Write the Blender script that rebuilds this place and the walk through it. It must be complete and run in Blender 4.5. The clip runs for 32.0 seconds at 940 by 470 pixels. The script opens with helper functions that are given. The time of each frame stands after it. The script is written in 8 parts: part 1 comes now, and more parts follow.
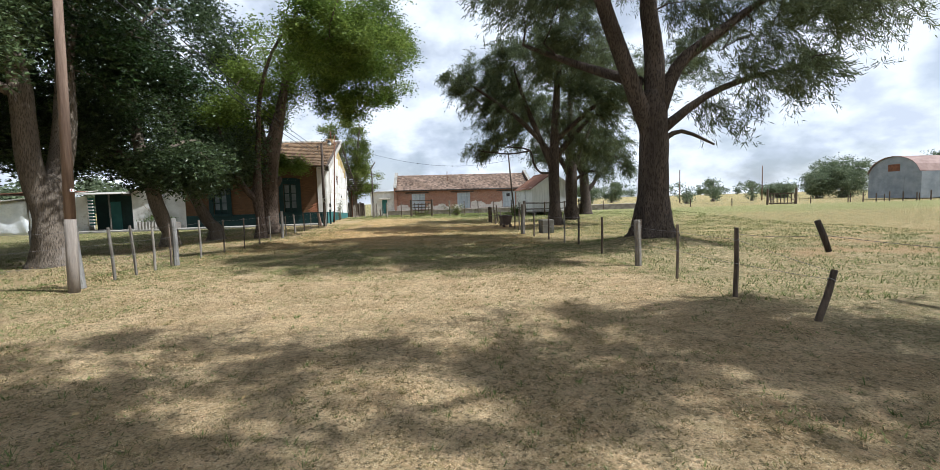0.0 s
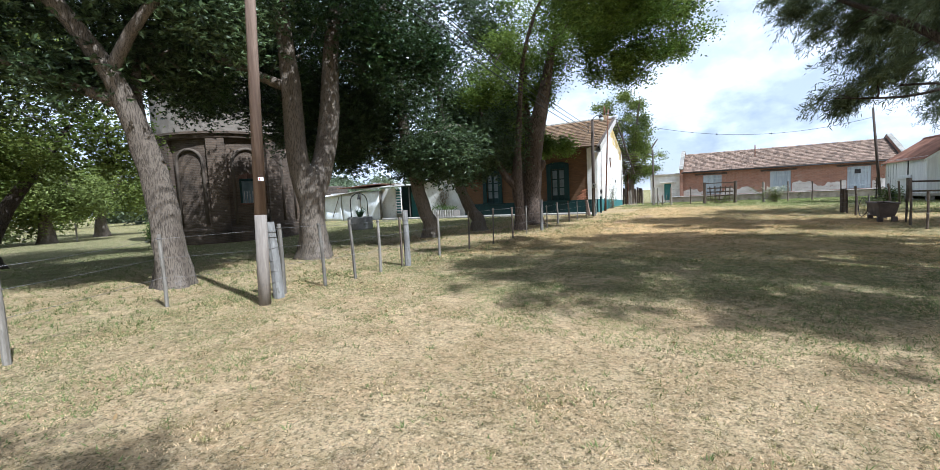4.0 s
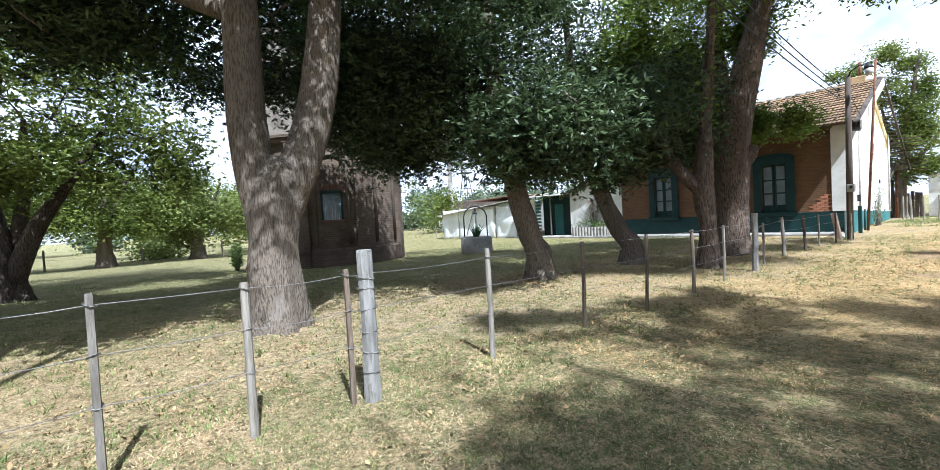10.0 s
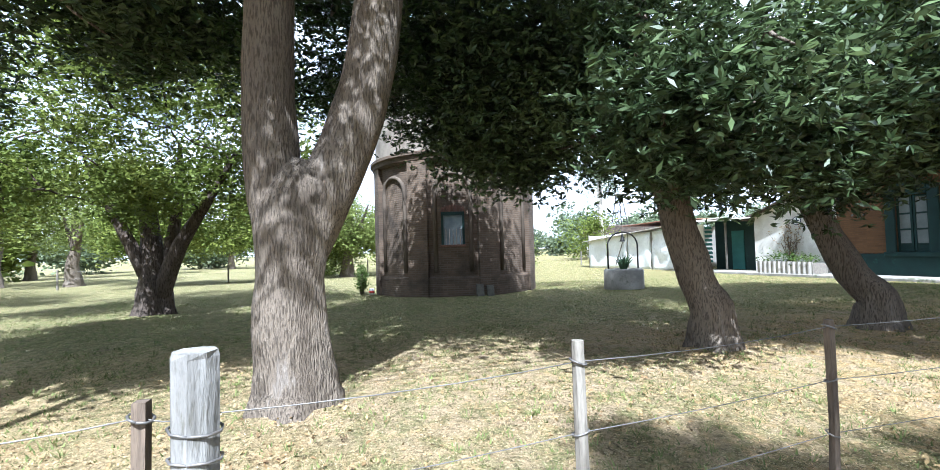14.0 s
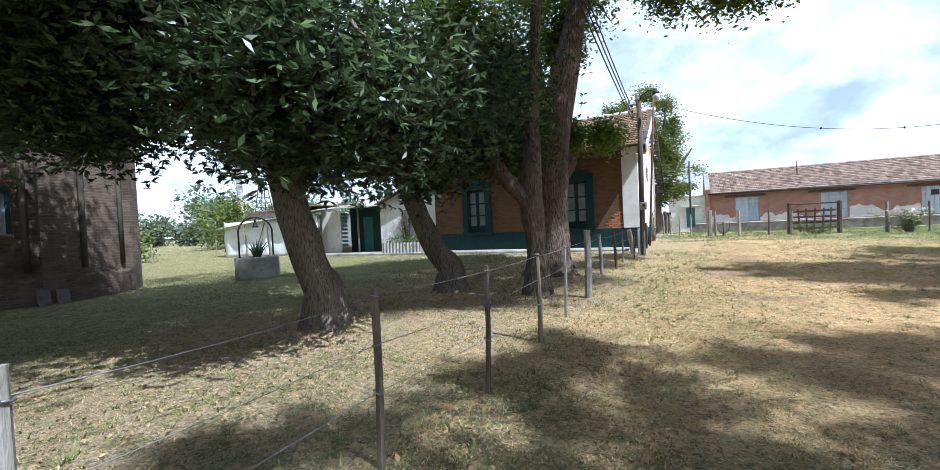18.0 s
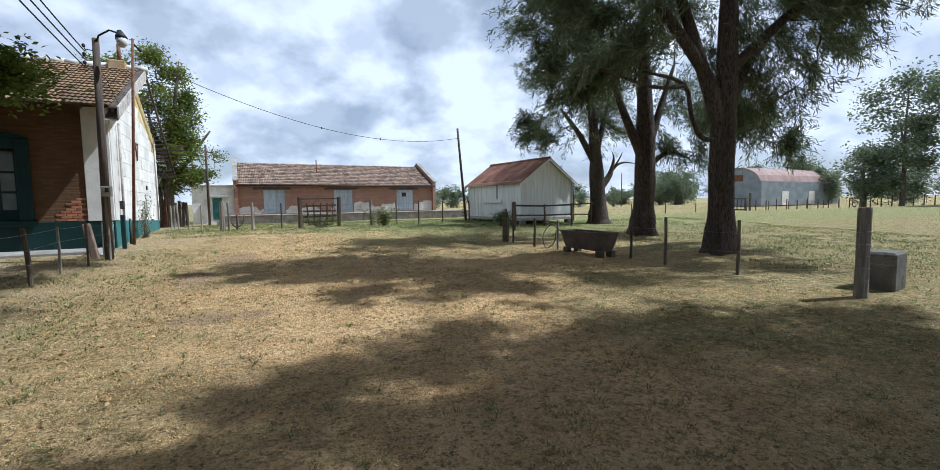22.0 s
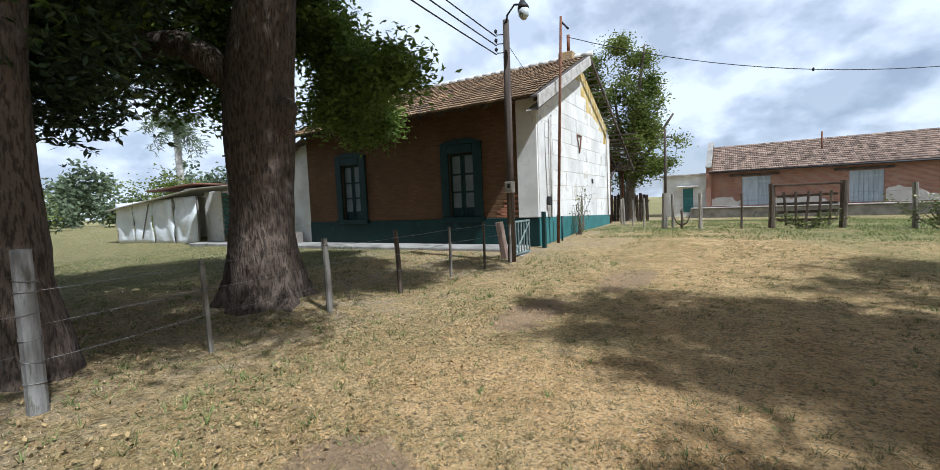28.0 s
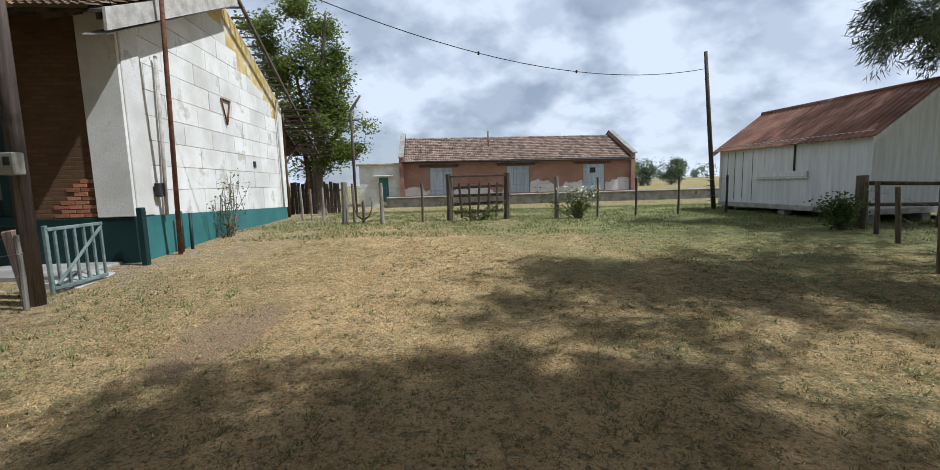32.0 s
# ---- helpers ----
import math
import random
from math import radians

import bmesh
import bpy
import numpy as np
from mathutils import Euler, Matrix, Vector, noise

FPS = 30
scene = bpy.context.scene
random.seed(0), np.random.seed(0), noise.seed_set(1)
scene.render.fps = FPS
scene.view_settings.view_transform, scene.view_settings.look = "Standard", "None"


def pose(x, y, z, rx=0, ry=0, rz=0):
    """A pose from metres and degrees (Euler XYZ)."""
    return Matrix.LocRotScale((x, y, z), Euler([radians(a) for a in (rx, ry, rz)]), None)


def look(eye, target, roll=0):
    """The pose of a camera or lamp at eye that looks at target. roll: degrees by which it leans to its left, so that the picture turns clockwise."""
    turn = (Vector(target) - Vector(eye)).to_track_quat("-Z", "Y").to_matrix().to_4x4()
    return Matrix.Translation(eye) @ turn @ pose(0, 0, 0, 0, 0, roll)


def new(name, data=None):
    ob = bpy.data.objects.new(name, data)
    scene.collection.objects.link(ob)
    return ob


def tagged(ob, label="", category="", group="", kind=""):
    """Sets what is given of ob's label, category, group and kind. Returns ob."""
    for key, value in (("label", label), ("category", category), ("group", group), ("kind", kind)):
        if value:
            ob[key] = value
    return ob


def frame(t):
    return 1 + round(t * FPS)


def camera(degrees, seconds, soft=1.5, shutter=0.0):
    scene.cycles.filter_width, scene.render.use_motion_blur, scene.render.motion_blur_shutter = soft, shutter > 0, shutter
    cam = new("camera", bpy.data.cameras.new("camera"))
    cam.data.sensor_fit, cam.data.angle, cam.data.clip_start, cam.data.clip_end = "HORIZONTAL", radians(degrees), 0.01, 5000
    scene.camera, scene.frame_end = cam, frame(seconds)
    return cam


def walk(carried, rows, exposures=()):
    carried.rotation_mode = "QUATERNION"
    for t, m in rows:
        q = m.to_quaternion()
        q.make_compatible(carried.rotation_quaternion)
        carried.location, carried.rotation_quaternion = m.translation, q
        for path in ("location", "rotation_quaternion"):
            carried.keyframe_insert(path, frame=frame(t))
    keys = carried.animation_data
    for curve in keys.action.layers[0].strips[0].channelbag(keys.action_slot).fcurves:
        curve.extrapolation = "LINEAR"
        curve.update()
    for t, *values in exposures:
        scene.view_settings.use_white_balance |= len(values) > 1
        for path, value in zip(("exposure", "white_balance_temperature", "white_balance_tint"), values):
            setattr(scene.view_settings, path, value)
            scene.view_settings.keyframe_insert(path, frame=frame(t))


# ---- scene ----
# camera and walk
cam = camera(93.4, 32.0, soft=0.4)
ROWS = [
    (0, 0.000, -0.000, 1.508, 85.61, 1.68, 0.63),
    (0.5, 0.004, 0.555, 1.490, 85.55, 1.66, 0.60),
    (1, -0.027, 1.187, 1.483, 85.59, 1.66, 3.73),
    (1.5, -0.134, 1.723, 1.508, 85.62, 1.89, 8.85),
    (2, -0.263, 2.302, 1.510, 85.87, 2.33, 17.37),
    (2.5, -0.438, 2.827, 1.509, 85.78, 2.67, 20.88),
    (3, -0.609, 3.424, 1.502, 85.39, 2.96, 25.45),
    (3.5, -0.789, 3.909, 1.486, 85.34, 2.67, 28.92),
    (4, -1.045, 4.444, 1.479, 85.26, 2.86, 35.32),
    (4.5, -1.322, 4.899, 1.487, 85.18, 3.06, 41.13),
    (6.5, -2.422, 6.936, 1.466, 84.28, 3.98, 45.81),
    (7, -2.699, 7.513, 1.475, 84.69, 3.41, 46.20),
    (7.5, -2.956, 8.006, 1.495, 84.76, 3.09, 46.25),
    (8, -3.241, 8.571, 1.504, 85.47, 3.17, 48.36),
    (8.5, -3.538, 9.081, 1.503, 86.88, 3.11, 48.69),
    (9, -3.843, 9.627, 1.496, 86.84, 3.05, 49.02),
    (9.5, -4.167, 10.090, 1.491, 87.75, 3.31, 49.96),
    (10, -4.551, 10.597, 1.477, 88.10, 3.25, 56.80),
    (10.5, -4.906, 10.967, 1.457, 88.09, 3.04, 58.79),
    (11, -5.290, 11.367, 1.468, 87.39, 3.14, 62.18),
    (11.5, -5.594, 11.668, 1.480, 86.38, 2.52, 67.14),
    (12, -6.008, 11.969, 1.485, 85.89, 2.18, 71.22),
    (12.5, -6.249, 12.193, 1.509, 86.92, 2.21, 76.27),
    (13, -6.511, 12.317, 1.537, 88.92, 1.79, 77.77),
    (13.5, -6.589, 12.363, 1.569, 90.76, 1.67, 77.97),
    (15.5, -6.644, 12.491, 1.543, 93.02, 1.44, 65.71),
    (16, -6.644, 12.556, 1.530, 91.56, 1.77, 61.28),
    (16.5, -6.627, 12.635, 1.525, 90.95, 2.20, 56.49),
    (17, -6.581, 12.724, 1.515, 90.33, 2.63, 51.22),
    (17.5, -6.548, 12.836, 1.508, 89.24, 2.92, 44.64),
    (18, -6.570, 12.988, 1.502, 88.56, 2.78, 33.09),
    (18.5, -6.603, 13.114, 1.523, 88.00, 2.42, 24.19),
    (19, -6.509, 13.254, 1.511, 87.14, 1.98, 15.30),
    (19.5, -6.364, 13.510, 1.511, 86.79, 1.56, 6.27),
    (20, -6.185, 13.845, 1.496, 86.65, 1.11, -4.22),
    (20.5, -6.039, 14.193, 1.528, 86.66, 0.97, -13.16),
    (21, -5.826, 14.630, 1.507, 86.59, 0.82, -15.79),
    (21.5, -5.688, 15.056, 1.484, 86.41, 0.65, -17.93),
    (22, -5.487, 15.572, 1.469, 85.60, 0.78, -21.19),
    (22.5, -5.316, 15.992, 1.477, 84.59, 0.80, -21.47),
    (23, -5.141, 16.540, 1.475, 84.01, 0.65, -21.81),
    (23.5, -4.954, 17.012, 1.469, 83.58, 0.55, -21.40),
    (24, -4.838, 17.582, 1.465, 83.34, 0.24, -16.39),
    (24.5, -4.772, 18.053, 1.459, 83.18, 0.77, -9.34),
    (25, -4.624, 18.671, 1.454, 83.10, 1.39, -3.38),
    (25.5, -4.559, 19.135, 1.466, 83.23, 2.02, 4.88),
    (26, -4.505, 19.600, 1.467, 83.57, 2.21, 16.79),
    (26.5, -4.526, 19.988, 1.459, 83.83, 1.60, 22.49),
    (28.5, -4.567, 20.749, 1.487, 86.38, 2.56, 38.85),
    (29, -4.619, 21.034, 1.478, 86.38, 2.17, 30.07),
    (29.5, -4.648, 21.375, 1.509, 86.13, 1.83, 21.39),
    (30, -4.609, 21.890, 1.496, 85.70, 1.59, 15.17),
    (30.5, -4.598, 22.322, 1.457, 84.87, 1.32, 10.10),
    (31, -4.545, 22.878, 1.466, 83.73, 1.55, 1.70),
    (31.5, -4.499, 23.380, 1.485, 83.55, 1.57, 1.47),
    (32, -4.484, 24.069, 1.472, 83.25, 1.53, 1.22),
]
EXPOSURES = [(0.0, 0.45, 5650, 9), (3.0, 0.65, 5350, 9), (6.5, 0.95, 5030, 9), (9.0, 1.1, 5100, 9), (11.0, 1.4, 5250, 9), (13.0, 1.7, 5200, 9), (16.0, 1.8, 5000, 9), (17.0, 1.5, 4980, 9), (18.0, 0.95, 5050, 9), (19.0, 0.75, 5350, 9), (20.5, 0.3, 5400, 9), (22.5, 0.29, 5250, 9), (24.5, 0.12, 5300, 9), (26.0, 0.3, 5320, 9), (29.0, 0.33, 5350, 9), (32.0, 0.07, 5450, 9)]
walk(cam, [(t, pose(x, y, z, rx, ry, rz)) for t, x, y, z, rx, ry, rz in ROWS], EXPOSURES)

# ---- light ----
SUN_EL, SUN_AZ = 53.0, -10.0  # degrees; azimuth from +x towards +y
sun_dir = Vector((math.cos(radians(SUN_AZ)) * math.cos(radians(SUN_EL)), math.sin(radians(SUN_AZ)) * math.cos(radians(SUN_EL)), math.sin(radians(SUN_EL))))
sun = new("sun", bpy.data.lights.new("sun", "SUN"))
sun.data.energy, sun.data.angle, sun.data.color = 5.0, radians(0.6), (1.0, 0.965, 0.90)
sun.matrix_world = look(sun_dir * 60, (0, 0, 0))

world = bpy.data.worlds.new("sky")
scene.world = world
world.use_nodes = True
wn, wl = world.node_tree.nodes, world.node_tree.links
wn.clear()


def wnode(kind, **values):
    n = wn.new(kind)
    for key, value in values.items():
        n.inputs[key].default_value = value
    return n


sky = wn.new("ShaderNodeTexSky")
sky.sky_type, sky.sun_disc = "NISHITA", False
sky.sun_elevation, sky.sun_rotation = radians(SUN_EL), radians(90 - SUN_AZ)
coord = wn.new("ShaderNodeTexCoord")
split = wn.new("ShaderNodeSeparateXYZ")
wl.new(coord.outputs["Generated"], split.inputs[0])
high = wnode("ShaderNodeMath")
high.operation = "MAXIMUM"
wl.new(split.outputs["Z"], high.inputs[0])
high.inputs[1].default_value = 0.0
lift = wn.new("ShaderNodeMath")
lift.operation = "ADD"
wl.new(high.outputs[0], lift.inputs[0])
lift.inputs[1].default_value = 0.62
flat = wn.new("ShaderNodeVectorMath")
flat.operation = "SCALE"
over = wn.new("ShaderNodeMath")
over.operation = "DIVIDE"
over.inputs[0].default_value = 1.0
wl.new(lift.outputs[0], over.inputs[1])
wl.new(coord.outputs["Generated"], flat.inputs[0])
wl.new(over.outputs[0], flat.inputs["Scale"])
cloud_shape = wnode("ShaderNodeTexNoise", Scale=3.2, Detail=8.0, Roughness=0.5, Distortion=0.0)
wl.new(flat.outputs[0], cloud_shape.inputs["Vector"])
cloud_edge = wn.new("ShaderNodeValToRGB")
cloud_edge.color_ramp.elements[0].color = (0.52, 0.52, 0.52, 1)
cloud_edge.color_ramp.elements[0].position, cloud_edge.color_ramp.elements[1].position = 0.42, 0.52
wl.new(cloud_shape.outputs["Fac"], cloud_edge.inputs[0])
cloud_body = wnode("ShaderNodeTexNoise", Scale=5.5, Detail=9.0, Roughness=0.5)
wl.new(flat.outputs[0], cloud_body.inputs["Vector"])
billow = wnode("ShaderNodeTexVoronoi", Scale=9.0, Detail=4.0, Roughness=0.55)
billow.normalize = True
wl.new(flat.outputs[0], billow.inputs["Vector"])
puffed = wn.new("ShaderNodeMath")  # noise less the distance to the billows' middles
puffed.operation = "MULTIPLY_ADD"
wl.new(billow.outputs["Distance"], puffed.inputs[0])
puffed.inputs[1].default_value = -0.55
wl.new(cloud_body.outputs["Fac"], puffed.inputs[2])
cloud_tone = wn.new("ShaderNodeValToRGB")
el = cloud_tone.color_ramp.elements
el[0].position, el[0].color = 0.20, (11.3, 11.7, 12.4, 1)
el[1].position, el[1].color = 0.37, (15.8, 15.9, 15.9, 1)
wl.new(puffed.outputs[0], cloud_tone.inputs[0])
clearing = wn.new("ShaderNodeMapRange")  # the cumulus stands along the horizon, with open sky overhead
clearing.interpolation_type = "SMOOTHSTEP"
for key, value in (("From Min", 0.40), ("From Max", 0.85), ("To Min", 1.0), ("To Max", 0.35)):
    clearing.inputs[key].default_value = value
wl.new(split.outputs["Z"], clearing.inputs["Value"])
cover = wn.new("ShaderNodeMath")
cover.operation = "MULTIPLY"
wl.new(cloud_edge.outputs[0], cover.inputs[0])
wl.new(clearing.outputs[0], cover.inputs[1])
sky_mix = wn.new("ShaderNodeMix")
sky_mix.data_type = "RGBA"
wl.new(cover.outputs[0], sky_mix.inputs["Factor"])
wl.new(sky.outputs[0], sky_mix.inputs["A"])
wl.new(cloud_tone.outputs[0], sky_mix.inputs["B"])
background = wnode("ShaderNodeBackground", Strength=0.050)
wl.new(sky_mix.outputs["Result"], background.inputs[0])
world_out = wn.new("ShaderNodeOutputWorld")
wl.new(background.outputs[0], world_out.inputs[0])


# ---- materials ----
def material(name, dark, light, scale=4.0, rough=0.8, bump=0.3, fine=40.0, metal=0.0, patch=None, patch_scale=0.7, patch_at=0.55, stretch=(1, 1, 1), per_piece=0.0, bump_depth=0.01, translucent=0.0, coords="Object", island=False, groove=0.0):
    """A weathered surface: two tones over a coarse and a fine grain, optional stains of a third tone."""
    m = bpy.data.materials.new(name)
    m.use_nodes = True
    nodes, links = m.node_tree.nodes, m.node_tree.links
    bsdf = nodes["Principled BSDF"]
    bsdf.inputs["Roughness"].default_value, bsdf.inputs["Metallic"].default_value = rough, metal
    bsdf.inputs["Specular IOR Level"].default_value = 0.16 if translucent else 0.3
    tc = nodes.new("ShaderNodeTexCoord")
    mp = nodes.new("ShaderNodeMapping")
    mp.inputs["Scale"].default_value = stretch
    links.new(tc.outputs[coords], mp.inputs[0])

    def grain(s, detail=5.0, r=0.6):
        n = nodes.new("ShaderNodeTexNoise")
        n.inputs["Scale"].default_value, n.inputs["Detail"].default_value, n.inputs["Roughness"].default_value = s, detail, r
        links.new(mp.outputs[0], n.inputs["Vector"])
        return n.outputs["Fac"]

    def mix(a, b, fac, mode="MIX"):
        x = nodes.new("ShaderNodeMix")
        x.data_type, x.blend_type = "RGBA", mode
        for key, value in (("A", a), ("B", b), ("Factor", fac)):
            if isinstance(value, (tuple, float, int)):
                x.inputs[key].default_value = (*value, 1) if isinstance(value, tuple) else value
            else:
                links.new(value, x.inputs[key])
        return x.outputs["Result"]

    def ramp(fac, lo, hi):
        x = nodes.new("ShaderNodeMapRange")
        x.inputs["From Min"].default_value, x.inputs["From Max"].default_value = lo, hi
        x.interpolation_type = "SMOOTHSTEP"
        links.new(fac, x.inputs["Value"])
        return x.outputs[0]

    def mul(a, k):
        x = nodes.new("ShaderNodeMath")
        x.operation = "MULTIPLY"
        links.new(a, x.inputs[0])
        x.inputs[1].default_value = k
        return x.outputs[0]

    coarse, small = grain(scale), grain(fine, 3.0)
    colour = mix(dark, light, ramp(coarse, 0.3, 0.7))
    colour = mix(colour, tuple(0.55 * d + 0.45 * l * 0.6 for d, l in zip(dark, light)), ramp(small, 0.5, 0.78))
    if groove:
        colour = mix(colour, tuple(0.35 * d for d in dark), mul(ramp(small, 0.47, 0.60), groove))
    if patch:
        colour = mix(colour, patch, ramp(grain(patch_scale, 8.0, 0.68), patch_at, patch_at + 0.1))
    if per_piece or island:
        info = nodes.new("ShaderNodeNewGeometry" if island else "ShaderNodeObjectInfo")
        value = info.outputs["Random Per Island" if island else "Random"]
        x = nodes.new("ShaderNodeMapRange")
        x.inputs["To Min"].default_value, x.inputs["To Max"].default_value = 1 - per_piece, 1 + per_piece
        links.new(value, x.inputs["Value"])
        hsv = nodes.new("ShaderNodeHueSaturation")
        links.new(x.outputs[0], hsv.inputs["Value"])
        links.new(colour, hsv.inputs["Color"])
        colour = hsv.outputs[0]
    links.new(colour, bsdf.inputs["Base Color"])
    if bump:
        b = nodes.new("ShaderNodeBump")
        b.inputs["Strength"].default_value, b.inputs["Distance"].default_value = bump, bump_depth
        links.new(small, b.inputs["Height"])
        links.new(b.outputs[0], bsdf.inputs["Normal"])
    if translucent:
        glow = nodes.new("ShaderNodeBsdfTranslucent")
        links.new(colour, glow.inputs["Color"])
        both = nodes.new("ShaderNodeMixShader")
        both.inputs[0].default_value = translucent
        links.new(bsdf.outputs[0], both.inputs[1])
        links.new(glow.outputs[0], both.inputs[2])
        links.new(both.outputs[0], nodes["Material Output"].inputs["Surface"])
    return m


def leafy(name, dark, light, rough=0.45, translucent=0.35, vary=0.35):
    return material(name, dark, light, scale=0.6, rough=rough, bump=0, fine=9.0, island=True, per_piece=vary, translucent=translucent)


def brick_material(name, tones, mortar, width=0.24, height=0.075, grime=(0.05, 0.035, 0.03), grime_at=0.6, upright=False, mortar_size=0.012):
    m = material(name, tones[0], tones[1], scale=1.2, rough=0.9, bump=0, fine=30.0)
    nodes, links = m.node_tree.nodes, m.node_tree.links
    bsdf = nodes["Principled BSDF"]
    old = bsdf.inputs["Base Color"].links[0].from_socket
    uv = nodes.new("ShaderNodeUVMap")
    b = nodes.new("ShaderNodeTexBrick")
    b.inputs["Scale"].default_value = 1.0
    b.inputs["Brick Width"].default_value, b.inputs["Row Height"].default_value = width, height
    b.inputs["Mortar Size"].default_value, b.inputs["Mortar Smooth"].default_value = mortar_size, 0.3
    b.inputs["Color1"].default_value, b.inputs["Color2"].default_value, b.inputs["Mortar"].default_value = (0.8, 0.8, 0.8, 1), (1.15, 1.15, 1.15, 1), (1, 1, 1, 1)
    links.new(uv.outputs[0], b.inputs["Vector"])
    mult = nodes.new("ShaderNodeMix")
    mult.data_type, mult.blend_type = "RGBA", "MULTIPLY"
    mult.inputs["Factor"].default_value = 1.0
    links.new(old, mult.inputs["A"])
    links.new(b.outputs["Color"], mult.inputs["B"])
    joint = nodes.new("ShaderNodeMix")
    joint.data_type = "RGBA"
    links.new(b.outputs["Fac"], joint.inputs["Factor"])
    links.new(mult.outputs["Result"], joint.inputs["A"])
    joint.inputs["B"].default_value = (*mortar, 1)
    tc = nodes.new("ShaderNodeTexCoord")
    n = nodes.new("ShaderNodeTexNoise")
    n.inputs["Scale"].default_value, n.inputs["Detail"].default_value, n.inputs["Roughness"].default_value = 0.8, 8.0, 0.65
    links.new(tc.outputs["Object"], n.inputs["Vector"])
    rng = nodes.new("ShaderNodeMapRange")
    rng.inputs["From Min"].default_value, rng.inputs["From Max"].default_value = grime_at - 0.08, grime_at + 0.12
    links.new(n.outputs["Fac"], rng.inputs["Value"])
    dirt = nodes.new("ShaderNodeMix")
    dirt.data_type = "RGBA"
    links.new(rng.outputs[0], dirt.inputs["Factor"])
    links.new(joint.outputs["Result"], dirt.inputs["A"])
    dirt.inputs["B"].default_value = (*grime, 1)
    links.new(dirt.outputs["Result"], bsdf.inputs["Base Color"])
    bump = nodes.new("ShaderNodeBump")
    bump.inputs["Strength"].default_value, bump.inputs["Distance"].default_value, bump.invert = 0.6, 0.012, True
    links.new(b.outputs["Fac"], bump.inputs["Height"])
    links.new(bump.outputs[0], bsdf.inputs["Normal"])
    return m


def ground_material():
    """Mown, half-dry grass: straw in the lane, greener in the garden and the field, bare earth in worn spots."""
    m = bpy.data.materials.new("dry_grass_ground")
    m.use_nodes = True
    nodes, links = m.node_tree.nodes, m.node_tree.links
    bsdf = nodes["Principled BSDF"]
    bsdf.inputs["Roughness"].default_value = 0.95
    bsdf.inputs["Specular IOR Level"].default_value = 0.1
    tc = nodes.new("ShaderNodeTexCoord")

    def grain(s, detail=6.0, r=0.6, d=0.0):
        n = nodes.new("ShaderNodeTexNoise")
        n.inputs["Scale"].default_value, n.inputs["Detail"].default_value, n.inputs["Roughness"].default_value, n.inputs["Distortion"].default_value = s, detail, r, d
        links.new(tc.outputs["Object"], n.inputs["Vector"])
        return n.outputs["Fac"]

    def rng(v, lo, hi):
        x = nodes.new("ShaderNodeMapRange")
        x.interpolation_type = "SMOOTHSTEP"
        x.inputs["From Min"].default_value, x.inputs["From Max"].default_value = lo, hi
        links.new(v, x.inputs["Value"])
        return x.outputs[0]

    def mix(a, b, f):
        x = nodes.new("ShaderNodeMix")
        x.data_type = "RGBA"
        for key, value in (("A", a), ("B", b), ("Factor", f)):
            if isinstance(value, (tuple, float)):
                x.inputs[key].default_value = (*value, 1) if isinstance(value, tuple) else value
            else:
                links.new(value, x.inputs[key])
        return x.outputs["Result"]

    def math_node(op, a, b=None):
        x = nodes.new("ShaderNodeMath")
        x.operation = op
        for i, v in enumerate((a, b)):
            if v is None:
                continue
            if isinstance(v, (int, float)):
                x.inputs[i].default_value = v
            else:
                links.new(v, x.inputs[i])
        return x.outputs[0]

    sep = nodes.new("ShaderNodeSeparateXYZ")
    links.new(tc.outputs["Object"], sep.inputs[0])
    px, py = sep.outputs["X"], sep.outputs["Y"]
    straw = mix(STRAW_A, STRAW_B, rng(grain(1.3), 0.35, 0.65))
    golden = mix((0.62, 0.375, 0.15), (0.86, 0.56, 0.255), rng(grain(1.7), 0.35, 0.65))
    straw = mix(straw, golden, math_node("MULTIPLY", rng(math_node("ADD", py, math_node("MULTIPLY", math_node("SUBTRACT", grain(0.35, 4.0), 0.5), 9.0)), 11.0, 21.0), 0.9))
    straw = mix(straw, STRAW_C, rng(grain(38.0, 4.0, 0.7), 0.52, 0.7))
    green = mix(GREEN_A, GREEN_B, rng(grain(2.2), 0.35, 0.65))
    green = mix(green, GREEN_C, rng(grain(30.0, 4.0, 0.7), 0.5, 0.7))
    # how green: garden beyond the fence, field beyond the trees, the strip along the tracks
    wob = math_node("MULTIPLY", math_node("SUBTRACT", grain(0.35, 4.0), 0.5), 9.0)
    garden = rng(math_node("ADD", math_node("MULTIPLY", px, -1.0), wob), 10.5, 16.0)
    field = rng(math_node("ADD", px, wob), 0.5, 5.5)
    tracks = math_node("MAXIMUM", rng(math_node("ADD", py, wob), 31.0, 37.0), math_node("MULTIPLY", rng(math_node("ADD", py, wob), 23.5, 30.0), math_node("ADD", 0.3, math_node("MULTIPLY", rng(math_node("ADD", px, wob), -5.0, 0.0), 0.7))))
    verge = math_node("MAXIMUM", math_node("MULTIPLY", rng(math_node("ADD", math_node("MULTIPLY", px, -1.0), wob), 5.0, 7.5), 0.5), math_node("MULTIPLY", rng(math_node("ADD", math_node("MULTIPLY", py, -1.0), wob), -17.0, -9.0), 0.30))
    amount = math_node("MAXIMUM", math_node("MAXIMUM", garden, math_node("MULTIPLY", field, math_node("ADD", 0.72, math_node("MULTIPLY", rng(py, 14.0, 24.0), 0.2)))), math_node("MAXIMUM", math_node("MULTIPLY", tracks, 0.9), verge))
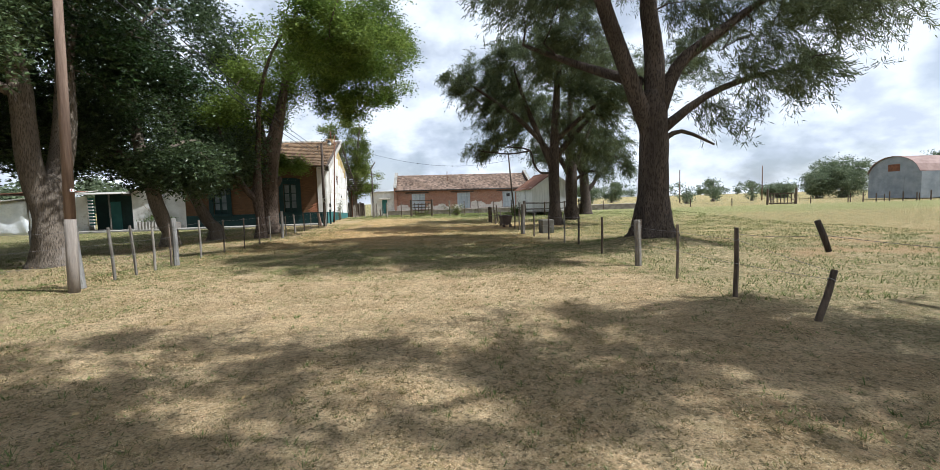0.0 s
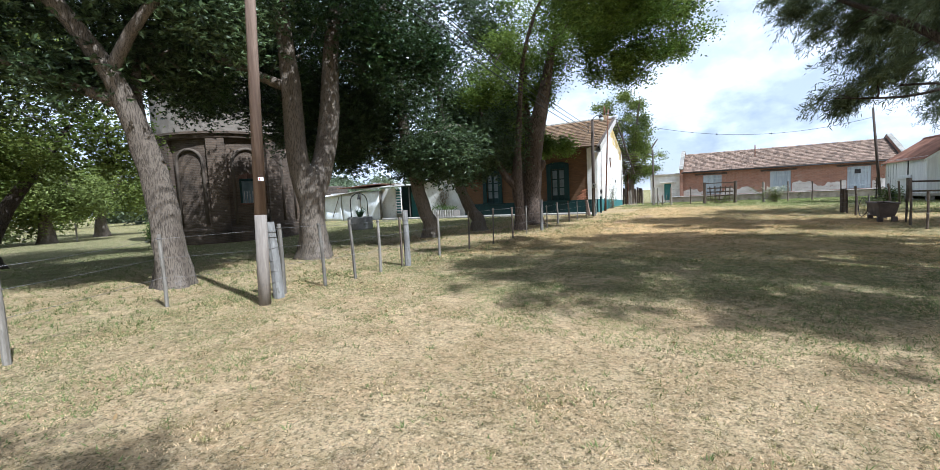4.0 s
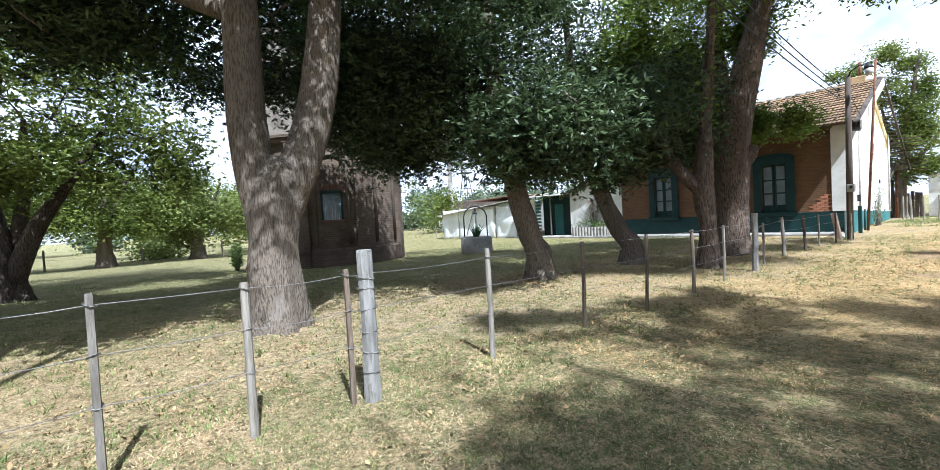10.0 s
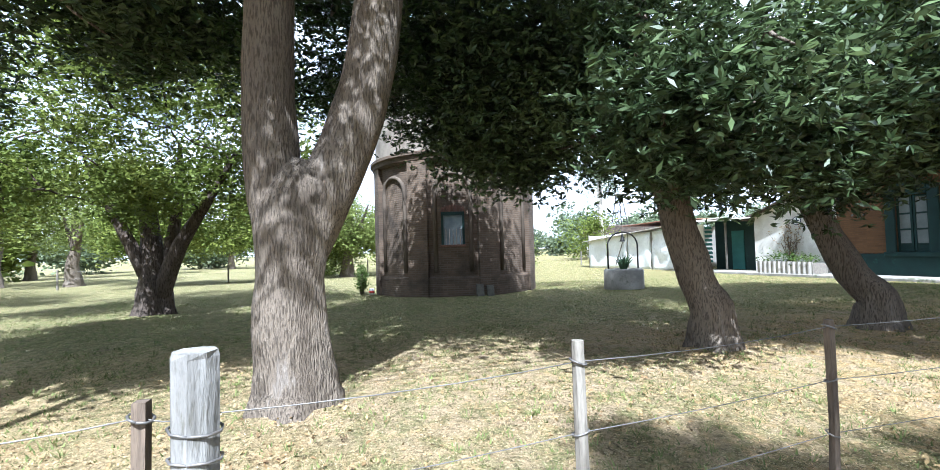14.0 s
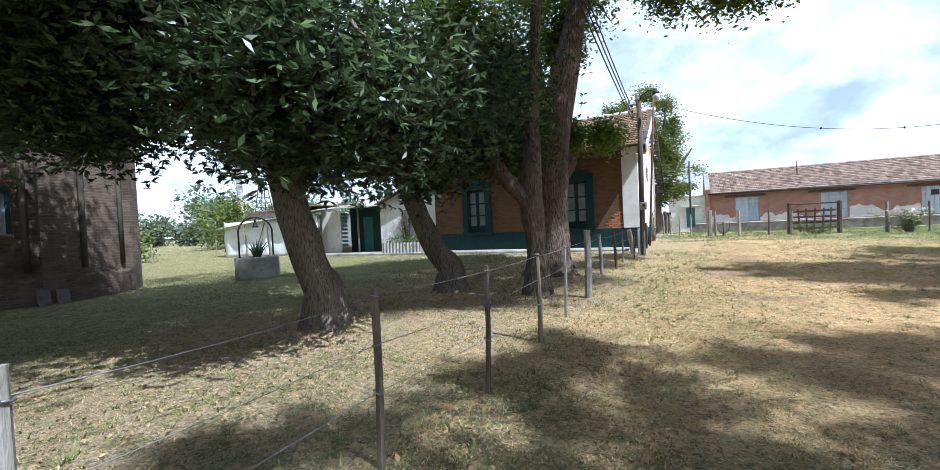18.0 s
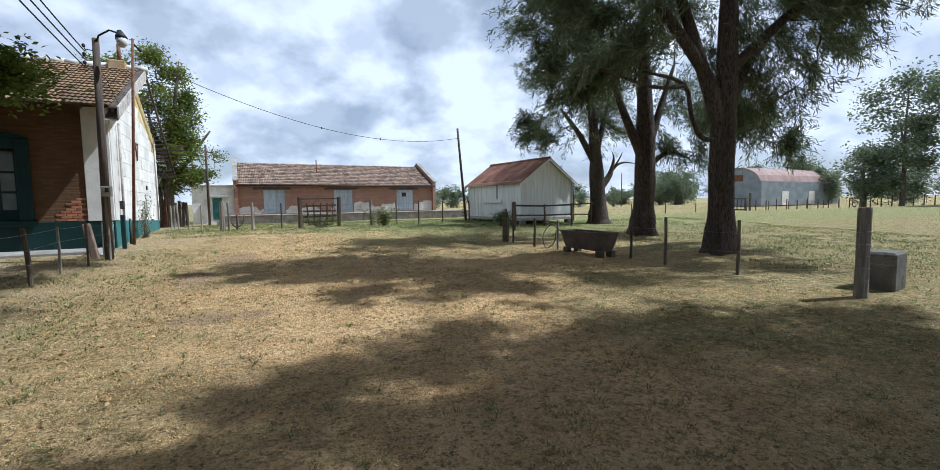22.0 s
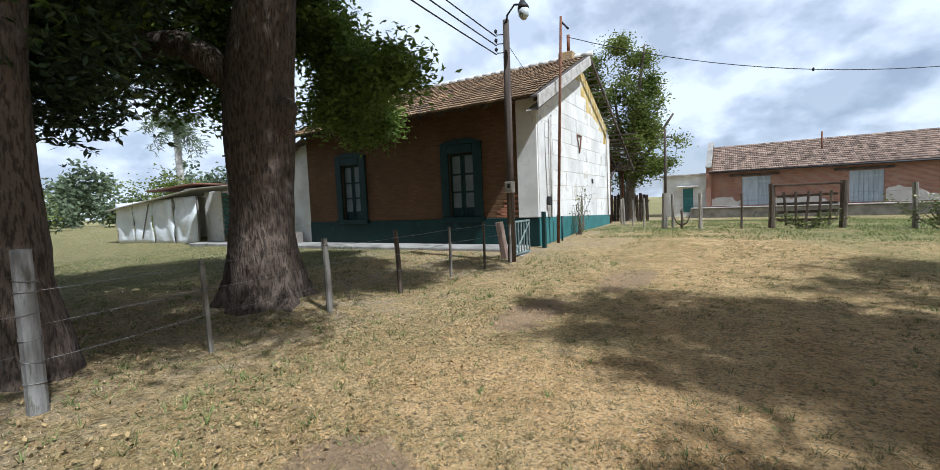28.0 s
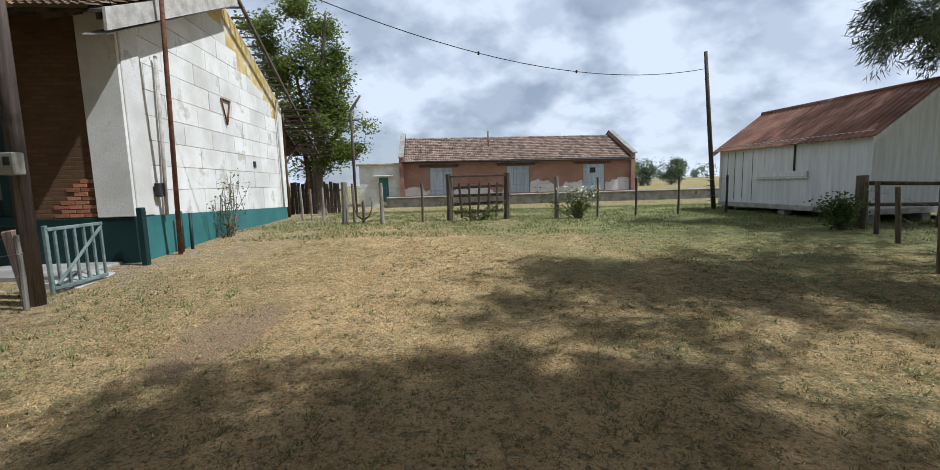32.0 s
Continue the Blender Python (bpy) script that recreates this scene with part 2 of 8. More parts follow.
    shaded_green = math_node("MULTIPLY", math_node("MULTIPLY", rng(math_node("ADD", py, wob), 8.5, 12.0), math_node("SUBTRACT", 1.0, rng(math_node("ADD", py, wob), 15.5, 18.5))), 0.85)
    amount = math_node("MAXIMUM", amount, shaded_green)
    damp = math_node("MULTIPLY", rng(math_node("ADD", px, wob), -3.5, 0.0), math_node("MULTIPLY", rng(math_node("ADD", py, wob), 15.0, 18.0), math_node("SUBTRACT", 1.0, rng(py, 22.0, 25.0))))
    amount = math_node("MAXIMUM", amount, math_node("MULTIPLY", damp, 0.8))
    tuft = rng(grain(0.9, 7.0, 0.65, 0.4), 0.56, 0.72)
    amount = math_node("MAXIMUM", amount, math_node("MULTIPLY", tuft, 0.4))
    amount = math_node("MULTIPLY", amount, rng(grain(7.0, 5.0, 0.7), 0.25, 0.6))
    amount = math_node("MAXIMUM", amount, math_node("MULTIPLY", garden, 0.72))
    colour = mix(straw, green, amount)
    lush = math_node("MULTIPLY", math_node("MULTIPLY", rng(math_node("ADD", py, wob), 28.5, 33.5), rng(math_node("ADD", px, wob), -6.0, -0.5)), math_node("SUBTRACT", 1.0, rng(py, 46.0, 50.0)))
    colour = mix(colour, mix((0.15, 0.21, 0.055), (0.25, 0.30, 0.095), rng(grain(4.0, 5.0, 0.7), 0.35, 0.65)), math_node("MULTIPLY", lush, 0.58))
    litter = math_node("MULTIPLY", math_node("MULTIPLY", rng(math_node("ADD", math_node("MULTIPLY", px, -1.0), wob), 8.0, 10.5), rng(math_node("ADD", px, wob), -16.0, -12.5)), rng(py, 9.5, 13.0))
    colour = mix(colour, (0.44, 0.33, 0.20), math_node("MULTIPLY", litter, rng(grain(3.0, 6.0, 0.7), 0.4, 0.6)))
    bare = math_node("MULTIPLY", rng(grain(0.55, 7.0, 0.6, 0.6), 0.64, 0.72), 0.75)
    colour = mix(colour, (0.23, 0.17, 0.115), bare)
    # trodden bare earth by the house fence and along the lane's inner edge
    worn = math_node("MULTIPLY", rng(grain(0.5, 5.0), 0.42, 0.62), math_node("MULTIPLY", math_node("MULTIPLY", rng(px, 5.5, 8.5), math_node("SUBTRACT", 1.0, rng(px, 22.0, 30.0))), math_node("MULTIPLY", rng(py, 8.5, 11.0), math_node("SUBTRACT", 1.0, rng(py, 14.0, 18.0)))))
    colour = mix(colour, (0.47, 0.285, 0.14), math_node("MULTIPLY", worn, 0.75))
    spots = None
    for cx, cy, rx, ry in ((-6.45, 22.1, 0.55, 0.28), (-7.45, 25.6, 0.35, 0.8), (-7.0, 28.2, 0.4, 0.9)):
        ex = math_node("DIVIDE", math_node("ADD", px, math_node("SUBTRACT", math_node("MULTIPLY", grain(2.6, 5.0), 0.9), 0.45 + cx)), rx)
        ey = math_node("DIVIDE", math_node("ADD", py, math_node("SUBTRACT", math_node("MULTIPLY", grain(2.1, 5.0), 0.9), 0.45 + cy)), ry)
        far = math_node("ADD", math_node("MULTIPLY", ex, ex), math_node("MULTIPLY", ey, ey))
        one = math_node("SUBTRACT", 1.0, rng(far, 0.7, 1.4))
        spots = one if spots is None else math_node("MAXIMUM", spots, one)
    clump = rng(grain(8.5, 8.0, 0.74), 0.51, 0.60)
    colour = mix(colour, (0.17, 0.135, 0.06), math_node("MULTIPLY", clump, 0.62))
    dark = rng(grain(90.0, 3.0, 0.7), 0.52, 0.75)
    colour = mix(colour, (0.05, 0.04, 0.02), math_node("MULTIPLY", dark, 0.55))
    colour = mix(colour, (0.07, 0.06, 0.03), math_node("MULTIPLY", rng(grain(26.0, 6.0, 0.74), 0.52, 0.60), 0.7))
    colour = mix(colour, (0.80, 0.645, 0.40), math_node("MULTIPLY", rng(grain(44.0, 4.0, 0.8, 1.0), 0.54, 0.62), 0.72))
    colour = mix(colour, (0.37, 0.25, 0.155), math_node("MULTIPLY", spots, 0.76))
    links.new(colour, bsdf.inputs["Base Color"])
    b = nodes.new("ShaderNodeBump")
    b.inputs["Strength"].default_value, b.inputs["Distance"].default_value = 1.0, 0.11
    links.new(math_node("ADD", math_node("MULTIPLY", grain(30.0, 6.0, 0.72), 0.6), grain(9.0, 5.0, 0.7)), b.inputs["Height"])
    links.new(b.outputs[0], bsdf.inputs["Normal"])
    return m


STRAW_A, STRAW_B, STRAW_C = (0.59, 0.395, 0.212), (0.82, 0.585, 0.34), (0.27, 0.175, 0.085)
GREEN_A, GREEN_B, GREEN_C = (0.10, 0.13, 0.042), (0.18, 0.205, 0.072), (0.045, 0.065, 0.022)
M = {}
M["ground"] = ground_material()
M["blade_dry"] = material("dry_grass_blade", (0.44, 0.305, 0.16), (0.66, 0.475, 0.27), scale=1.5, bump=0, rough=0.9, island=True, per_piece=0.45, translucent=0.25)
M["blade_gold"] = material("golden_grass_blade", (0.47, 0.295, 0.125), (0.69, 0.455, 0.21), scale=1.5, bump=0, rough=0.9, island=True, per_piece=0.5, translucent=0.25)
M["blade_olive"] = material("olive_grass_blade", (0.15, 0.14, 0.05), (0.30, 0.24, 0.10), scale=1.5, bump=0, rough=0.85, island=True, per_piece=0.4, translucent=0.2)
M["blade_green"] = material("green_grass_blade", (0.12, 0.155, 0.045), (0.22, 0.245, 0.085), scale=1.5, bump=0, rough=0.8, island=True, per_piece=0.35, translucent=0.3)
M["litter"] = material("fallen_leaf", (0.19, 0.115, 0.055), (0.36, 0.255, 0.11), scale=2.0, bump=0, rough=0.8, island=True, per_piece=0.5)
M["bark"] = material("grey_brown_bark", (0.142, 0.111, 0.083), (0.228, 0.185, 0.14), scale=1.6, rough=0.95, bump=1.0, fine=34.0, stretch=(1.6, 1.6, 0.26), bump_depth=0.045, patch=(0.235, 0.20, 0.165), patch_scale=2.5, patch_at=0.60, groove=0.65)
M["bark_dark"] = material("dark_furrowed_bark", (0.058, 0.044, 0.034), (0.115, 0.088, 0.068), scale=1.6, rough=0.95, bump=1.0, fine=24.0, stretch=(1.3, 1.3, 0.3), bump_depth=0.05, patch=(0.17, 0.135, 0.105), patch_scale=1.1, patch_at=0.62, groove=0.7)
M["bark_brown"] = material("brown_furrowed_bark", (0.085, 0.061, 0.044), (0.17, 0.124, 0.091), scale=1.6, rough=0.95, bump=1.0, fine=24.0, stretch=(1.3, 1.3, 0.3), bump_depth=0.05, patch=(0.17, 0.135, 0.105), patch_scale=1.1, patch_at=0.62, groove=0.7)
M["leaf_dark"] = leafy("glossy_dark_leaf", (0.016, 0.031, 0.009), (0.045, 0.08, 0.022), rough=0.30, translucent=0.15, vary=0.5)
M["leaf_dark"].node_tree.nodes["Principled BSDF"].inputs["Specular IOR Level"].default_value = 0.3
M["leaf_gloss"] = leafy("glossy_laurel_leaf", (0.036, 0.058, 0.023), (0.118, 0.16, 0.064), rough=0.38, translucent=0.34, vary=0.6)
M["leaf_gloss"].node_tree.nodes["Principled BSDF"].inputs["Specular IOR Level"].default_value = 0.32
M["leaf_locust"] = leafy("yellow_green_leaf", (0.085, 0.14, 0.022), (0.215, 0.275, 0.055), rough=0.55, translucent=0.45, vary=0.4)
M["leaf_mid"] = leafy("green_leaf", (0.10, 0.138, 0.026), (0.23, 0.262, 0.06), translucent=0.45)
M["leaf_bright"] = leafy("bright_green_leaf", (0.14, 0.175, 0.045), (0.28, 0.315, 0.095), translucent=0.45)
M["leaf_needle"] = leafy("grey_green_needle", (0.085, 0.108, 0.052), (0.165, 0.19, 0.095), rough=0.55, translucent=0.4)
M["leaf_shrub"] = leafy("shrub_leaf", (0.06, 0.10, 0.02), (0.12, 0.17, 0.04), translucent=0.35)
# distant haze is mixed into this leaf colour, hence paler and greyer
M["leaf_far_haze"] = leafy("haze_paled_leaf", (0.125, 0.16, 0.09), (0.205, 0.24, 0.14), translucent=0.4)
M["blossom"] = material("cream_blossom", (0.7, 0.66, 0.5), (0.8, 0.78, 0.66), bump=0, rough=0.8)
M["post"] = material("weathered_grey_post", (0.14, 0.12, 0.095), (0.29, 0.26, 0.215), scale=7.0, rough=0.9, bump=0.8, fine=30.0, stretch=(3, 3, 0.35), per_piece=0.3)
M["post_dark"] = material("dark_hardwood_post", (0.06, 0.045, 0.035), (0.16, 0.12, 0.085), scale=7.0, rough=0.9, bump=0.8, fine=30.0, stretch=(3, 3, 0.35), per_piece=0.3)
M["post_white"] = material("whitewashed_post", (0.14, 0.13, 0.115), (0.30, 0.285, 0.26), scale=7.0, rough=0.9, bump=0.8, fine=28.0, patch=(0.13, 0.12, 0.095), patch_scale=6.0, patch_at=0.54, stretch=(2, 2, 0.4))
M["pole"] = material("brown_pole_timber", (0.13, 0.085, 0.06), (0.27, 0.19, 0.14), scale=5.0, rough=0.85, bump=0.7, fine=30.0, stretch=(3, 3, 0.15))
M["pole_foot"] = material("grey_pole_foot", (0.19, 0.16, 0.13), (0.31, 0.265, 0.22), scale=6.0, rough=0.9, bump=0.6, fine=30.0, stretch=(3, 3, 0.2))
M["wire"] = material("galvanised_wire", (0.13, 0.12, 0.11), (0.28, 0.26, 0.24), bump=0, rough=0.5, metal=0.6)
M["cable"] = material("black_cable", (0.015, 0.015, 0.017), (0.03, 0.03, 0.032), bump=0, rough=0.7)
M["iron_rust"] = material("rusty_iron", (0.10, 0.045, 0.028), (0.24, 0.11, 0.06), scale=9.0, rough=0.85, bump=0.4, metal=0.2)
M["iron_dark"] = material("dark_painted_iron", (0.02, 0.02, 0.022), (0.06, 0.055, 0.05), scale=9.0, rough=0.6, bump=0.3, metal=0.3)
# ochre lowered below the paint's tone, the facade's shade included in it
M["ochre"] = brick_material("shade_darkened_ochre_brick", ((0.105, 0.055, 0.024), (0.15, 0.08, 0.035)), (0.11, 0.062, 0.032), grime=(0.08, 0.042, 0.021), grime_at=0.62)
M["brick_bare"] = material("bare_orange_brick", (0.28, 0.11, 0.06), (0.42, 0.19, 0.10), scale=8.0, rough=0.9, bump=0.4, fine=60.0, per_piece=0.25)
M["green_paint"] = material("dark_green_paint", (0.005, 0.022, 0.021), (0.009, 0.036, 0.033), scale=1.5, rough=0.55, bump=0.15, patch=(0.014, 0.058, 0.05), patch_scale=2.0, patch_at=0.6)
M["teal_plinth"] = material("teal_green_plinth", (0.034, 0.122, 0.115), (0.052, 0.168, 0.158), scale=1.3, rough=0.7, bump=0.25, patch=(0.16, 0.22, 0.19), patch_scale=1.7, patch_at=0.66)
M["white_wall"] = material("stained_white_render", (0.54, 0.51, 0.45), (0.72, 0.695, 0.645), scale=0.9, rough=0.9, bump=0.35, fine=45.0, patch=(0.46, 0.42, 0.35), patch_scale=0.9, patch_at=0.55, per_piece=0.10)
M["white_annex"] = material("peeling_whitewash", (0.55, 0.52, 0.46), (0.76, 0.74, 0.69), scale=1.2, rough=0.9, bump=0.5, fine=30.0, patch=(0.34, 0.24, 0.16), patch_scale=1.1, patch_at=0.62)
M["yellow_lichen"] = material("yellow_lichen_render", (0.42, 0.28, 0.08), (0.58, 0.44, 0.17), scale=2.5, rough=0.95, bump=0.4, patch=(0.62, 0.57, 0.46), patch_scale=1.6, patch_at=0.50)
M["roof_tile"] = material("clay_roof_tile", (0.115, 0.075, 0.042), (0.26, 0.165, 0.088), scale=2.0, rough=0.9, bump=0.4, fine=35.0, patch=(0.06, 0.047, 0.034), patch_scale=1.6, patch_at=0.54, per_piece=0.42, coords="Object")
M["roof_tile_joined"] = material("clay_roof_tile_field", (0.115, 0.075, 0.042), (0.26, 0.165, 0.088), scale=2.0, rough=0.9, bump=0.4, fine=35.0, patch=(0.06, 0.047, 0.034), patch_scale=1.6, patch_at=0.54, per_piece=0.42, island=True)
M["roof_tile_far"] = material("faded_red_roof_tile", (0.155, 0.105, 0.074), (0.27, 0.19, 0.138), scale=3.0, rough=0.9, bump=0.3, fine=20.0, patch=(0.09, 0.067, 0.05), patch_scale=3.2, patch_at=0.56, per_piece=0.42, island=True)
M["roof_wood"] = material("dark_roof_timber", (0.05, 0.04, 0.032), (0.13, 0.10, 0.08), scale=5.0, rough=0.9, bump=0.5, stretch=(1, 1, 1))
M["fascia"] = material("grey_bargeboard", (0.30, 0.27, 0.23), (0.52, 0.48, 0.42), scale=4.0, rough=0.9, bump=0.5, patch=(0.15, 0.12, 0.1), patch_scale=2.0, patch_at=0.62)
M["chimney"] = brick_material("ochre_chimney_brick", ((0.40, 0.25, 0.10), (0.55, 0.36, 0.16)), (0.45, 0.36, 0.25))
M["glass"] = material("dusty_window_glass", (0.10, 0.13, 0.14), (0.17, 0.20, 0.20), scale=3.0, rough=0.12, bump=0)
M["curtain"] = material("pale_shutter_panel", (0.12, 0.14, 0.14), (0.19, 0.21, 0.21), scale=2.0, rough=0.5, bump=0.1)
M["concrete"] = material("pale_concrete", (0.28, 0.26, 0.23), (0.42, 0.39, 0.35), scale=2.0, rough=0.95, bump=0.5, fine=35.0, patch=(0.22, 0.2, 0.17), patch_scale=1.6, patch_at=0.6)
M["concrete_dark"] = material("mossy_concrete", (0.20, 0.185, 0.16), (0.36, 0.335, 0.29), scale=2.0, rough=0.95, bump=0.6, fine=25.0, patch=(0.11, 0.12, 0.07), patch_scale=1.4, patch_at=0.58)
M["concrete_old"] = material("dark_mossy_concrete", (0.085, 0.078, 0.062), (0.17, 0.155, 0.125), scale=3.0, rough=0.95, bump=0.7, fine=25.0, patch=(0.06, 0.065, 0.035), patch_scale=2.4, patch_at=0.54)
M["barn_roof"] = material("faded_barn_roof_iron", (0.21, 0.13, 0.105), (0.32, 0.22, 0.185), scale=0.6, rough=0.75, bump=0.2, metal=0.1, patch=(0.24, 0.13, 0.09), patch_scale=0.4, patch_at=0.6)
M["wh_brick"] = brick_material("orange_goods_shed_brick", ((0.23, 0.10, 0.06), (0.33, 0.155, 0.095)), (0.34, 0.24, 0.18), grime=(0.36, 0.27, 0.21), grime_at=0.66)
M["wh_render"] = material("crumbling_pale_render", (0.48, 0.42, 0.35), (0.62, 0.57, 0.5), scale=1.2, rough=0.95, bump=0.5, patch=(0.33, 0.2, 0.13), patch_scale=0.9, patch_at=0.56)
M["door_grey"] = material("grey_blue_plank_door", (0.30, 0.34, 0.36), (0.44, 0.47, 0.48), scale=2.0, rough=0.8, bump=0.4, stretch=(4, 4, 0.4), per_piece=0.12)
M["rust_roof"] = material("rusted_corrugated_iron", (0.165, 0.075, 0.045), (0.33, 0.165, 0.105), scale=1.6, rough=0.8, bump=0.3, patch=(0.50, 0.46, 0.43), patch_scale=0.8, patch_at=0.6, metal=0.1)
M["shed_board"] = material("white_painted_board", (0.62, 0.62, 0.60), (0.79, 0.79, 0.77), scale=2.0, rough=0.75, bump=0.3, stretch=(5, 5, 0.35), patch=(0.46, 0.43, 0.38), patch_scale=2.2, patch_at=0.62, per_piece=0.015)
M["barn_wall"] = material("weathered_barn_sheet", (0.19, 0.215, 0.235), (0.29, 0.315, 0.335), scale=0.8, rough=0.6, bump=0.2, metal=0.2, patch=(0.24, 0.19, 0.16), patch_scale=0.4, patch_at=0.64)
M["zinc"] = material("blue_grey_zinc_sheet", (0.30, 0.34, 0.37), (0.44, 0.48, 0.50), scale=1.0, rough=0.5, bump=0.2, metal=0.3, patch=(0.34, 0.26, 0.22), patch_scale=0.5, patch_at=0.66)
# brick tones kept low, with the shade of the nearby trees in them
M["tower"] = brick_material("tree_shaded_tower_brick", ((0.088, 0.061, 0.041), (0.155, 0.108, 0.073)), (0.125, 0.098, 0.073), grime=(0.05, 0.038, 0.028), grime_at=0.56)
M["tower_arch"] = material("dark_arch_brick", (0.13, 0.07, 0.05), (0.2, 0.11, 0.08), scale=6.0, rough=0.9, bump=0.3, per_piece=0.25)
M["tower_render"] = material("pale_tower_render", (0.15, 0.125, 0.098), (0.29, 0.25, 0.20), scale=1.4, rough=0.9, bump=0.4, patch=(0.10, 0.075, 0.06), patch_scale=0.9, patch_at=0.55)
M["trough"] = material("rusty_brown_trough", (0.07, 0.052, 0.042), (0.135, 0.10, 0.078), scale=3.0, rough=0.85, bump=0.5, patch=(0.2, 0.1, 0.06), patch_scale=2.0, patch_at=0.6)
M["gate_paint"] = material("weathered_grey_green_paint", (0.10, 0.135, 0.12), (0.20, 0.24, 0.215), scale=6.0, rough=0.8, bump=0.3, patch=(0.22, 0.2, 0.17), patch_scale=4.0, patch_at=0.6)
M["pole_dark"] = material("dark_brown_pole", (0.05, 0.038, 0.03), (0.12, 0.09, 0.07), scale=5.0, rough=0.85, bump=0.7, fine=30.0, stretch=(3, 3, 0.15), patch=(0.21, 0.18, 0.145), patch_scale=1.2, patch_at=0.54)
M["meter"] = material("beige_meter_enamel", (0.27, 0.25, 0.2), (0.38, 0.35, 0.29), scale=5.0, rough=0.6, bump=0.2)
M["plastic"] = material("white_plastic_sheet", (0.62, 0.63, 0.62), (0.80, 0.80, 0.79), scale=1.2, rough=0.4, bump=0.4, fine=7.0, bump_depth=0.05)
M["aloe"] = material("aloe_leaf", (0.035, 0.07, 0.03), (0.07, 0.12, 0.05), scale=5.0, rough=0.5, bump=0)
M["white_sign"] = material("white_enamel", (0.72, 0.72, 0.70), (0.8, 0.8, 0.78), bump=0, rough=0.5)
M["red_mark"] = material("red_paint_mark", (0.45, 0.05, 0.04), (0.5, 0.07, 0.05), bump=0, rough=0.6)
M["blue_mark"] = material("dark_blue_paint", (0.03, 0.05, 0.08), (0.05, 0.07, 0.11), bump=0, rough=0.6)
M["lamp_glass"] = material("clear_lamp_bowl", (0.5, 0.52, 0.52), (0.65, 0.66, 0.66), bump=0, rough=0.15)
M["ballast"] = material("gravel_track_bed", (0.16, 0.14, 0.12), (0.27, 0.24, 0.2), scale=14.0, rough=0.95, bump=1.0, fine=30.0, bump_depth=0.04)


# ---- building blocks ----
def ground_z(x, y):
    s = min(max((y - 24.0) / 14.0, 0.0), 1.0)
    z = 0.34 * s * s * (3 - 2 * s)
    s = min(max((y - 41.0) / 10.0, 0.0), 1.0)
    z -= 0.5 * s * s * (3 - 2 * s)
    for cx, cy, h, r in MOUNDS:
        d2 = ((x - cx) ** 2 + (y - cy) ** 2) / (r * r)
        if d2 < 9:
            z += h * math.exp(-d2)
    return z


MOUNDS = [(-7.8, 8.6, 0.07, 1.5), (5.2, 13.0, 0.42, 1.5), (-11.3, 24.4, 0.13, 1.1), (-11.4, 11.7, 0.10, 1.0), (-12.1, 17.3, 0.10, 0.9), (4.4, 23.6, 0.15, 1.2), (6.2, 28.3, 0.15, 1.2)]


def obj(name, mesh, mat=None, parent=None, label=""):
    ob = new(name, mesh)
    if mat:
        mesh.materials.append(mat)
    if parent:
        ob.parent = parent
    if label:
        tagged(ob, label)
    return ob


def part(name, bm, mat, parent=None, label=""):
    mesh = bpy.data.meshes.new(name)
    bm.to_mesh(mesh)
    bm.free()
    return obj(name, mesh, mat, parent, label)


def thing(name, m, label, category, group="", kind=""):
    ob = new(name)
    ob.matrix_world = m
    ob.empty_display_size = 0.3
    return tagged(ob, label, category, group, kind)


def raw(name, verts, faces, mat, parent=None, label="", smooth=False):
    mesh = bpy.data.meshes.new(name)
    mesh.from_pydata([tuple(v) for v in verts], [], faces)
    if smooth:
        mesh.polygons.foreach_set("use_smooth", [True] * len(mesh.polygons))
    return obj(name, mesh, mat, parent, label)


def box(size, at=(0, 0, 0), bevel=0.0, turn=None, bm=None):
    """A box by its size and its centre, edges bevelled."""
    own = bmesh.new()
    bmesh.ops.create_cube(own, size=1.0)
    bmesh.ops.scale(own, vec=size, verts=own.verts)
    if bevel:
        bmesh.ops.bevel(own, geom=own.edges[:], offset=bevel, segments=1, affect="EDGES")
    if turn:
        bmesh.ops.rotate(own, cent=(0, 0, 0), matrix=turn, verts=own.verts)
    bmesh.ops.translate(own, vec=at, verts=own.verts)
    return own


def span(x0, x1, y0, y1, z0, z1, bevel=0.0):
    return box((x1 - x0, y1 - y0, z1 - z0), ((x0 + x1) / 2, (y0 + y1) / 2, (z0 + z1) / 2), bevel)


def tube_data(points, radii, sides=8, wobble=0.0, seed=0, flare=None):
    """Vertices and faces of a round bar through the points."""
    pts = [Vector(p) for p in points]
    rnd = random.Random(seed)
    verts, faces = [], []
    side = None
    for i, p in enumerate(pts):
        d = (pts[min(i + 1, len(pts) - 1)] - pts[max(i - 1, 0)]).normalized()
        if side is None:
            side = d.orthogonal().normalized()
        side = (side - d * side.dot(d)).normalized()
        up = d.cross(side)
        for k in range(sides):
            a = 2 * math.pi * k / sides
            r = radii[i] * (1 + wobble * (rnd.random() - 0.5))
            verts.append(p + (side * math.cos(a) + up * math.sin(a)) * r)
    for i in range(len(pts) - 1):
        for k in range(sides):
            a, b = i * sides + k, i * sides + (k + 1) % sides
            faces.append((a, b, b + sides, a + sides))
    faces.append(tuple(range(sides - 1, -1, -1)))
    faces.append(tuple(range((len(pts) - 1) * sides, len(pts) * sides)))
    return verts, faces


def tube(name, points, radii, mat, parent=None, sides=8, wobble=0.0, seed=0, label="", smooth=True):
    if isinstance(radii, (int, float)):
        radii = [radii] * len(points)
    v, f = tube_data(points, radii, sides, wobble, seed)
    return raw(name, v, f, mat, parent, label, smooth)


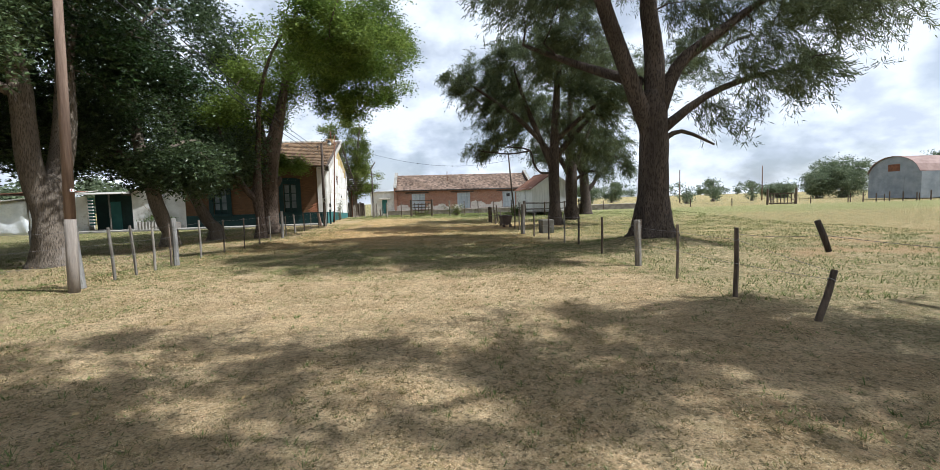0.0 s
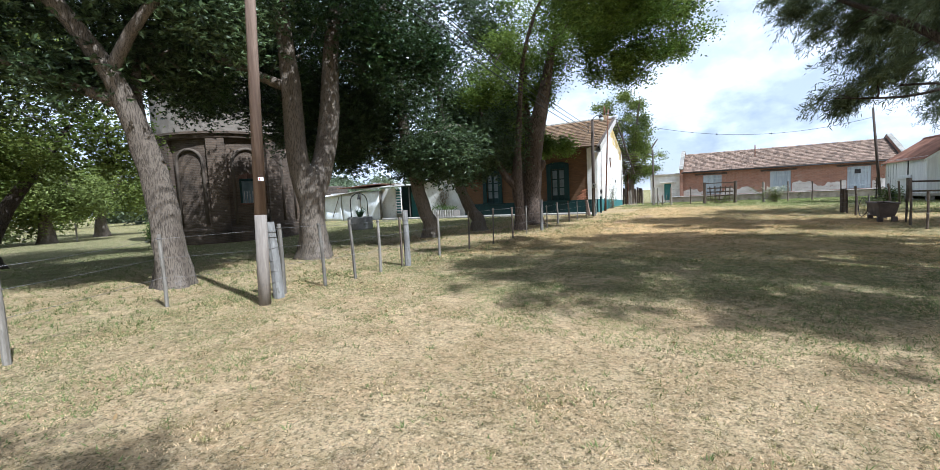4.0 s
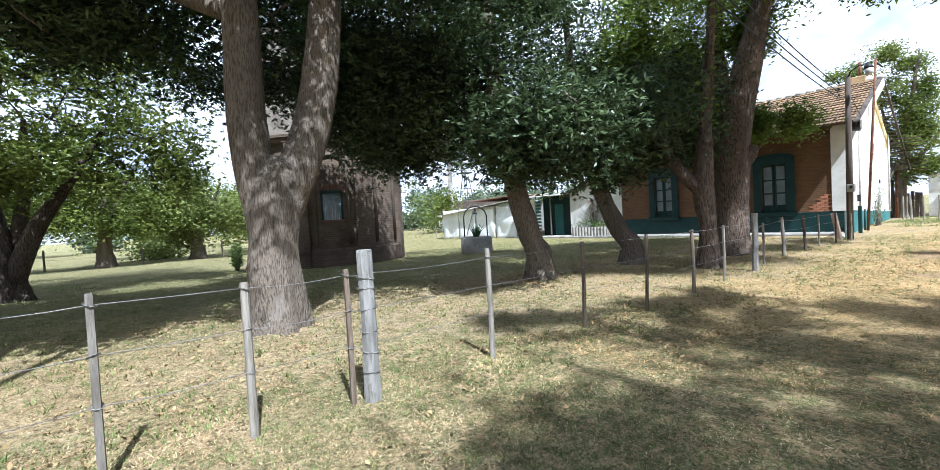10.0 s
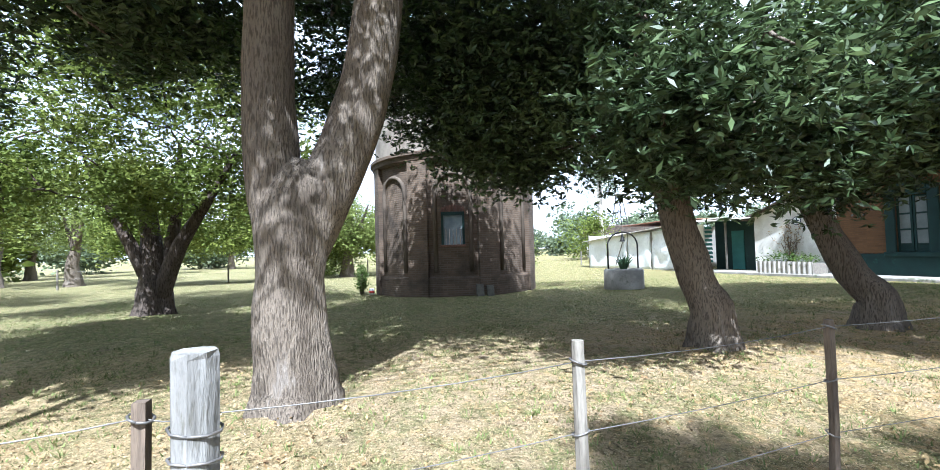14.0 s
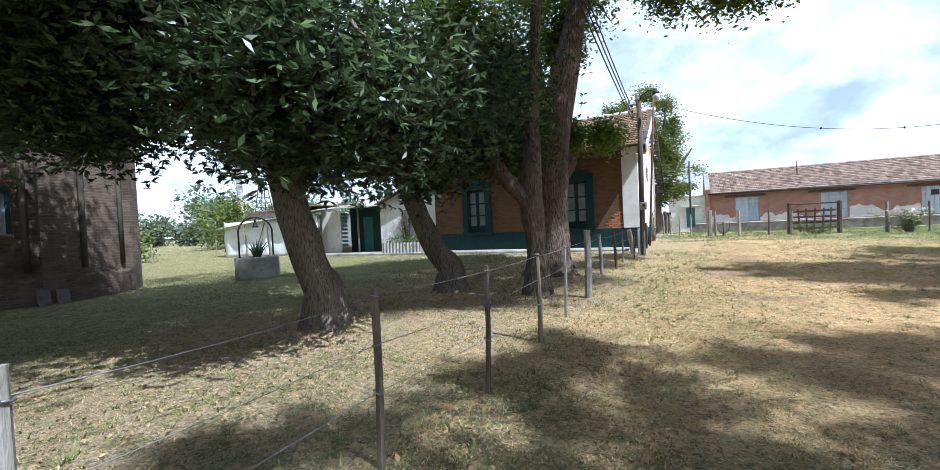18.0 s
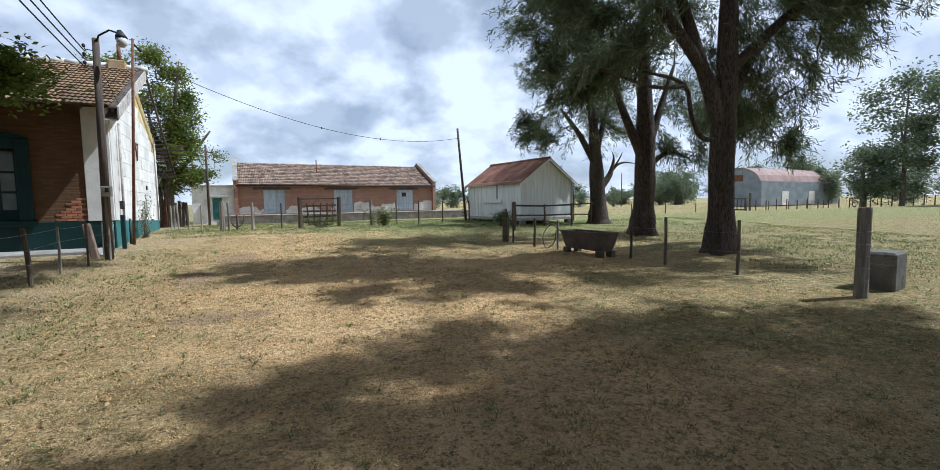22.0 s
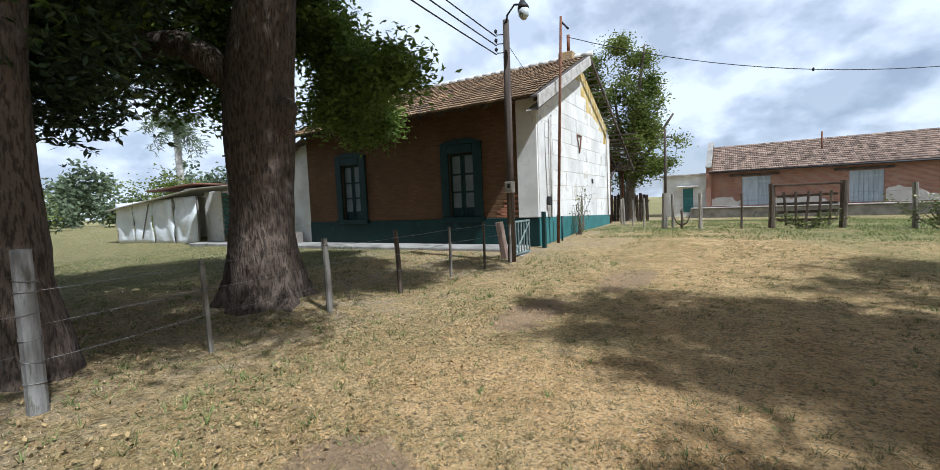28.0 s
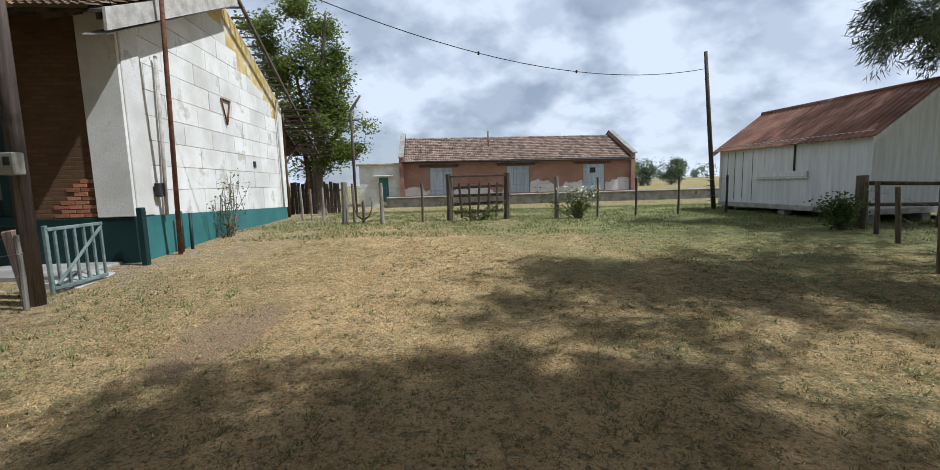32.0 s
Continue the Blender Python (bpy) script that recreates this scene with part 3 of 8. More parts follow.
def sag_line(a, b, sag, n=10):
    a, b = Vector(a), Vector(b)
    return [a.lerp(b, i / n) - Vector((0, 0, 4 * sag * (i / n) * (1 - i / n))) for i in range(n + 1)]


def quads_mesh(name, verts, mat, parent=None, label="", tris=False):
    """One mesh of loose four-cornered (or three-cornered) leaves from an array of corners."""
    n = len(verts)
    k = 3 if tris else 4
    mesh = bpy.data.meshes.new(name)
    mesh.vertices.add(n)
    mesh.vertices.foreach_set("co", np.asarray(verts, dtype=np.float32).ravel())
    mesh.loops.add(n)
    mesh.loops.foreach_set("vertex_index", np.arange(n, dtype=np.int32))
    mesh.polygons.add(n // k)
    mesh.polygons.foreach_set("loop_start", np.arange(0, n, k, dtype=np.int32))
    mesh.update(calc_edges=True)
    return obj(name, mesh, mat, parent, label)


def uv_walls(ob, scale=1.0):
    """Lays a metric UV along each wall face: run along the wall, height up."""
    mesh = ob.data
    layer = mesh.uv_layers.new(name="uv")
    for poly in mesh.polygons:
        n = poly.normal
        u = Vector((-n.y, n.x, 0))
        u = u.normalized() if u.length > 0.1 else Vector((1, 0, 0))
        w = Vector((0, 0, 1)) if abs(n.z) < 0.9 else Vector((0, 1, 0))
        for li in poly.loop_indices:
            p = mesh.vertices[mesh.loops[li].vertex_index].co
            layer.data[li].uv = (p.dot(u) * scale, p.dot(w) * scale)
    return ob


def wall_with_holes(x0, x1, z0, z1, y0, y1, holes):
    """A wall slab in the xz plane, y0 to y1 thick, with rectangular openings (x0, x1, z0, z1) cut through."""
    xs = sorted({x0, x1, *(h[0] for h in holes), *(h[1] for h in holes)})
    zs = sorted({z0, z1, *(h[2] for h in holes), *(h[3] for h in holes)})
    verts, faces, index = [], [], {}

    def vid(x, y, z):
        key = (round(x, 4), round(y, 4), round(z, 4))
        if key not in index:
            index[key] = len(verts)
            verts.append(key)
        return index[key]

    def solid(i, j):
        if not (0 <= i < len(xs) - 1 and 0 <= j < len(zs) - 1):
            return False
        cx, cz = (xs[i] + xs[i + 1]) / 2, (zs[j] + zs[j + 1]) / 2
        return not any(h[0] < cx < h[1] and h[2] < cz < h[3] for h in holes)

    for i in range(len(xs) - 1):
        for j in range(len(zs) - 1):
            if not solid(i, j):
                continue
            a, b, c, d = xs[i], xs[i + 1], zs[j], zs[j + 1]
            faces.append([vid(a, y0, c), vid(b, y0, c), vid(b, y0, d), vid(a, y0, d)])
            faces.append([vid(b, y1, c), vid(a, y1, c), vid(a, y1, d), vid(b, y1, d)])
            if not solid(i - 1, j):
                faces.append([vid(a, y1, c), vid(a, y0, c), vid(a, y0, d), vid(a, y1, d)])
            if not solid(i + 1, j):
                faces.append([vid(b, y0, c), vid(b, y1, c), vid(b, y1, d), vid(b, y0, d)])
            if not solid(i, j - 1):
                faces.append([vid(a, y1, c), vid(b, y1, c), vid(b, y0, c), vid(a, y0, c)])
            if not solid(i, j + 1):
                faces.append([vid(a, y0, d), vid(b, y0, d), vid(b, y1, d), vid(a, y1, d)])
    return verts, faces


# ---- ground ----
def axis(lo, hi, step, far):
    a = list(np.arange(lo, hi + 0.01, step))
    d = step
    while a[-1] < far:
        d *= 1.35
        a.append(a[-1] + d)
    d = step
    while a[0] > -far:
        d *= 1.35
        a.insert(0, a[0] - d)
    return a


def build_ground():
    xs, ys = axis(-46.0, 22.0, 0.5, 1500.0), axis(-12.0, 62.0, 0.5, 1500.0)
    rnd = np.random.RandomState(3)
    verts = []
    for y in ys:
        for x in xs:
            bump = 0.035 * noise.noise((x * 0.35, y * 0.35, 0.0)) + 0.018 * noise.noise((x * 1.1, y * 1.1, 4.0))
            verts.append((x, y, ground_z(x, y) + (bump if abs(x) < 60 and abs(y) < 70 else 0)))
    n = len(xs)
    faces = [(j * n + i, j * n + i + 1, (j + 1) * n + i + 1, (j + 1) * n + i) for j in range(len(ys) - 1) for i in range(n - 1)]
    ob = raw("ground", verts, faces, M["ground"], smooth=True)
    return tagged(ob, "mown half-dry grass lane with straw and green patches", "ground", kind="structure")


build_ground()

# ---- station house ----
HOUSE = pose(-10.65, 31.85, 0.0, 0, 0, 6.63)
EAVE_Y, EAVE_Z, RIDGE_Y, RIDGE_Z = -0.85, 4.25, 4.2, 6.57
SLOPE = (RIDGE_Z - EAVE_Z) / (RIDGE_Y - EAVE_Y)
LENGTH, DEPTH, PLINTH = 9.6, 8.45, 1.03


def roof_z(y):
    return EAVE_Z + (min(y, 2 * RIDGE_Y - y) - EAVE_Y) * SLOPE


def tile_data(x, y, z, w, l, tilt, side, t=0.03, lift=0.045):
    """Corners of one interlocking clay tile lying on a slope that rises along side*y; the lower end stands proud, the middle is rolled up."""
    c, s = math.cos(tilt), math.sin(tilt)
    out = []
    for k, (u, h) in enumerate(((0, 0), (0.28, 0.028), (0.5, 0.004), (0.78, 0.028), (1, 0))):
        for v in (0, 1):
            up = h + (lift if v == 0 else 0.004)
            dy, dz = v * l * c - up * s, v * l * s + up * c
            out.append((x + u * w, y + side * dy, z + dz))
    for k in (0, 4):
        out.append((x + (k / 4) * w, y + side * (-0.0 - 0 * s), z - 0.0))
    return out


TILE_FACES = [(0, 2, 3, 1), (2, 4, 5, 3), (4, 6, 7, 5), (6, 8, 9, 7), (10, 4, 2, 0), (10, 11, 8, 4), (4, 8, 6)]


def window_unit(parent, x0, x1, z0, z1, y=-0.02):
    """A tall two-leaf window with a moulded surround and panes, set in the wall's opening."""
    sx0, sx1, sz0, sz1 = x0 - 0.30, x1 + 0.30, z0 - 0.14, z1 + 0.28
    win = part("window", span(sx0, x0, y - 0.07, 0.0, sz0, sz1, bevel=0.02), M["green_paint"], parent, "tall two-leaf window in a dark green moulded surround")
    part("surround", span(x1, sx1, y - 0.07, 0.0, sz0, sz1, 0.02), M["green_paint"], win)
    # segmental arch head with rounded shoulders
    n = 14
    low = [(sx0 + 0.004 + (sx1 - sx0 - 0.008) * i / n, sz1 if (i < 3 or i > n - 3) else sz1 - 0.004) for i in range(n + 1)]
    top = [(x, sz1 + 0.03 + 0.13 * (1 - abs(2 * i / n - 1) ** 2.6)) for i, (x, z) in enumerate(low)]
    vv = [(x, yy, z) for yy in (y - 0.08, 0.0) for x, z in low + top]
    m = 2 * (n + 1)
    ff = []
    for i in range(n):
        ff.append((i, i + 1, n + 2 + i, n + 1 + i))
        ff.append((m + i + 1, m + i, m + n + 1 + i, m + n + 2 + i))
        ff.append((n + 1 + i, n + 2 + i, m + n + 2 + i, m + n + 1 + i))
        ff.append((i + 1, i, m + i, m + i + 1))
    ff += [(0, n + 1, m + n + 1, m), (n, m + n, m + 2 * n + 1, 2 * n + 1)]
    raw("arch_head", vv, ff, M["green_paint"], win)
    part("surround", span(x0, x1, y - 0.07, 0.0, z1, sz1 - 0.004, 0.02), M["green_paint"], win)
    part("window_sill", span(sx0 - 0.04, sx1 + 0.04, y - 0.13, 0.1, sz0 - 0.02, z0, 0.02), M["green_paint"], win)
    mid = (x0 + x1) / 2
    for a, b in ((x0, mid - 0.01), (mid + 0.01, x1)):
        part("stile", span(a, a + 0.07, 0.05, 0.11, z0, z1, 0.01), M["green_paint"], win)
        part("stile", span(b - 0.07, b, 0.05, 0.11, z0, z1, 0.01), M["green_paint"], win)
        for zz in (z0, z0 + (z1 - z0) * 0.12, z0 + (z1 - z0) * 0.38, z0 + (z1 - z0) * 0.66, z1 - 0.08):
            part("rail", span(a + 0.07, b - 0.07, 0.055, 0.105, zz, zz + 0.06, 0.008), M["green_paint"], win)
        for za, zb in ((0.12, 0.38), (0.38, 0.66), (0.66, 0.97)):
            part("pane", span(a + 0.065, b - 0.065, 0.075, 0.085, z0 + (z1 - z0) * za + 0.05, z0 + (z1 - z0) * zb + 0.01), M["curtain"], win, "pale dusty glass pane")
        part("bottom_panel", span(a + 0.06, b - 0.06, 0.07, 0.09, z0 + 0.04, z0 + (z1 - z0) * 0.135), M["green_paint"], win)
    return win


def build_house():
    house = thing("station_house", HOUSE, "ochre brick station house with white gable and tiled roof", "house")
    holes = [(-2.97, -2.07, 1.09, 3.08), (-7.72, -6.82, 1.09, 3.08)]
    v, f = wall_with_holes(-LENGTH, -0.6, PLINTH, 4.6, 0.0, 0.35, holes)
    uv_walls(raw("facade_wall", v, f, M["ochre"], house, "ochre-painted brick wall, coloured darker for its shade"))
    # front plinth takes the darker green, eave shade put into its colour
    part("plinth", span(-LENGTH, 0.02, -0.03, 0.36, 0.0, PLINTH - 0.004, 0.01), M["green_paint"], house, "green plinth painted darker for the eave shade")
    part("corner_pilaster", span(-0.6, 0.03, -0.05, 0.36, PLINTH, 4.55, 0.012), M["white_wall"], house, "whitewashed corner pilaster")
    for h in holes:
        window_unit(house, *h)
        # near-black box added behind the opening, room darkness put into its colour
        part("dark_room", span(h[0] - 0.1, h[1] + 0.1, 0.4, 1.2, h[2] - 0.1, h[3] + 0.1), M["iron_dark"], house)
    # bare bricks where the ochre paint has come off beside the corner; their bright triangle paints in the low sun
    # patch
    rnd = random.Random(19)
    brick_mesh = bpy.data.meshes.new("bare_brick")
    bm = box((0.225, 0.02, 0.062), (0, 0, 0), 0.004)
    bm.to_mesh(brick_mesh)
    bm.free()
    brick_mesh.materials.append(M["brick_bare"])
    for r in range(10):
        reach = 0.78 - 0.066 * r + rnd.uniform(-0.05, 0.05)
        x = -0.73 - (0.12 if r % 2 else 0.0)
        while x > -0.62 - reach:
            ob = obj("bare_brick", brick_mesh, None, house)
            ob.location = (x, -0.006 + 0.003 * rnd.random(), PLINTH + 0.045 + r * 0.075)
            x -= 0.24
    # gable wall: backing slab, then scored render blocks
    prof = [(0.36, 0.0), (DEPTH, 0.0), (DEPTH, roof_z(DEPTH) - 0.1), (RIDGE_Y, RIDGE_Z - 0.1), (0.36, roof_z(0.36) - 0.1)]
    verts = [(x, y, z) for x in (0.0, -0.3) for y, z in prof]
    faces = [(0, 1, 2, 3, 4), (9, 8, 7, 6, 5)] + [(i, (i + 1) % 5, (i + 1) % 5 + 5, i + 5)[::-1] for i in range(5)]
    raw("gable_wall", verts, faces, M["yellow_lichen"], house, "rendered gable wall stained yellow at the verge")
    # gable plinth takes the lit teal tone of the same plinth paint
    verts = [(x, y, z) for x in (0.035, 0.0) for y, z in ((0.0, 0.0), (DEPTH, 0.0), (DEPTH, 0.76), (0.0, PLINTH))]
    raw("end_plinth", verts, [(0, 1, 2, 3), (7, 6, 5, 4), (0, 4, 5, 1), (1, 5, 6, 2), (2, 6, 7, 3), (3, 7, 4, 0)], M["teal_plinth"], house, "teal plinth in the paint's sunlit tone")
    rnd = random.Random(5)
    row_h = 0.47
    for r in range(12):
        z0 = PLINTH + r * row_h
        z1 = z0 + row_h - 0.012
        if r == 0:
            z0 = PLINTH - 0.26
        y = 0.04
        while y < DEPTH - 0.05:
            w = 1.25 if y > 0.1 else (0.62 if r % 2 else 1.25)
            y1 = min(y + w - 0.012, DEPTH - 0.02)
            top = [min(z1, roof_z(yy) - (0.14 if yy < RIDGE_Y else 0.55 + 0.3 * rnd.random())) for yy in (y, y1)]
            if min(top) > z0 + 0.04 and y1 - y > 0.12:
                lo = [max(z0, PLINTH - (yy / DEPTH) * 0.27 + 0.004) for yy in (y, y1)]
                x = 0.014 + 0.006 * rnd.random()
                vv = [(x, y, lo[0]), (x, y1, lo[1]), (x, y1, top[1]), (x, y, top[0])]
                vv += [(0.0, a[1], a[2]) for a in vv]
                raw("render_block", vv, [(0, 1, 2, 3), (1, 0, 4, 5), (2, 1, 5, 6), (3, 2, 6, 7), (0, 3, 7, 4)], M["white_wall"], house)
            y += w
    # corner pilaster on the gable side
    part("corner_pilaster", span(0.022, 0.06, 0.0, 0.5, PLINTH, 4.45, 0.012), M["white_wall"], house, "whitewashed corner pilaster")
    part("corner_pilaster", span(0.02, 0.07, DEPTH - 0.3, DEPTH + 0.02, 0.76, 4.3, 0.012), M["white_wall"], house)
    part("back_wall", span(-LENGTH, -0.3, DEPTH - 0.35, DEPTH, 0.0, 4.3), M["ochre"], house)
    part("side_wall", span(-LENGTH, -LENGTH + 0.3, 0.35, DEPTH - 0.35, 0.0, 4.3), M["white_annex"], house)
    # roof: deck, rafters, boards
    left, right = -LENGTH - 0.3, 0.42
    nrm = Vector((0, -SLOPE, 1)).normalized()
    for name, y0, y1, xr in (("front_roof_deck", EAVE_Y, RIDGE_Y, right), ("back_roof_deck", RIDGE_Y, 12.2, -0.35)):
        pts = [(left, y0), (xr, y0), (xr, y1), (left, y1)]
        vv = [(x, y, roof_z(y) - d) for d in (0.0, 0.05) for x, y in pts]
        raw(name, vv, [(0, 1, 2, 3), (7, 6, 5, 4), (0, 4, 5, 1), (1, 5, 6, 2), (2, 6, 7, 3), (3, 7, 4, 0)], M["roof_wood"], house)
    for i in range(14):
        x = left + 0.25 + i * (right - left - 0.4) / 13
        vv = [(x + a, y, roof_z(y) - 0.05 - d) for d in (0.0, 0.11) for a in (0, 0.07) for y in (EAVE_Y + 0.03, 0.4)]
        raw("rafter", vv, [(0, 1, 3, 2), (4, 6, 7, 5), (0, 4, 5, 1), (2, 3, 7, 6), (0, 2, 6, 4), (1, 5, 7, 3)], M["roof_wood"], house)
    # bargeboards
    for name, y0, y1, deep, x in (("bargeboard", EAVE_Y - 0.05, RIDGE_Y + 0.05, 0.34, right), ):
        vv = [(x + a, y, roof_z(y) + 0.03 - d) for d in (0.0, deep) for a in (0.0, 0.045) for y in (y0, y1)]
        raw(name, vv, [(0, 1, 3, 2), (4, 6, 7, 5), (0, 4, 5, 1), (2, 3, 7, 6), (0, 2, 6, 4), (1, 5, 7, 3)], M["fascia"], house, "weathered pale bargeboard")
    vv = [(x, y, roof_z(y) - 0.36 - d) for d in (0.0, 0.02) for x in (0.06, right) for y in (EAVE_Y, RIDGE_Y)]
    raw("soffit", vv, [(0, 1, 3, 2), (4, 6, 7, 5), (0, 4, 5, 1), (2, 3, 7, 6), (0, 2, 6, 4), (1, 5, 7, 3)], M["fascia"], house)
    # bare rear verge: outer rafter and battens, boards only over the platform canopy
    vv = [(x, y, roof_z(y) - d) for d in (0.0, 0.1) for x in (right - 0.03, right + 0.04) for y in (RIDGE_Y, 12.25)]
    raw("verge_rafter", vv, [(0, 1, 3, 2), (4, 6, 7, 5), (0, 4, 5, 1), (2, 3, 7, 6), (0, 2, 6, 4), (1, 5, 7, 3)], M["roof_wood"], house)
    for i in range(24):
        y = RIDGE_Y + 0.2 + i * 0.335
        if y < 12.2:
            part("batten", span(-0.6, right + 0.03, y - 0.025, y + 0.025, roof_z(y) + 0.004, roof_z(y) + 0.045), M["roof_wood"], house)
    for i in range(9):
        y = 8.7 + i * 0.39
        part("canopy_board", span(-0.5, right + 0.75, y, y + (0.36 if i % 3 else 0.3), roof_z(y + 0.2) - 0.13, roof_z(y + 0.2) - 0.10), M["roof_wood"], house)
    for yy in (9.1, 12.0):
        tube("canopy_post", [(-0.1, yy, 0.3), (-0.1, yy, roof_z(yy) - 0.12)], 0.06, M["iron_rust"], house)
    tube("canopy_brace", [(0.0, 8.5, 2.2), (0.1, 10.2, 3.2), (0.15, 11.9, roof_z(11.9) - 0.15)], 0.04, M["roof_wood"], house)
    # ridge capping, chimneys
    for i in range(27):
        x = left + i * 0.4
        if x < right - 0.1:
            tube("ridge_tile", [(x, RIDGE_Y, RIDGE_Z + 0.02), (x + 0.43, RIDGE_Y, RIDGE_Z + 0.035)], [0.10, 0.115], M["white_wall"], house, 8)
    ch = uv_walls(part("chimney", span(-7.95, -7.35, 2.35, 2.95, 5.4, 6.95, 0.01), M["chimney"], house, "ochre brick chimney with a corbelled cap"))
    part("chimney_cap", span(-8.02, -7.28, 2.28, 3.02, 6.95, 7.07, 0.02), M["chimney"], ch)
    uv_walls(part("chimney", span(-0.62, -0.1, 3.9, 4.45, 6.3, 6.78, 0.02), M["chimney"], house, "low brick chimney"))
    tube("flue_pipe", [(-0.3, 4.1, 6.7), (-0.3, 4.1, 7.4)], 0.06, M["iron_rust"], house)
    # drain pipe and iron bracket on the gable
    tube("drain_pipe", [(0.10, 0.95, 4.05), (0.10, 0.88, 2.4), (0.10, 0.78, 1.0)], 0.035, M["fascia"], house)
    tube("drain_pipe", [(0.09, 7.9, 4.5), (0.09, 7.95, 0.8)], 0.03, M["fascia"], house)
    br = tube("bracket", [(0.05, 3.75, 3.78), (0.05, 4.25, 3.78)], 0.025, M["iron_rust"], house, 6, label="rusty iron triangle bracket")
    tube("strut", [(0.05, 3.75, 3.78), (0.05, 4.0, 3.15)], 0.022, M["iron_rust"], br, 6)
    tube("strut", [(0.05, 4.25, 3.78), (0.05, 4.0, 3.15)], 0.022, M["iron_rust"], br, 6)
    part("meter_box", span(0.05, 0.15, 0.55, 0.72, 1.36, 1.62, 0.01), M["iron_dark"], house)
    part("vent", span(0.02, 0.06, 5.6, 5.75, 2.1, 2.28, 0.01), M["iron_dark"], house)
    # white annex with a lean-to roof
    prof = [(-13.1, 0.0), (-LENGTH, 0.0), (-LENGTH, 4.15), (-13.1, 2.75)]
    vv = [(x, y, z) for y in (0.06, 5.5) for x, z in prof]
    raw("annex_wall", vv, [(0, 1, 2, 3), (7, 6, 5, 4), (0, 3, 7, 4), (3, 2, 6, 7), (1, 5, 6, 2)], M["white_annex"], house, "peeling whitewashed annex wall")
    part("annex_pilaster", span(-LENGTH - 0.45, -LENGTH, 0.0, 0.07, 0.9, 4.05, 0.01), M["white_annex"], house)
    vv = [(x, y, 4.22 + (x + LENGTH) * 0.4 - d) for d in (0.0, 0.07) for y in (-0.3, 5.6) for x in (-13.5, -LENGTH + 0.1)]
    raw("annex_roof", vv, [(0, 1, 3, 2), (4, 6, 7, 5), (0, 4, 5, 1), (2, 3, 7, 6), (0, 2, 6, 4), (1, 5, 7, 3)], M["roof_wood"], house, "dark lean-to roof sheet")
    sign = part("round_sign", bm_disc(0.19, 0.02), M["white_sign"], house, "round white sign with a dark cross")
    sign.matrix_local = pose(-11.15, 0.045, 2.45, 90, 0, 0)
    ring = tube("ring", [(0.17 * math.cos(a), 0.17 * math.sin(a), 0.012) for a in np.linspace(0, 2 * math.pi, 17)], 0.018, M["blue_mark"], sign, 5)
    part("cross_bar", box((0.22, 0.05, 0.008), (0, 0, 0.014)), M["blue_mark"], sign)
    part("cross_bar", box((0.05, 0.22, 0.010), (0, 0, 0.015)), M["blue_mark"], sign)
    # porch recess with louvred shutter
    part("porch_wall", span(-16.2, -13.1, 1.2, 1.4, 0.0, 2.75), M["green_paint"], house, "dark green porch wall")
    part("porch_roof", box((3.6, 3.2, 0.05), (-14.8, 0.5, 2.78), 0.01, Matrix.Rotation(radians(4), 3, "X")), M["fascia"], house)
    for i in range(9):
        part("shutter_slat", box((0.42, 0.05, 0.14), (-15.9, 0.35, 0.65 + i * 0.22), 0.012, Matrix.Rotation(radians(25), 3, "X")), M["teal_plinth"], house)
    part("porch_panel", span(-17.6, -16.15, 0.3, 0.36, 0.2, 2.6, 0.01), M["white_wall"], house)
    part("porch_door", span(-15.2, -14.5, 1.15, 1.2, 0.2, 2.2, 0.02), M["teal_plinth"], house)
    tube("porch_post", [(-14.25, -0.4, 0.1), (-14.25, -0.4, 2.72)], 0.05, M["post_white"], house)
    return house


def bm_disc(r, t, n=24):
    bm = bmesh.new()
    bmesh.ops.create_cone(bm, cap_ends=True, segments=n, radius1=r, radius2=r, depth=t)
    return bm


house = build_house()


def tile_field(name, x0, x1, y0, y1, zf, mat, parent, w=0.26, l=0.34, near=None, seed=1):
    """Rows of clay tiles over a slope; those inside the stretch near=(x0, x1) become parts, the rest one joined piece."""
    rnd = random.Random(seed)
    side = 1 if y1 > y0 else -1
    tilt = math.atan2(abs(zf(y1) - zf(y0)), abs(y1 - y0))
    step = l * math.cos(tilt)
    rows, cols = int(abs(y1 - y0) / step), int((x1 - x0) / w)
    base = tile_data(0, 0, 0, w * 1.02, l * 1.12, tilt, side)
    shared = bpy.data.meshes.new("roof_tile")
    shared.from_pydata(base, [], TILE_FACES)
    shared.materials.append(M["roof_tile"])
    verts, faces, made = [], [], 0
    for r in range(rows):
        for c in range(cols):
            x, y = x0 + c * w + 0.012 * rnd.uniform(-1, 1), y0 + side * (r * step + 0.015 * rnd.uniform(-1, 1))
            z = zf(y) + 0.012 + 0.008 * rnd.random()
            if near and near[0] <= x <= near[1] and made < 300:
                ob = obj("roof_tile", shared, None, parent)
                ob.location = (x, y, z)
                made += 1
            else:
                k = len(verts)
                verts += [(a + x, b + y, h + z) for a, b, h in base]
                faces += [tuple(k + i for i in fc) for fc in TILE_FACES]
    ob = raw(name, verts, faces, mat, parent)
    return tagged(ob, kind="stuff")


# slab, ramp and steps along the house front
# the darker concrete stands for tree shade lying on the slab
slab = part("veranda_slab", span(-16.5, -0.25, -1.15, -0.03, -0.05, 0.24, 0.03), M["concrete_dark"])
slab.matrix_world = HOUSE
tagged(slab, "concrete veranda slab along the house front, darkened for tree shade", "paving", kind="structure")
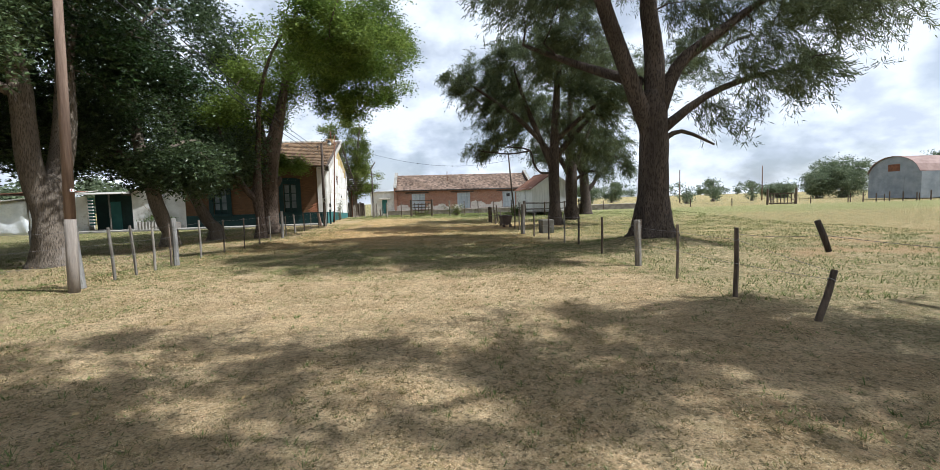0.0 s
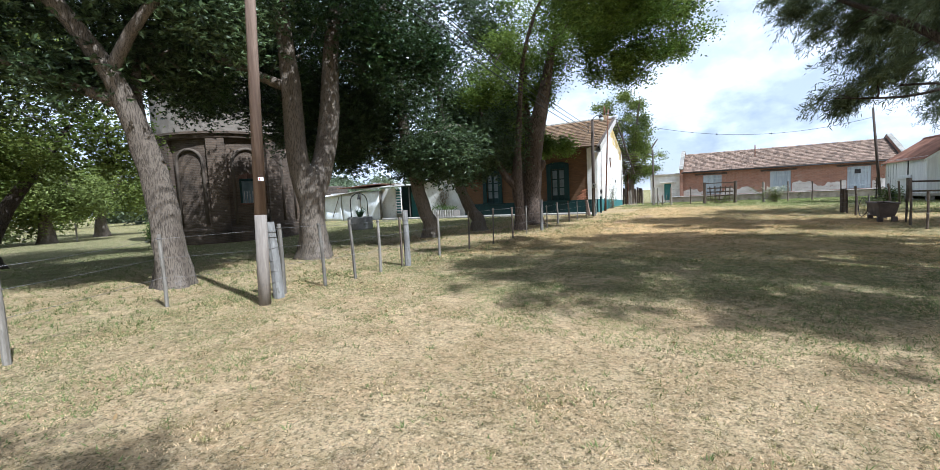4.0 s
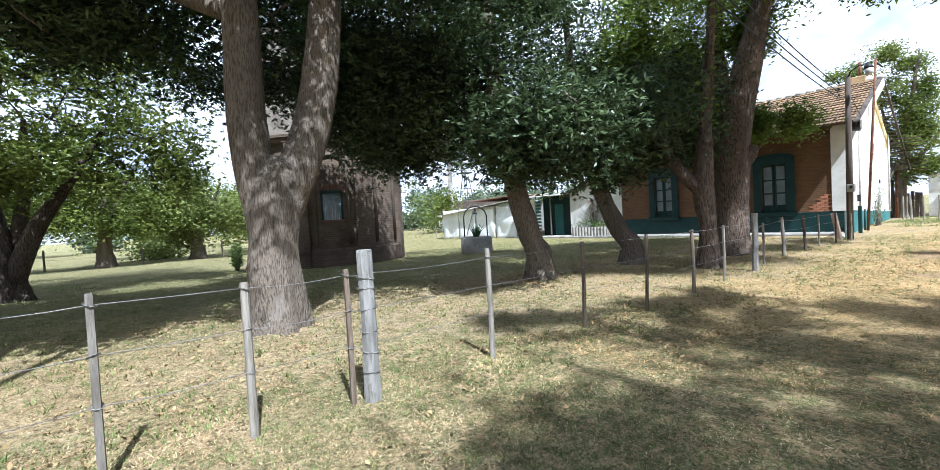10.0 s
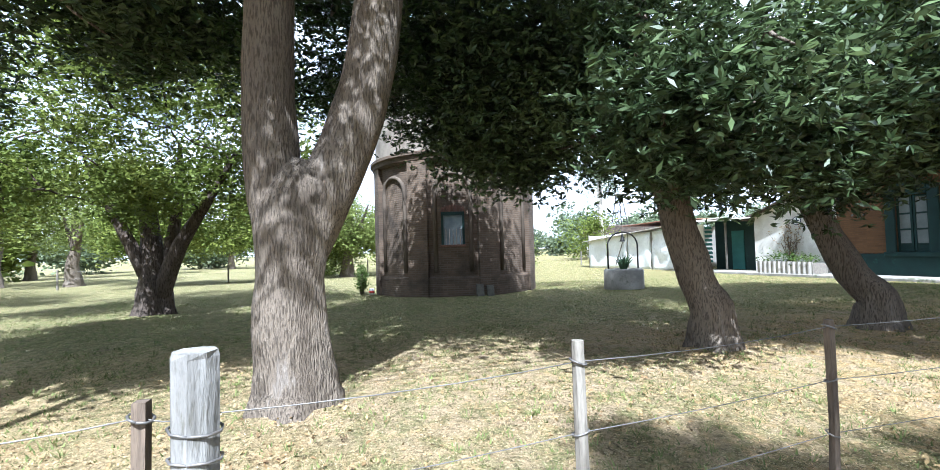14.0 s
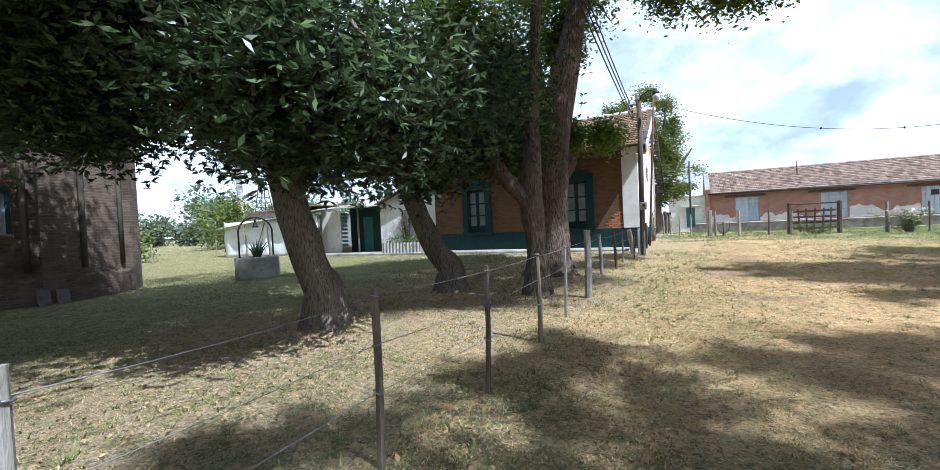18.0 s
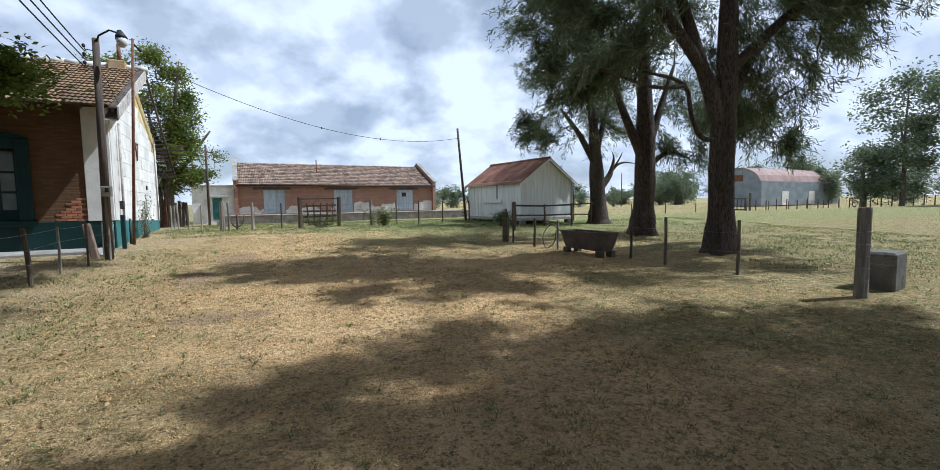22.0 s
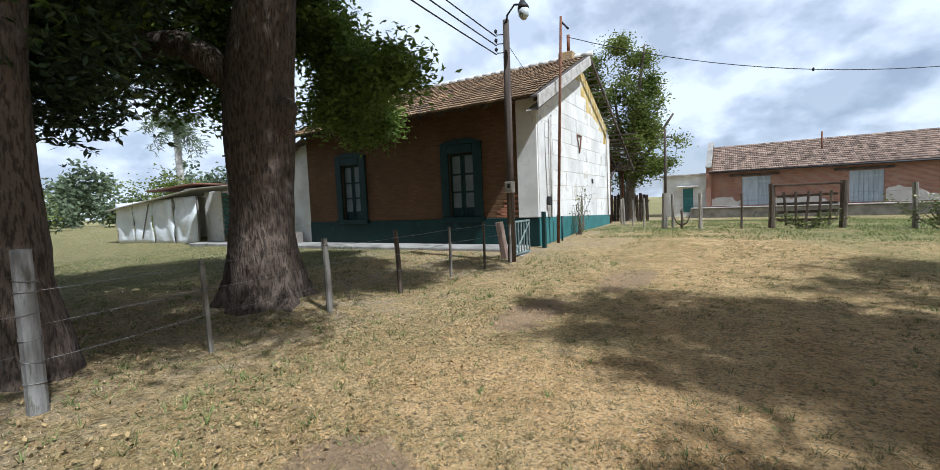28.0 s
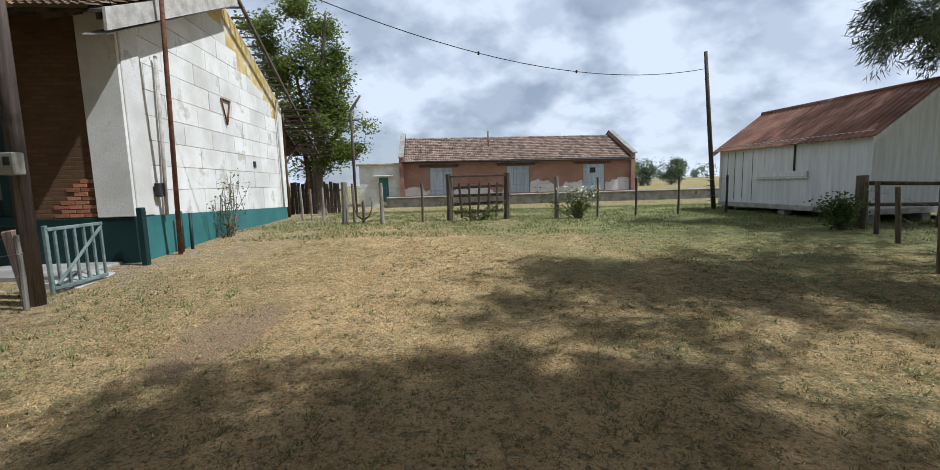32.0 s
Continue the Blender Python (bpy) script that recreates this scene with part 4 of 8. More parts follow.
ramp = raw("ramp", [(x, y, z) for x, z in ((-0.25, 0.22), (0.75, 0.02)) for y in (-1.75, -0.75)] + [(x, y, -0.1) for x in (-0.25, 0.75) for y in (-1.75, -0.75)], [(0, 2, 3, 1), (0, 4, 6, 2), (1, 3, 7, 5), (2, 6, 7, 3), (0, 1, 5, 4)], M["concrete"])
ramp.matrix_world = HOUSE
tagged(ramp, "small pale concrete ramp before the green gate", "ramp", kind="structure")

# ---- goods shed across the tracks ----
GOODS = pose(-10.36, 57.9, 0.0, 0, 0, 6.43)


def build_goods_shed():
    shed = thing("goods_shed", GOODS, "long orange brick goods shed with a faded tiled roof", "warehouse")
    doors = [(2.12, 3.84), (8.1, 9.82), (14.16, 15.88)]
    holes = [(a, b, 0.6, 2.66) for a, b in doors]
    v, f = wall_with_holes(0.0, 18.1, -0.1, 3.2, 0.0, 0.35, holes)
    uv_walls(raw("front_wall", v, f, M["wh_brick"], shed, "weathered orange brick wall"))
    for x in (0.0, 18.1):
        prof = [(-0.3, -0.1), (8.7, -0.1), (8.7, 3.45), (4.2, 5.62), (-0.3, 3.45)]
        vv = [(x + d, y, z) for d in (-0.16, 0.16) for y, z in prof]
        uv_walls(raw("gable_parapet", vv, [(4, 3, 2, 1, 0), (5, 6, 7, 8, 9)] + [(i, (i + 1) % 5, (i + 1) % 5 + 5, i + 5) for i in range(5)], M["wh_brick"], shed))
        for s in (-1, 1):
            y0, y1 = 4.2 + s * 4.75, 4.2
            vv = [(x + a, y, z + d) for d in (0.0, 0.09) for a in (-0.2, 0.2) for y, z in ((y0, 3.42), (y1, 5.64))]
            raw("parapet_coping", vv, [(0, 1, 3, 2), (4, 6, 7, 5), (0, 4, 5, 1), (2, 3, 7, 6), (0, 2, 6, 4), (1, 5, 7, 3)], M["concrete_dark"], shed)
    part("back_wall", span(0.16, 17.94, 8.1, 8.4, -0.1, 3.2), M["wh_brick"], shed)
    for y0, y1 in ((-0.4, 4.2), (8.8, 4.2)):
        zf = lambda y: 3.1 + (min(y, 8.4 - y) + 0.4) * 0.478
        vv = [(x, y, zf(y) - d) for d in (0.0, 0.06) for x, y in ((0.16, y0), (17.94, y0), (17.94, y1), (0.16, y1))]
        raw("roof_deck", vv, [(0, 1, 2, 3), (7, 6, 5, 4), (0, 4, 5, 1), (1, 5, 6, 2), (2, 6, 7, 3), (3, 7, 4, 0)], M["roof_wood"], shed)
    tile_field("roof_tiles", 0.2, 17.9, -0.42, 4.2, lambda y: 3.1 + (y + 0.4) * 0.478, M["roof_tile_far"], shed, w=0.27, l=0.36, seed=7)
    tube("gutter", [(0.0, -0.48, 3.06), (18.1, -0.48, 3.02)], 0.06, M["iron_dark"], shed, 6)
    tube("flue_pipe", [(6.95, 2.2, 4.2), (6.95, 2.2, 5.6)], 0.05, M["iron_rust"], shed, 6)
    for a, b in doors:
        door = part("sliding_door", span(a, b, 0.03, 0.06, 2.2, 2.34), M["door_grey"], shed, "grey plank goods door")
        for i in range(7):
            w = (b - a) / 7
            part("plank", span(a + i * w + 0.006, a + (i + 1) * w - 0.006, 0.06, 0.11, 0.6, 2.65, 0.006), M["door_grey"], door)
        part("ledge", span(a, b, 0.03, 0.06, 0.85, 0.99), M["door_grey"], door)
        part("lintel", span(a - 0.8, b + 0.5, -0.06, 0.05, 2.70, 2.86, 0.01), M["roof_wood"], shed, "dark timber lintel")
    part("door_hatch", span(14.7, 15.15, 0.02, 0.06, 2.0, 2.4), M["iron_dark"], shed)
    for a, b, lift in ((0.2, 2.1, 0.1), (3.9, 8.05, 0.0), (9.9, 14.1, 0.42), (15.95, 17.9, 0.5)):
        n = int((b - a) / 0.09)
        xs = [a + (b - a) * i / n for i in range(n + 1)]
        tops = [0.60 + max(0.012, lift + 0.38 + 0.75 * noise.noise((x * 0.75, 3.0, lift)) + 0.22 * noise.noise((x * 3.1, 7.0, lift)) + 0.10 * noise.noise((x * 11.0, 9.0, lift))) for x in xs]
        k = n + 1
        vv = [(x, -0.018, 0.585) for x in xs] + [(x, -0.018, z) for x, z in zip(xs, tops)] + [(x, 0.0, z + 0.01) for x, z in zip(xs, tops)]
        ff = [(i, i + 1, k + i + 1, k + i) for i in range(n)] + [(k + i, k + i + 1, 2 * k + i + 1, 2 * k + i) for i in range(n)]
        raw("render_band", vv, ff, M["wh_render"], shed, "ragged crumbling pale render")
    # white side building
    uv_walls(part("side_room", span(-3.2, -0.17, 0.1, 5.0, -0.2, 2.95), M["white_annex"], shed, "whitewashed flat-roofed side room"))
    part("side_roof", span(-3.4, -0.17, -0.2, 5.1, 2.95, 3.08, 0.02), M["fascia"], shed)
    part("side_door", span(-1.75, -1.05, 0.06, 0.1, 0.2, 2.0, 0.02), M["teal_plinth"], shed, "green side door")
    part("door_hood", span(-2.1, -0.7, -0.5, 0.1, 2.1, 2.18, 0.02), M["white_wall"], shed)
    return shed


build_goods_shed()
platform = part("platform", span(-1.0, 34.0, -2.6, -0.004, -0.35, 0.5, 0.03), M["concrete_dark"])
platform.matrix_world = GOODS
tagged(platform, "stained concrete loading platform beside the tracks", "platform", kind="structure")
lip = part("platform_edge", span(-1.0, 34.0, -2.75, -2.2, 0.504, 0.58, 0.02), M["concrete"])
lip.matrix_world = GOODS
tagged(lip, "pale platform edge slabs", "platform edge", kind="structure")

# ---- white hut with rusty roof ----
HUT = pose(4.5, 34.5, 0.0, 0, 0, 9.0)


def build_hut():
    hut = thing("white_hut", HUT, "white boarded hut with a rusted corrugated roof on piers", "hut")
    w, d, z0, z1, zr = 3.2, 4.95, 0.62, 2.42, 3.48
    n = 20
    for side, y in (("front", 0.0), ("back", d)):
        for i in range(n):
            a, b = i * w / n + 0.001, (i + 1) * w / n - 0.001
            za, zb = (z1 + (zr - z1) * (1 - abs(2 * q / w - 1)) - 0.03 for q in (a, b))
            vv = [(q, y + s, z) for s in (0.0, 0.03) for q, z in ((a, z0), (b, z0), (b, zb), (a, za))]
            raw("board", vv, [(0, 1, 2, 3), (7, 6, 5, 4), (0, 4, 5, 1), (1, 5, 6, 2), (2, 6, 7, 3), (3, 7, 4, 0)], M["shed_board"], hut)
    n = 28
    for x in (-0.03, w):
        for i in range(n):
            part("board", span(x, x + 0.03, i * d / n + 0.001, (i + 1) * d / n - 0.001, z0, z1), M["shed_board"], hut)
    for (x, y) in ((-0.05, -0.03), (w - 0.03, -0.03), (-0.05, d - 0.04), (w - 0.03, d - 0.04)):
        part("corner_post", span(x, x + 0.09, y, y + 0.09, z0, z1), M["shed_board"], hut)
    part("door_rail", span(-0.09, -0.035, 1.6, 3.35, 1.40, 1.54, 0.01), M["shed_board"], hut)
    part("door_rail", span(-0.07, -0.035, 2.02, 2.07, 1.54, 2.3, 0.01), M["iron_dark"], hut)
    part("door_track", span(-0.11, -0.035, 1.65, 3.4, 2.29, 2.37, 0.008), M["fascia"], hut)
    for y in (3.55, 3.95, 4.3, 4.62):
        part("split", span(-0.034, -0.0305, y, y + 0.022, 0.7 + 0.1 * (y % 0.7), 2.2), M["iron_dark"], hut)
    part("door_ledge", span(-0.13, -0.05, 1.55, 3.4, 1.34, 1.38, 0.008), M["shed_board"], hut)
    part("floor_frame", span(-0.06, w + 0.06, -0.06, d + 0.06, z0 - 0.14, z0 - 0.004, 0.01), M["fascia"], hut)
    for x in (0.15, w / 2, w - 0.15):
        for y in (0.15, d / 2, d - 0.15):
            part("pier", span(x - 0.13, x + 0.13, y - 0.13, y + 0.13, 0.0, z0 - 0.14, 0.02), M["concrete_dark"], hut)
    # corrugated sheets
    for s, x_eave in ((-1, -0.22), (1, w + 0.22)):
        m = 132
        verts, faces = [], []
        for i in range(m + 1):
            y = -0.2 + i * (d + 0.4) / m
            r = 0.012 * math.sin(i * math.pi / 2)
            for t in (0.0, 1.0):
                x = x_eave + (w / 2 - x_eave) * t
                z = z1 - 0.16 + (zr + 0.05 - z1 + 0.16) * t
                verts.append((x, y, z + r))
        for i in range(m):
            q = (2 * i, 2 * i + 2, 2 * i + 3, 2 * i + 1)
            faces.append(q if s < 0 else q[::-1])
        ob = raw("roof_sheet", verts, faces, M["rust_roof"], hut, "rusted corrugated iron roof slope")
        sol = ob.modifiers.new("thick", "SOLIDIFY")
        sol.thickness = 0.012
        for yy in (-0.21, d + 0.17):
            xa, xb = x_eave, w / 2
            vv = [(x, yy + b, z - h) for h in (0.0, 0.13) for b in (0.0, 0.03) for x, z in ((xa, z1 - 0.17), (xb, zr + 0.02))]
            raw("bargeboard", vv, [(0, 1, 3, 2), (4, 6, 7, 5), (0, 4, 5, 1), (2, 3, 7, 6), (0, 2, 6, 4), (1, 5, 7, 3)], M["shed_board"], hut)
    tube("ridge_cap", [(w / 2, -0.22, zr + 0.06), (w / 2, d + 0.22, zr + 0.06)], 0.06, M["rust_roof"], hut, 8)
    tube("down_pipe", [(w + 0.1, -0.05, 2.3), (w + 0.1, -0.05, 0.4)], 0.03, M["iron_dark"], hut, 6)
    return hut


build_hut()

# ---- brick water tower ----
TOWER = pose(-24.4, 16.15, 0.0, 0, 0, -13.0)


def ring_data(profile, n=48, close=True):
    verts, faces = [], []
    for r, z in profile:
        for k in range(n):
            a = 2 * math.pi * k / n
            verts.append((r * math.cos(a), r * math.sin(a), z))
    for i in range(len(profile) - 1):
        for k in range(n):
            faces.append((i * n + k, i * n + (k + 1) % n, (i + 1) * n + (k + 1) % n, (i + 1) * n + k))
    return verts, faces


def uv_round(ob, r):
    mesh = ob.data
    layer = mesh.uv_layers.new(name="uv")
    for poly in mesh.polygons:
        mid = math.atan2(poly.center.y, poly.center.x)
        for li in poly.loop_indices:
            p = mesh.vertices[mesh.loops[li].vertex_index].co
            a = math.atan2(p.y, p.x)
            if a - mid > math.pi:
                a -= 2 * math.pi
            if mid - a > math.pi:
                a += 2 * math.pi
            layer.data[li].uv = (a * r, p.z)
    return ob


def arc_block(a0, a1, r0, r1, z0, z1, n=6):
    """A curved block between two angles and two radii."""
    verts, faces = [], []
    for i in range(n + 1):
        a = a0 + (a1 - a0) * i / n
        for r, z in ((r0, z0), (r1, z0), (r1, z1), (r0, z1)):
            verts.append((r * math.cos(a), r * math.sin(a), z))
    for i in range(n):
        k = 4 * i
        for j in range(4):
            faces.append((k + j, k + 4 + j, k + 4 + (j + 1) % 4, k + (j + 1) % 4))
    faces += [(0, 1, 2, 3), (4 * n + 3, 4 * n + 2, 4 * n + 1, 4 * n)]
    return verts, faces


def build_tower():
    tower = thing("water_tower", TOWER, "tall round brick water tower with pilasters and arched panels, darkened for tree shade", "water tower")
    R = 3.05
    v, f = ring_data([(R, -0.1), (R, 5.0)])
    uv_round(raw("drum", v, f, M["tower"], tower, "red-brown brick drum darkened for tree shade"), R)
    v, f = ring_data([(R + 0.1, -0.1), (R + 0.1, 0.62), (R + 0.06, 0.70), (R, 0.70)])
    uv_round(raw("plinth", v, f, M["tower"], tower), R)
    v, f = ring_data([(R, 4.7), (R + 0.2, 4.75), (R + 0.22, 4.88), (R + 0.3, 4.92), (R + 0.3, 5.02), (R + 0.1, 5.06)])
    uv_round(raw("cornice", v, f, M["tower"], tower, "brick cornice darkened for tree shade"), R)
    v, f = ring_data([(R + 0.1, 5.06), (R + 0.1, 8.6), (R + 0.3, 8.7), (R + 0.3, 8.95), (0.0, 9.0)])
    raw("upper_drum", v, f, M["tower_render"], tower, "streaked pale rendered upper drum")
    v, f = ring_data([(R + 0.45, 9.0), (R + 0.45, 11.6), (0.0, 12.2)])
    raw("tank", v, f, M["zinc"], tower, "riveted iron tank")
    toward = radians(180 - 11.8 - 180 + 13.0)  # faces the lane
    for k in range(8):
        c = toward + radians(21 - 45 * k)
        h = 0.115
        v, f = arc_block(c - h, c + h, R - 0.02, R + 0.17, -0.1, 4.8)
        uv_round(raw("pilaster", v, f, M["tower"], tower), R)
        # arch moulding over the panel between this pilaster and the next
        m = c - radians(22.5)
        half = 0.20
        pts, pts2 = [], []
        for i in range(17):
            b = math.pi * i / 16
            a = m - half * math.cos(b)
            z = 3.65 + half * R * math.sin(b)
            pts.append(((R + 0.02) * math.cos(a), (R + 0.02) * math.sin(a), z))
        pts = [((R + 0.02) * math.cos(m - half), (R + 0.02) * math.sin(m - half), 0.85)] + pts + [((R + 0.02) * math.cos(m + half), (R + 0.02) * math.sin(m + half), 0.85)]
        uvless = tube("arch_moulding", pts, 0.075, M["tower"], tower, 6)
        if k in (0, 4):
            w = part("window", span(-0.40, 0.40, 0.0, 0.10, 2.78, 2.90, 0.01), M["green_paint"], tower, "small barred green window in the brick drum")
            w.matrix_local = pose(R * math.cos(m), R * math.sin(m), 0, 0, 0, math.degrees(m) - 90)
            part("window_frame", span(-0.40, -0.32, 0.0, 0.10, 1.78, 2.78, 0.01), M["green_paint"], w)
            part("window_frame", span(0.32, 0.40, 0.0, 0.10, 1.78, 2.78, 0.01), M["green_paint"], w)
            part("window_sill", span(-0.44, 0.44, 0.0, 0.12, 1.70, 1.78, 0.01), M["tower_arch"], w)
            part("pane", span(-0.32, 0.32, 0.02, 0.05, 1.78, 2.78), M["glass"], w)
            for i in range(5):
                x = -0.24 + i * 0.12
                tube("bar", [(x, 0.08, 1.78), (x, 0.08, 2.32)], 0.012, M["fascia"], w, 5)
            for i in range(9):
                a = (i - 4) * 0.09
                part("arch_brick", box((0.075, 0.08, 0.24), (a * 1.05, 0.04, 3.04 - abs(a) * 0.25), 0.006, Matrix.Rotation(-a * 0.8, 3, "Y")), M["tower_arch"], w)
    return tower


build_tower()

# ---- distant barn ----
BARN = pose(66.1, 71.05, 0.0, 0, 0, 6.0)


def build_barn():
    barn = thing("arched_barn", BARN, "grey sheet-metal barn with an arched faded roof", "barn")
    W, L, wall, rise = 8.0, 25.0, 4.0, 2.5
    # gable end runs along local -x.. the length runs along +x
    n = 14
    arc = [(-W / 2 + W * i / n, wall + rise * math.sqrt(max(0.0, 1 - (2 * i / n - 1) ** 2)) ** 1.25) for i in range(n + 1)]
    prof = [(-W / 2, 0.0)] + arc + [(W / 2, 0.0)]
    k = len(prof)
    for x in (0.0, L):
        vv = [(x + d, y, z) for d in (0.0, 0.1) for y, z in prof]
        raw("end_wall", vv, [tuple(range(k - 1, -1, -1)), tuple(range(k, 2 * k))] + [(i, (i + 1) % k, (i + 1) % k + k, i + k) for i in range(k)], M["barn_wall"], barn, "blue-grey sheet end wall")
    for y in (-W / 2, W / 2 - 0.1):
        part("side_wall", span(0.1, L, y, y + 0.1, 0.0, wall), M["barn_wall"], barn)
    vv = [(x, y, z + h) for h in (0.0, 0.08) for x in (-0.3, L + 0.3) for y, z in arc]
    m = len(arc)
    ff = []
    for i in range(m - 1):
        ff.append((2 * m + i, 3 * m + i, 3 * m + i + 1, 2 * m + i + 1))
        ff.append((i, i + 1, m + i + 1, m + i))
    for i in range(m - 1):
        ff.append((i, 2 * m + i, 2 * m + i + 1, i + 1))
        ff.append((m + i, m + i + 1, 3 * m + i + 1, 3 * m + i))
    raw("roof", vv, ff, M["barn_roof"], barn, "curved faded pink-grey iron roof")
    part("door", span(-0.06, 0.0, -1.6, 1.6, 0.0, 3.2, 0.02), M["barn_wall"], barn)
    part("hatch", span(-0.05, 0.0, -0.9, 0.9, 4.2, 5.3, 0.02), M["iron_rust"], barn)
    for x in (6.0, 14.5):
        part("side_door", span(x, x + 2.0, -W / 2 - 0.06, -W / 2, 0.0, 2.4, 0.02), M["white_wall"], barn)
    return barn


build_barn()


# ---- trees ----
def leaf_quads(centres, size, narrow, rs, droop=0.0, upward=0.5, spread=0.35, per=14, vary=0.35, sprig=1):
    """Corners of leaves scattered round the centres, singly or in whorls of sprig leaves about a twig's tip."""
    c = np.repeat(np.asarray(centres), per // sprig, axis=0)
    c = c + rs.normal(0, 1, c.shape) * np.array([spread, spread, spread * 0.8])
    tip = rs.normal(0, 1, c.shape) * (0.9 if sprig > 1 else 0.0)
    c, tip = np.repeat(c, sprig, axis=0), np.repeat(tip, sprig, axis=0)
    n = len(c)
    d = rs.normal(0, 1, (n, 3)) + tip
    d[:, 2] = d[:, 2] * 0.5 - droop
    d /= np.linalg.norm(d, axis=1)[:, None]
    nrm = rs.normal(0, 1, (n, 3))
    nrm[:, 2] += upward
    s = np.cross(d, nrm)
    s /= np.maximum(np.linalg.norm(s, axis=1), 1e-6)[:, None]
    up = np.cross(s, d)
    L = (size * (1 + vary * rs.uniform(-1, 1, n)))[:, None]
    w = L * narrow
    a = c
    b = c + d * L * 0.45 + s * w * 0.5 + up * w * 0.18
    t = c + d * L
    e = c + d * L * 0.45 - s * w * 0.5 + up * w * 0.18
    return np.stack([a, b, t, e], axis=1).reshape(-1, 3)


def spray_quads(centres, size, narrow, rs, per=40, reach=0.95, droop=0.4):
    """Needles set along drooping sprays that point outwards from the crown's middle."""
    c = np.asarray(centres)
    mid = c.mean(axis=0)
    out = c - mid
    out[:, 2] = out[:, 2] * 0.5 + 0.1
    out /= np.maximum(np.linalg.norm(out, axis=1), 1e-6)[:, None]
    d = out * 0.75 + rs.normal(0, 0.55, c.shape)
    d /= np.linalg.norm(d, axis=1)[:, None]
    length = reach * rs.uniform(0.5, 1.3, len(c))
    c, d, length = np.repeat(c, per, axis=0), np.repeat(d, per, axis=0), np.repeat(length, per)
    n = len(c)
    s = rs.uniform(-0.5, 0.5, n)
    p = c + d * (s * length)[:, None] + rs.normal(0, 0.045, (n, 3))
    p[:, 2] -= droop * length * (s + 0.5) ** 2
    v = d * 0.8 + rs.normal(0, 0.5, (n, 3))
    v[:, 2] -= droop
    v /= np.linalg.norm(v, axis=1)[:, None]
    side = np.cross(v, rs.normal(0, 1, (n, 3)))
    side /= np.maximum(np.linalg.norm(side, axis=1), 1e-6)[:, None]
    L = (size * rs.uniform(0.6, 1.35, n))[:, None]
    w = L * narrow
    return np.stack([p, p + v * L * 0.4 + side * w * 0.5, p + v * L, p + v * L * 0.4 - side * w * 0.5], axis=1).reshape(-1, 3)


def crown_points(lobes, rs, gap=0.42, gap_scale=0.55, seed=0):
    """Clump centres in uneven lobes (x, y, z, rx, ry, rz, count), thinned by noise so that gaps show."""
    out = []
    for x, y, z, rx, ry, rz, count in lobes:
        size = np.array([rx, ry, rz])
        m = int(min(14, max(4, count / 45)))
        heads = rs.normal(0, 1, (m, 3))
        heads /= np.linalg.norm(heads, axis=1)[:, None]
        heads = heads * rs.uniform(0.45, 0.85, m)[:, None]
        wide = rs.uniform(0.26, 0.48, m)
        n = count * 3
        d = rs.normal(0, 1, (n, 3))
        d /= np.linalg.norm(d, axis=1)[:, None]
        pick = rs.randint(0, m, n)
        r = rs.uniform(0, 1, n) ** 0.45
        p = np.where((rs.uniform(0, 1, n) < 0.72)[:, None], heads[pick] + d * (r * wide[pick])[:, None], d * (r * 0.92)[:, None]) * size + np.array([x, y, z])
        kept = 0
        for q in p:
            if noise.noise((q[0] * gap_scale + seed, q[1] * gap_scale, q[2] * gap_scale * 1.2)) > gap - 0.62:
                out.append(q)
                kept += 1
                if kept >= count:
                    break
    return np.array(out)


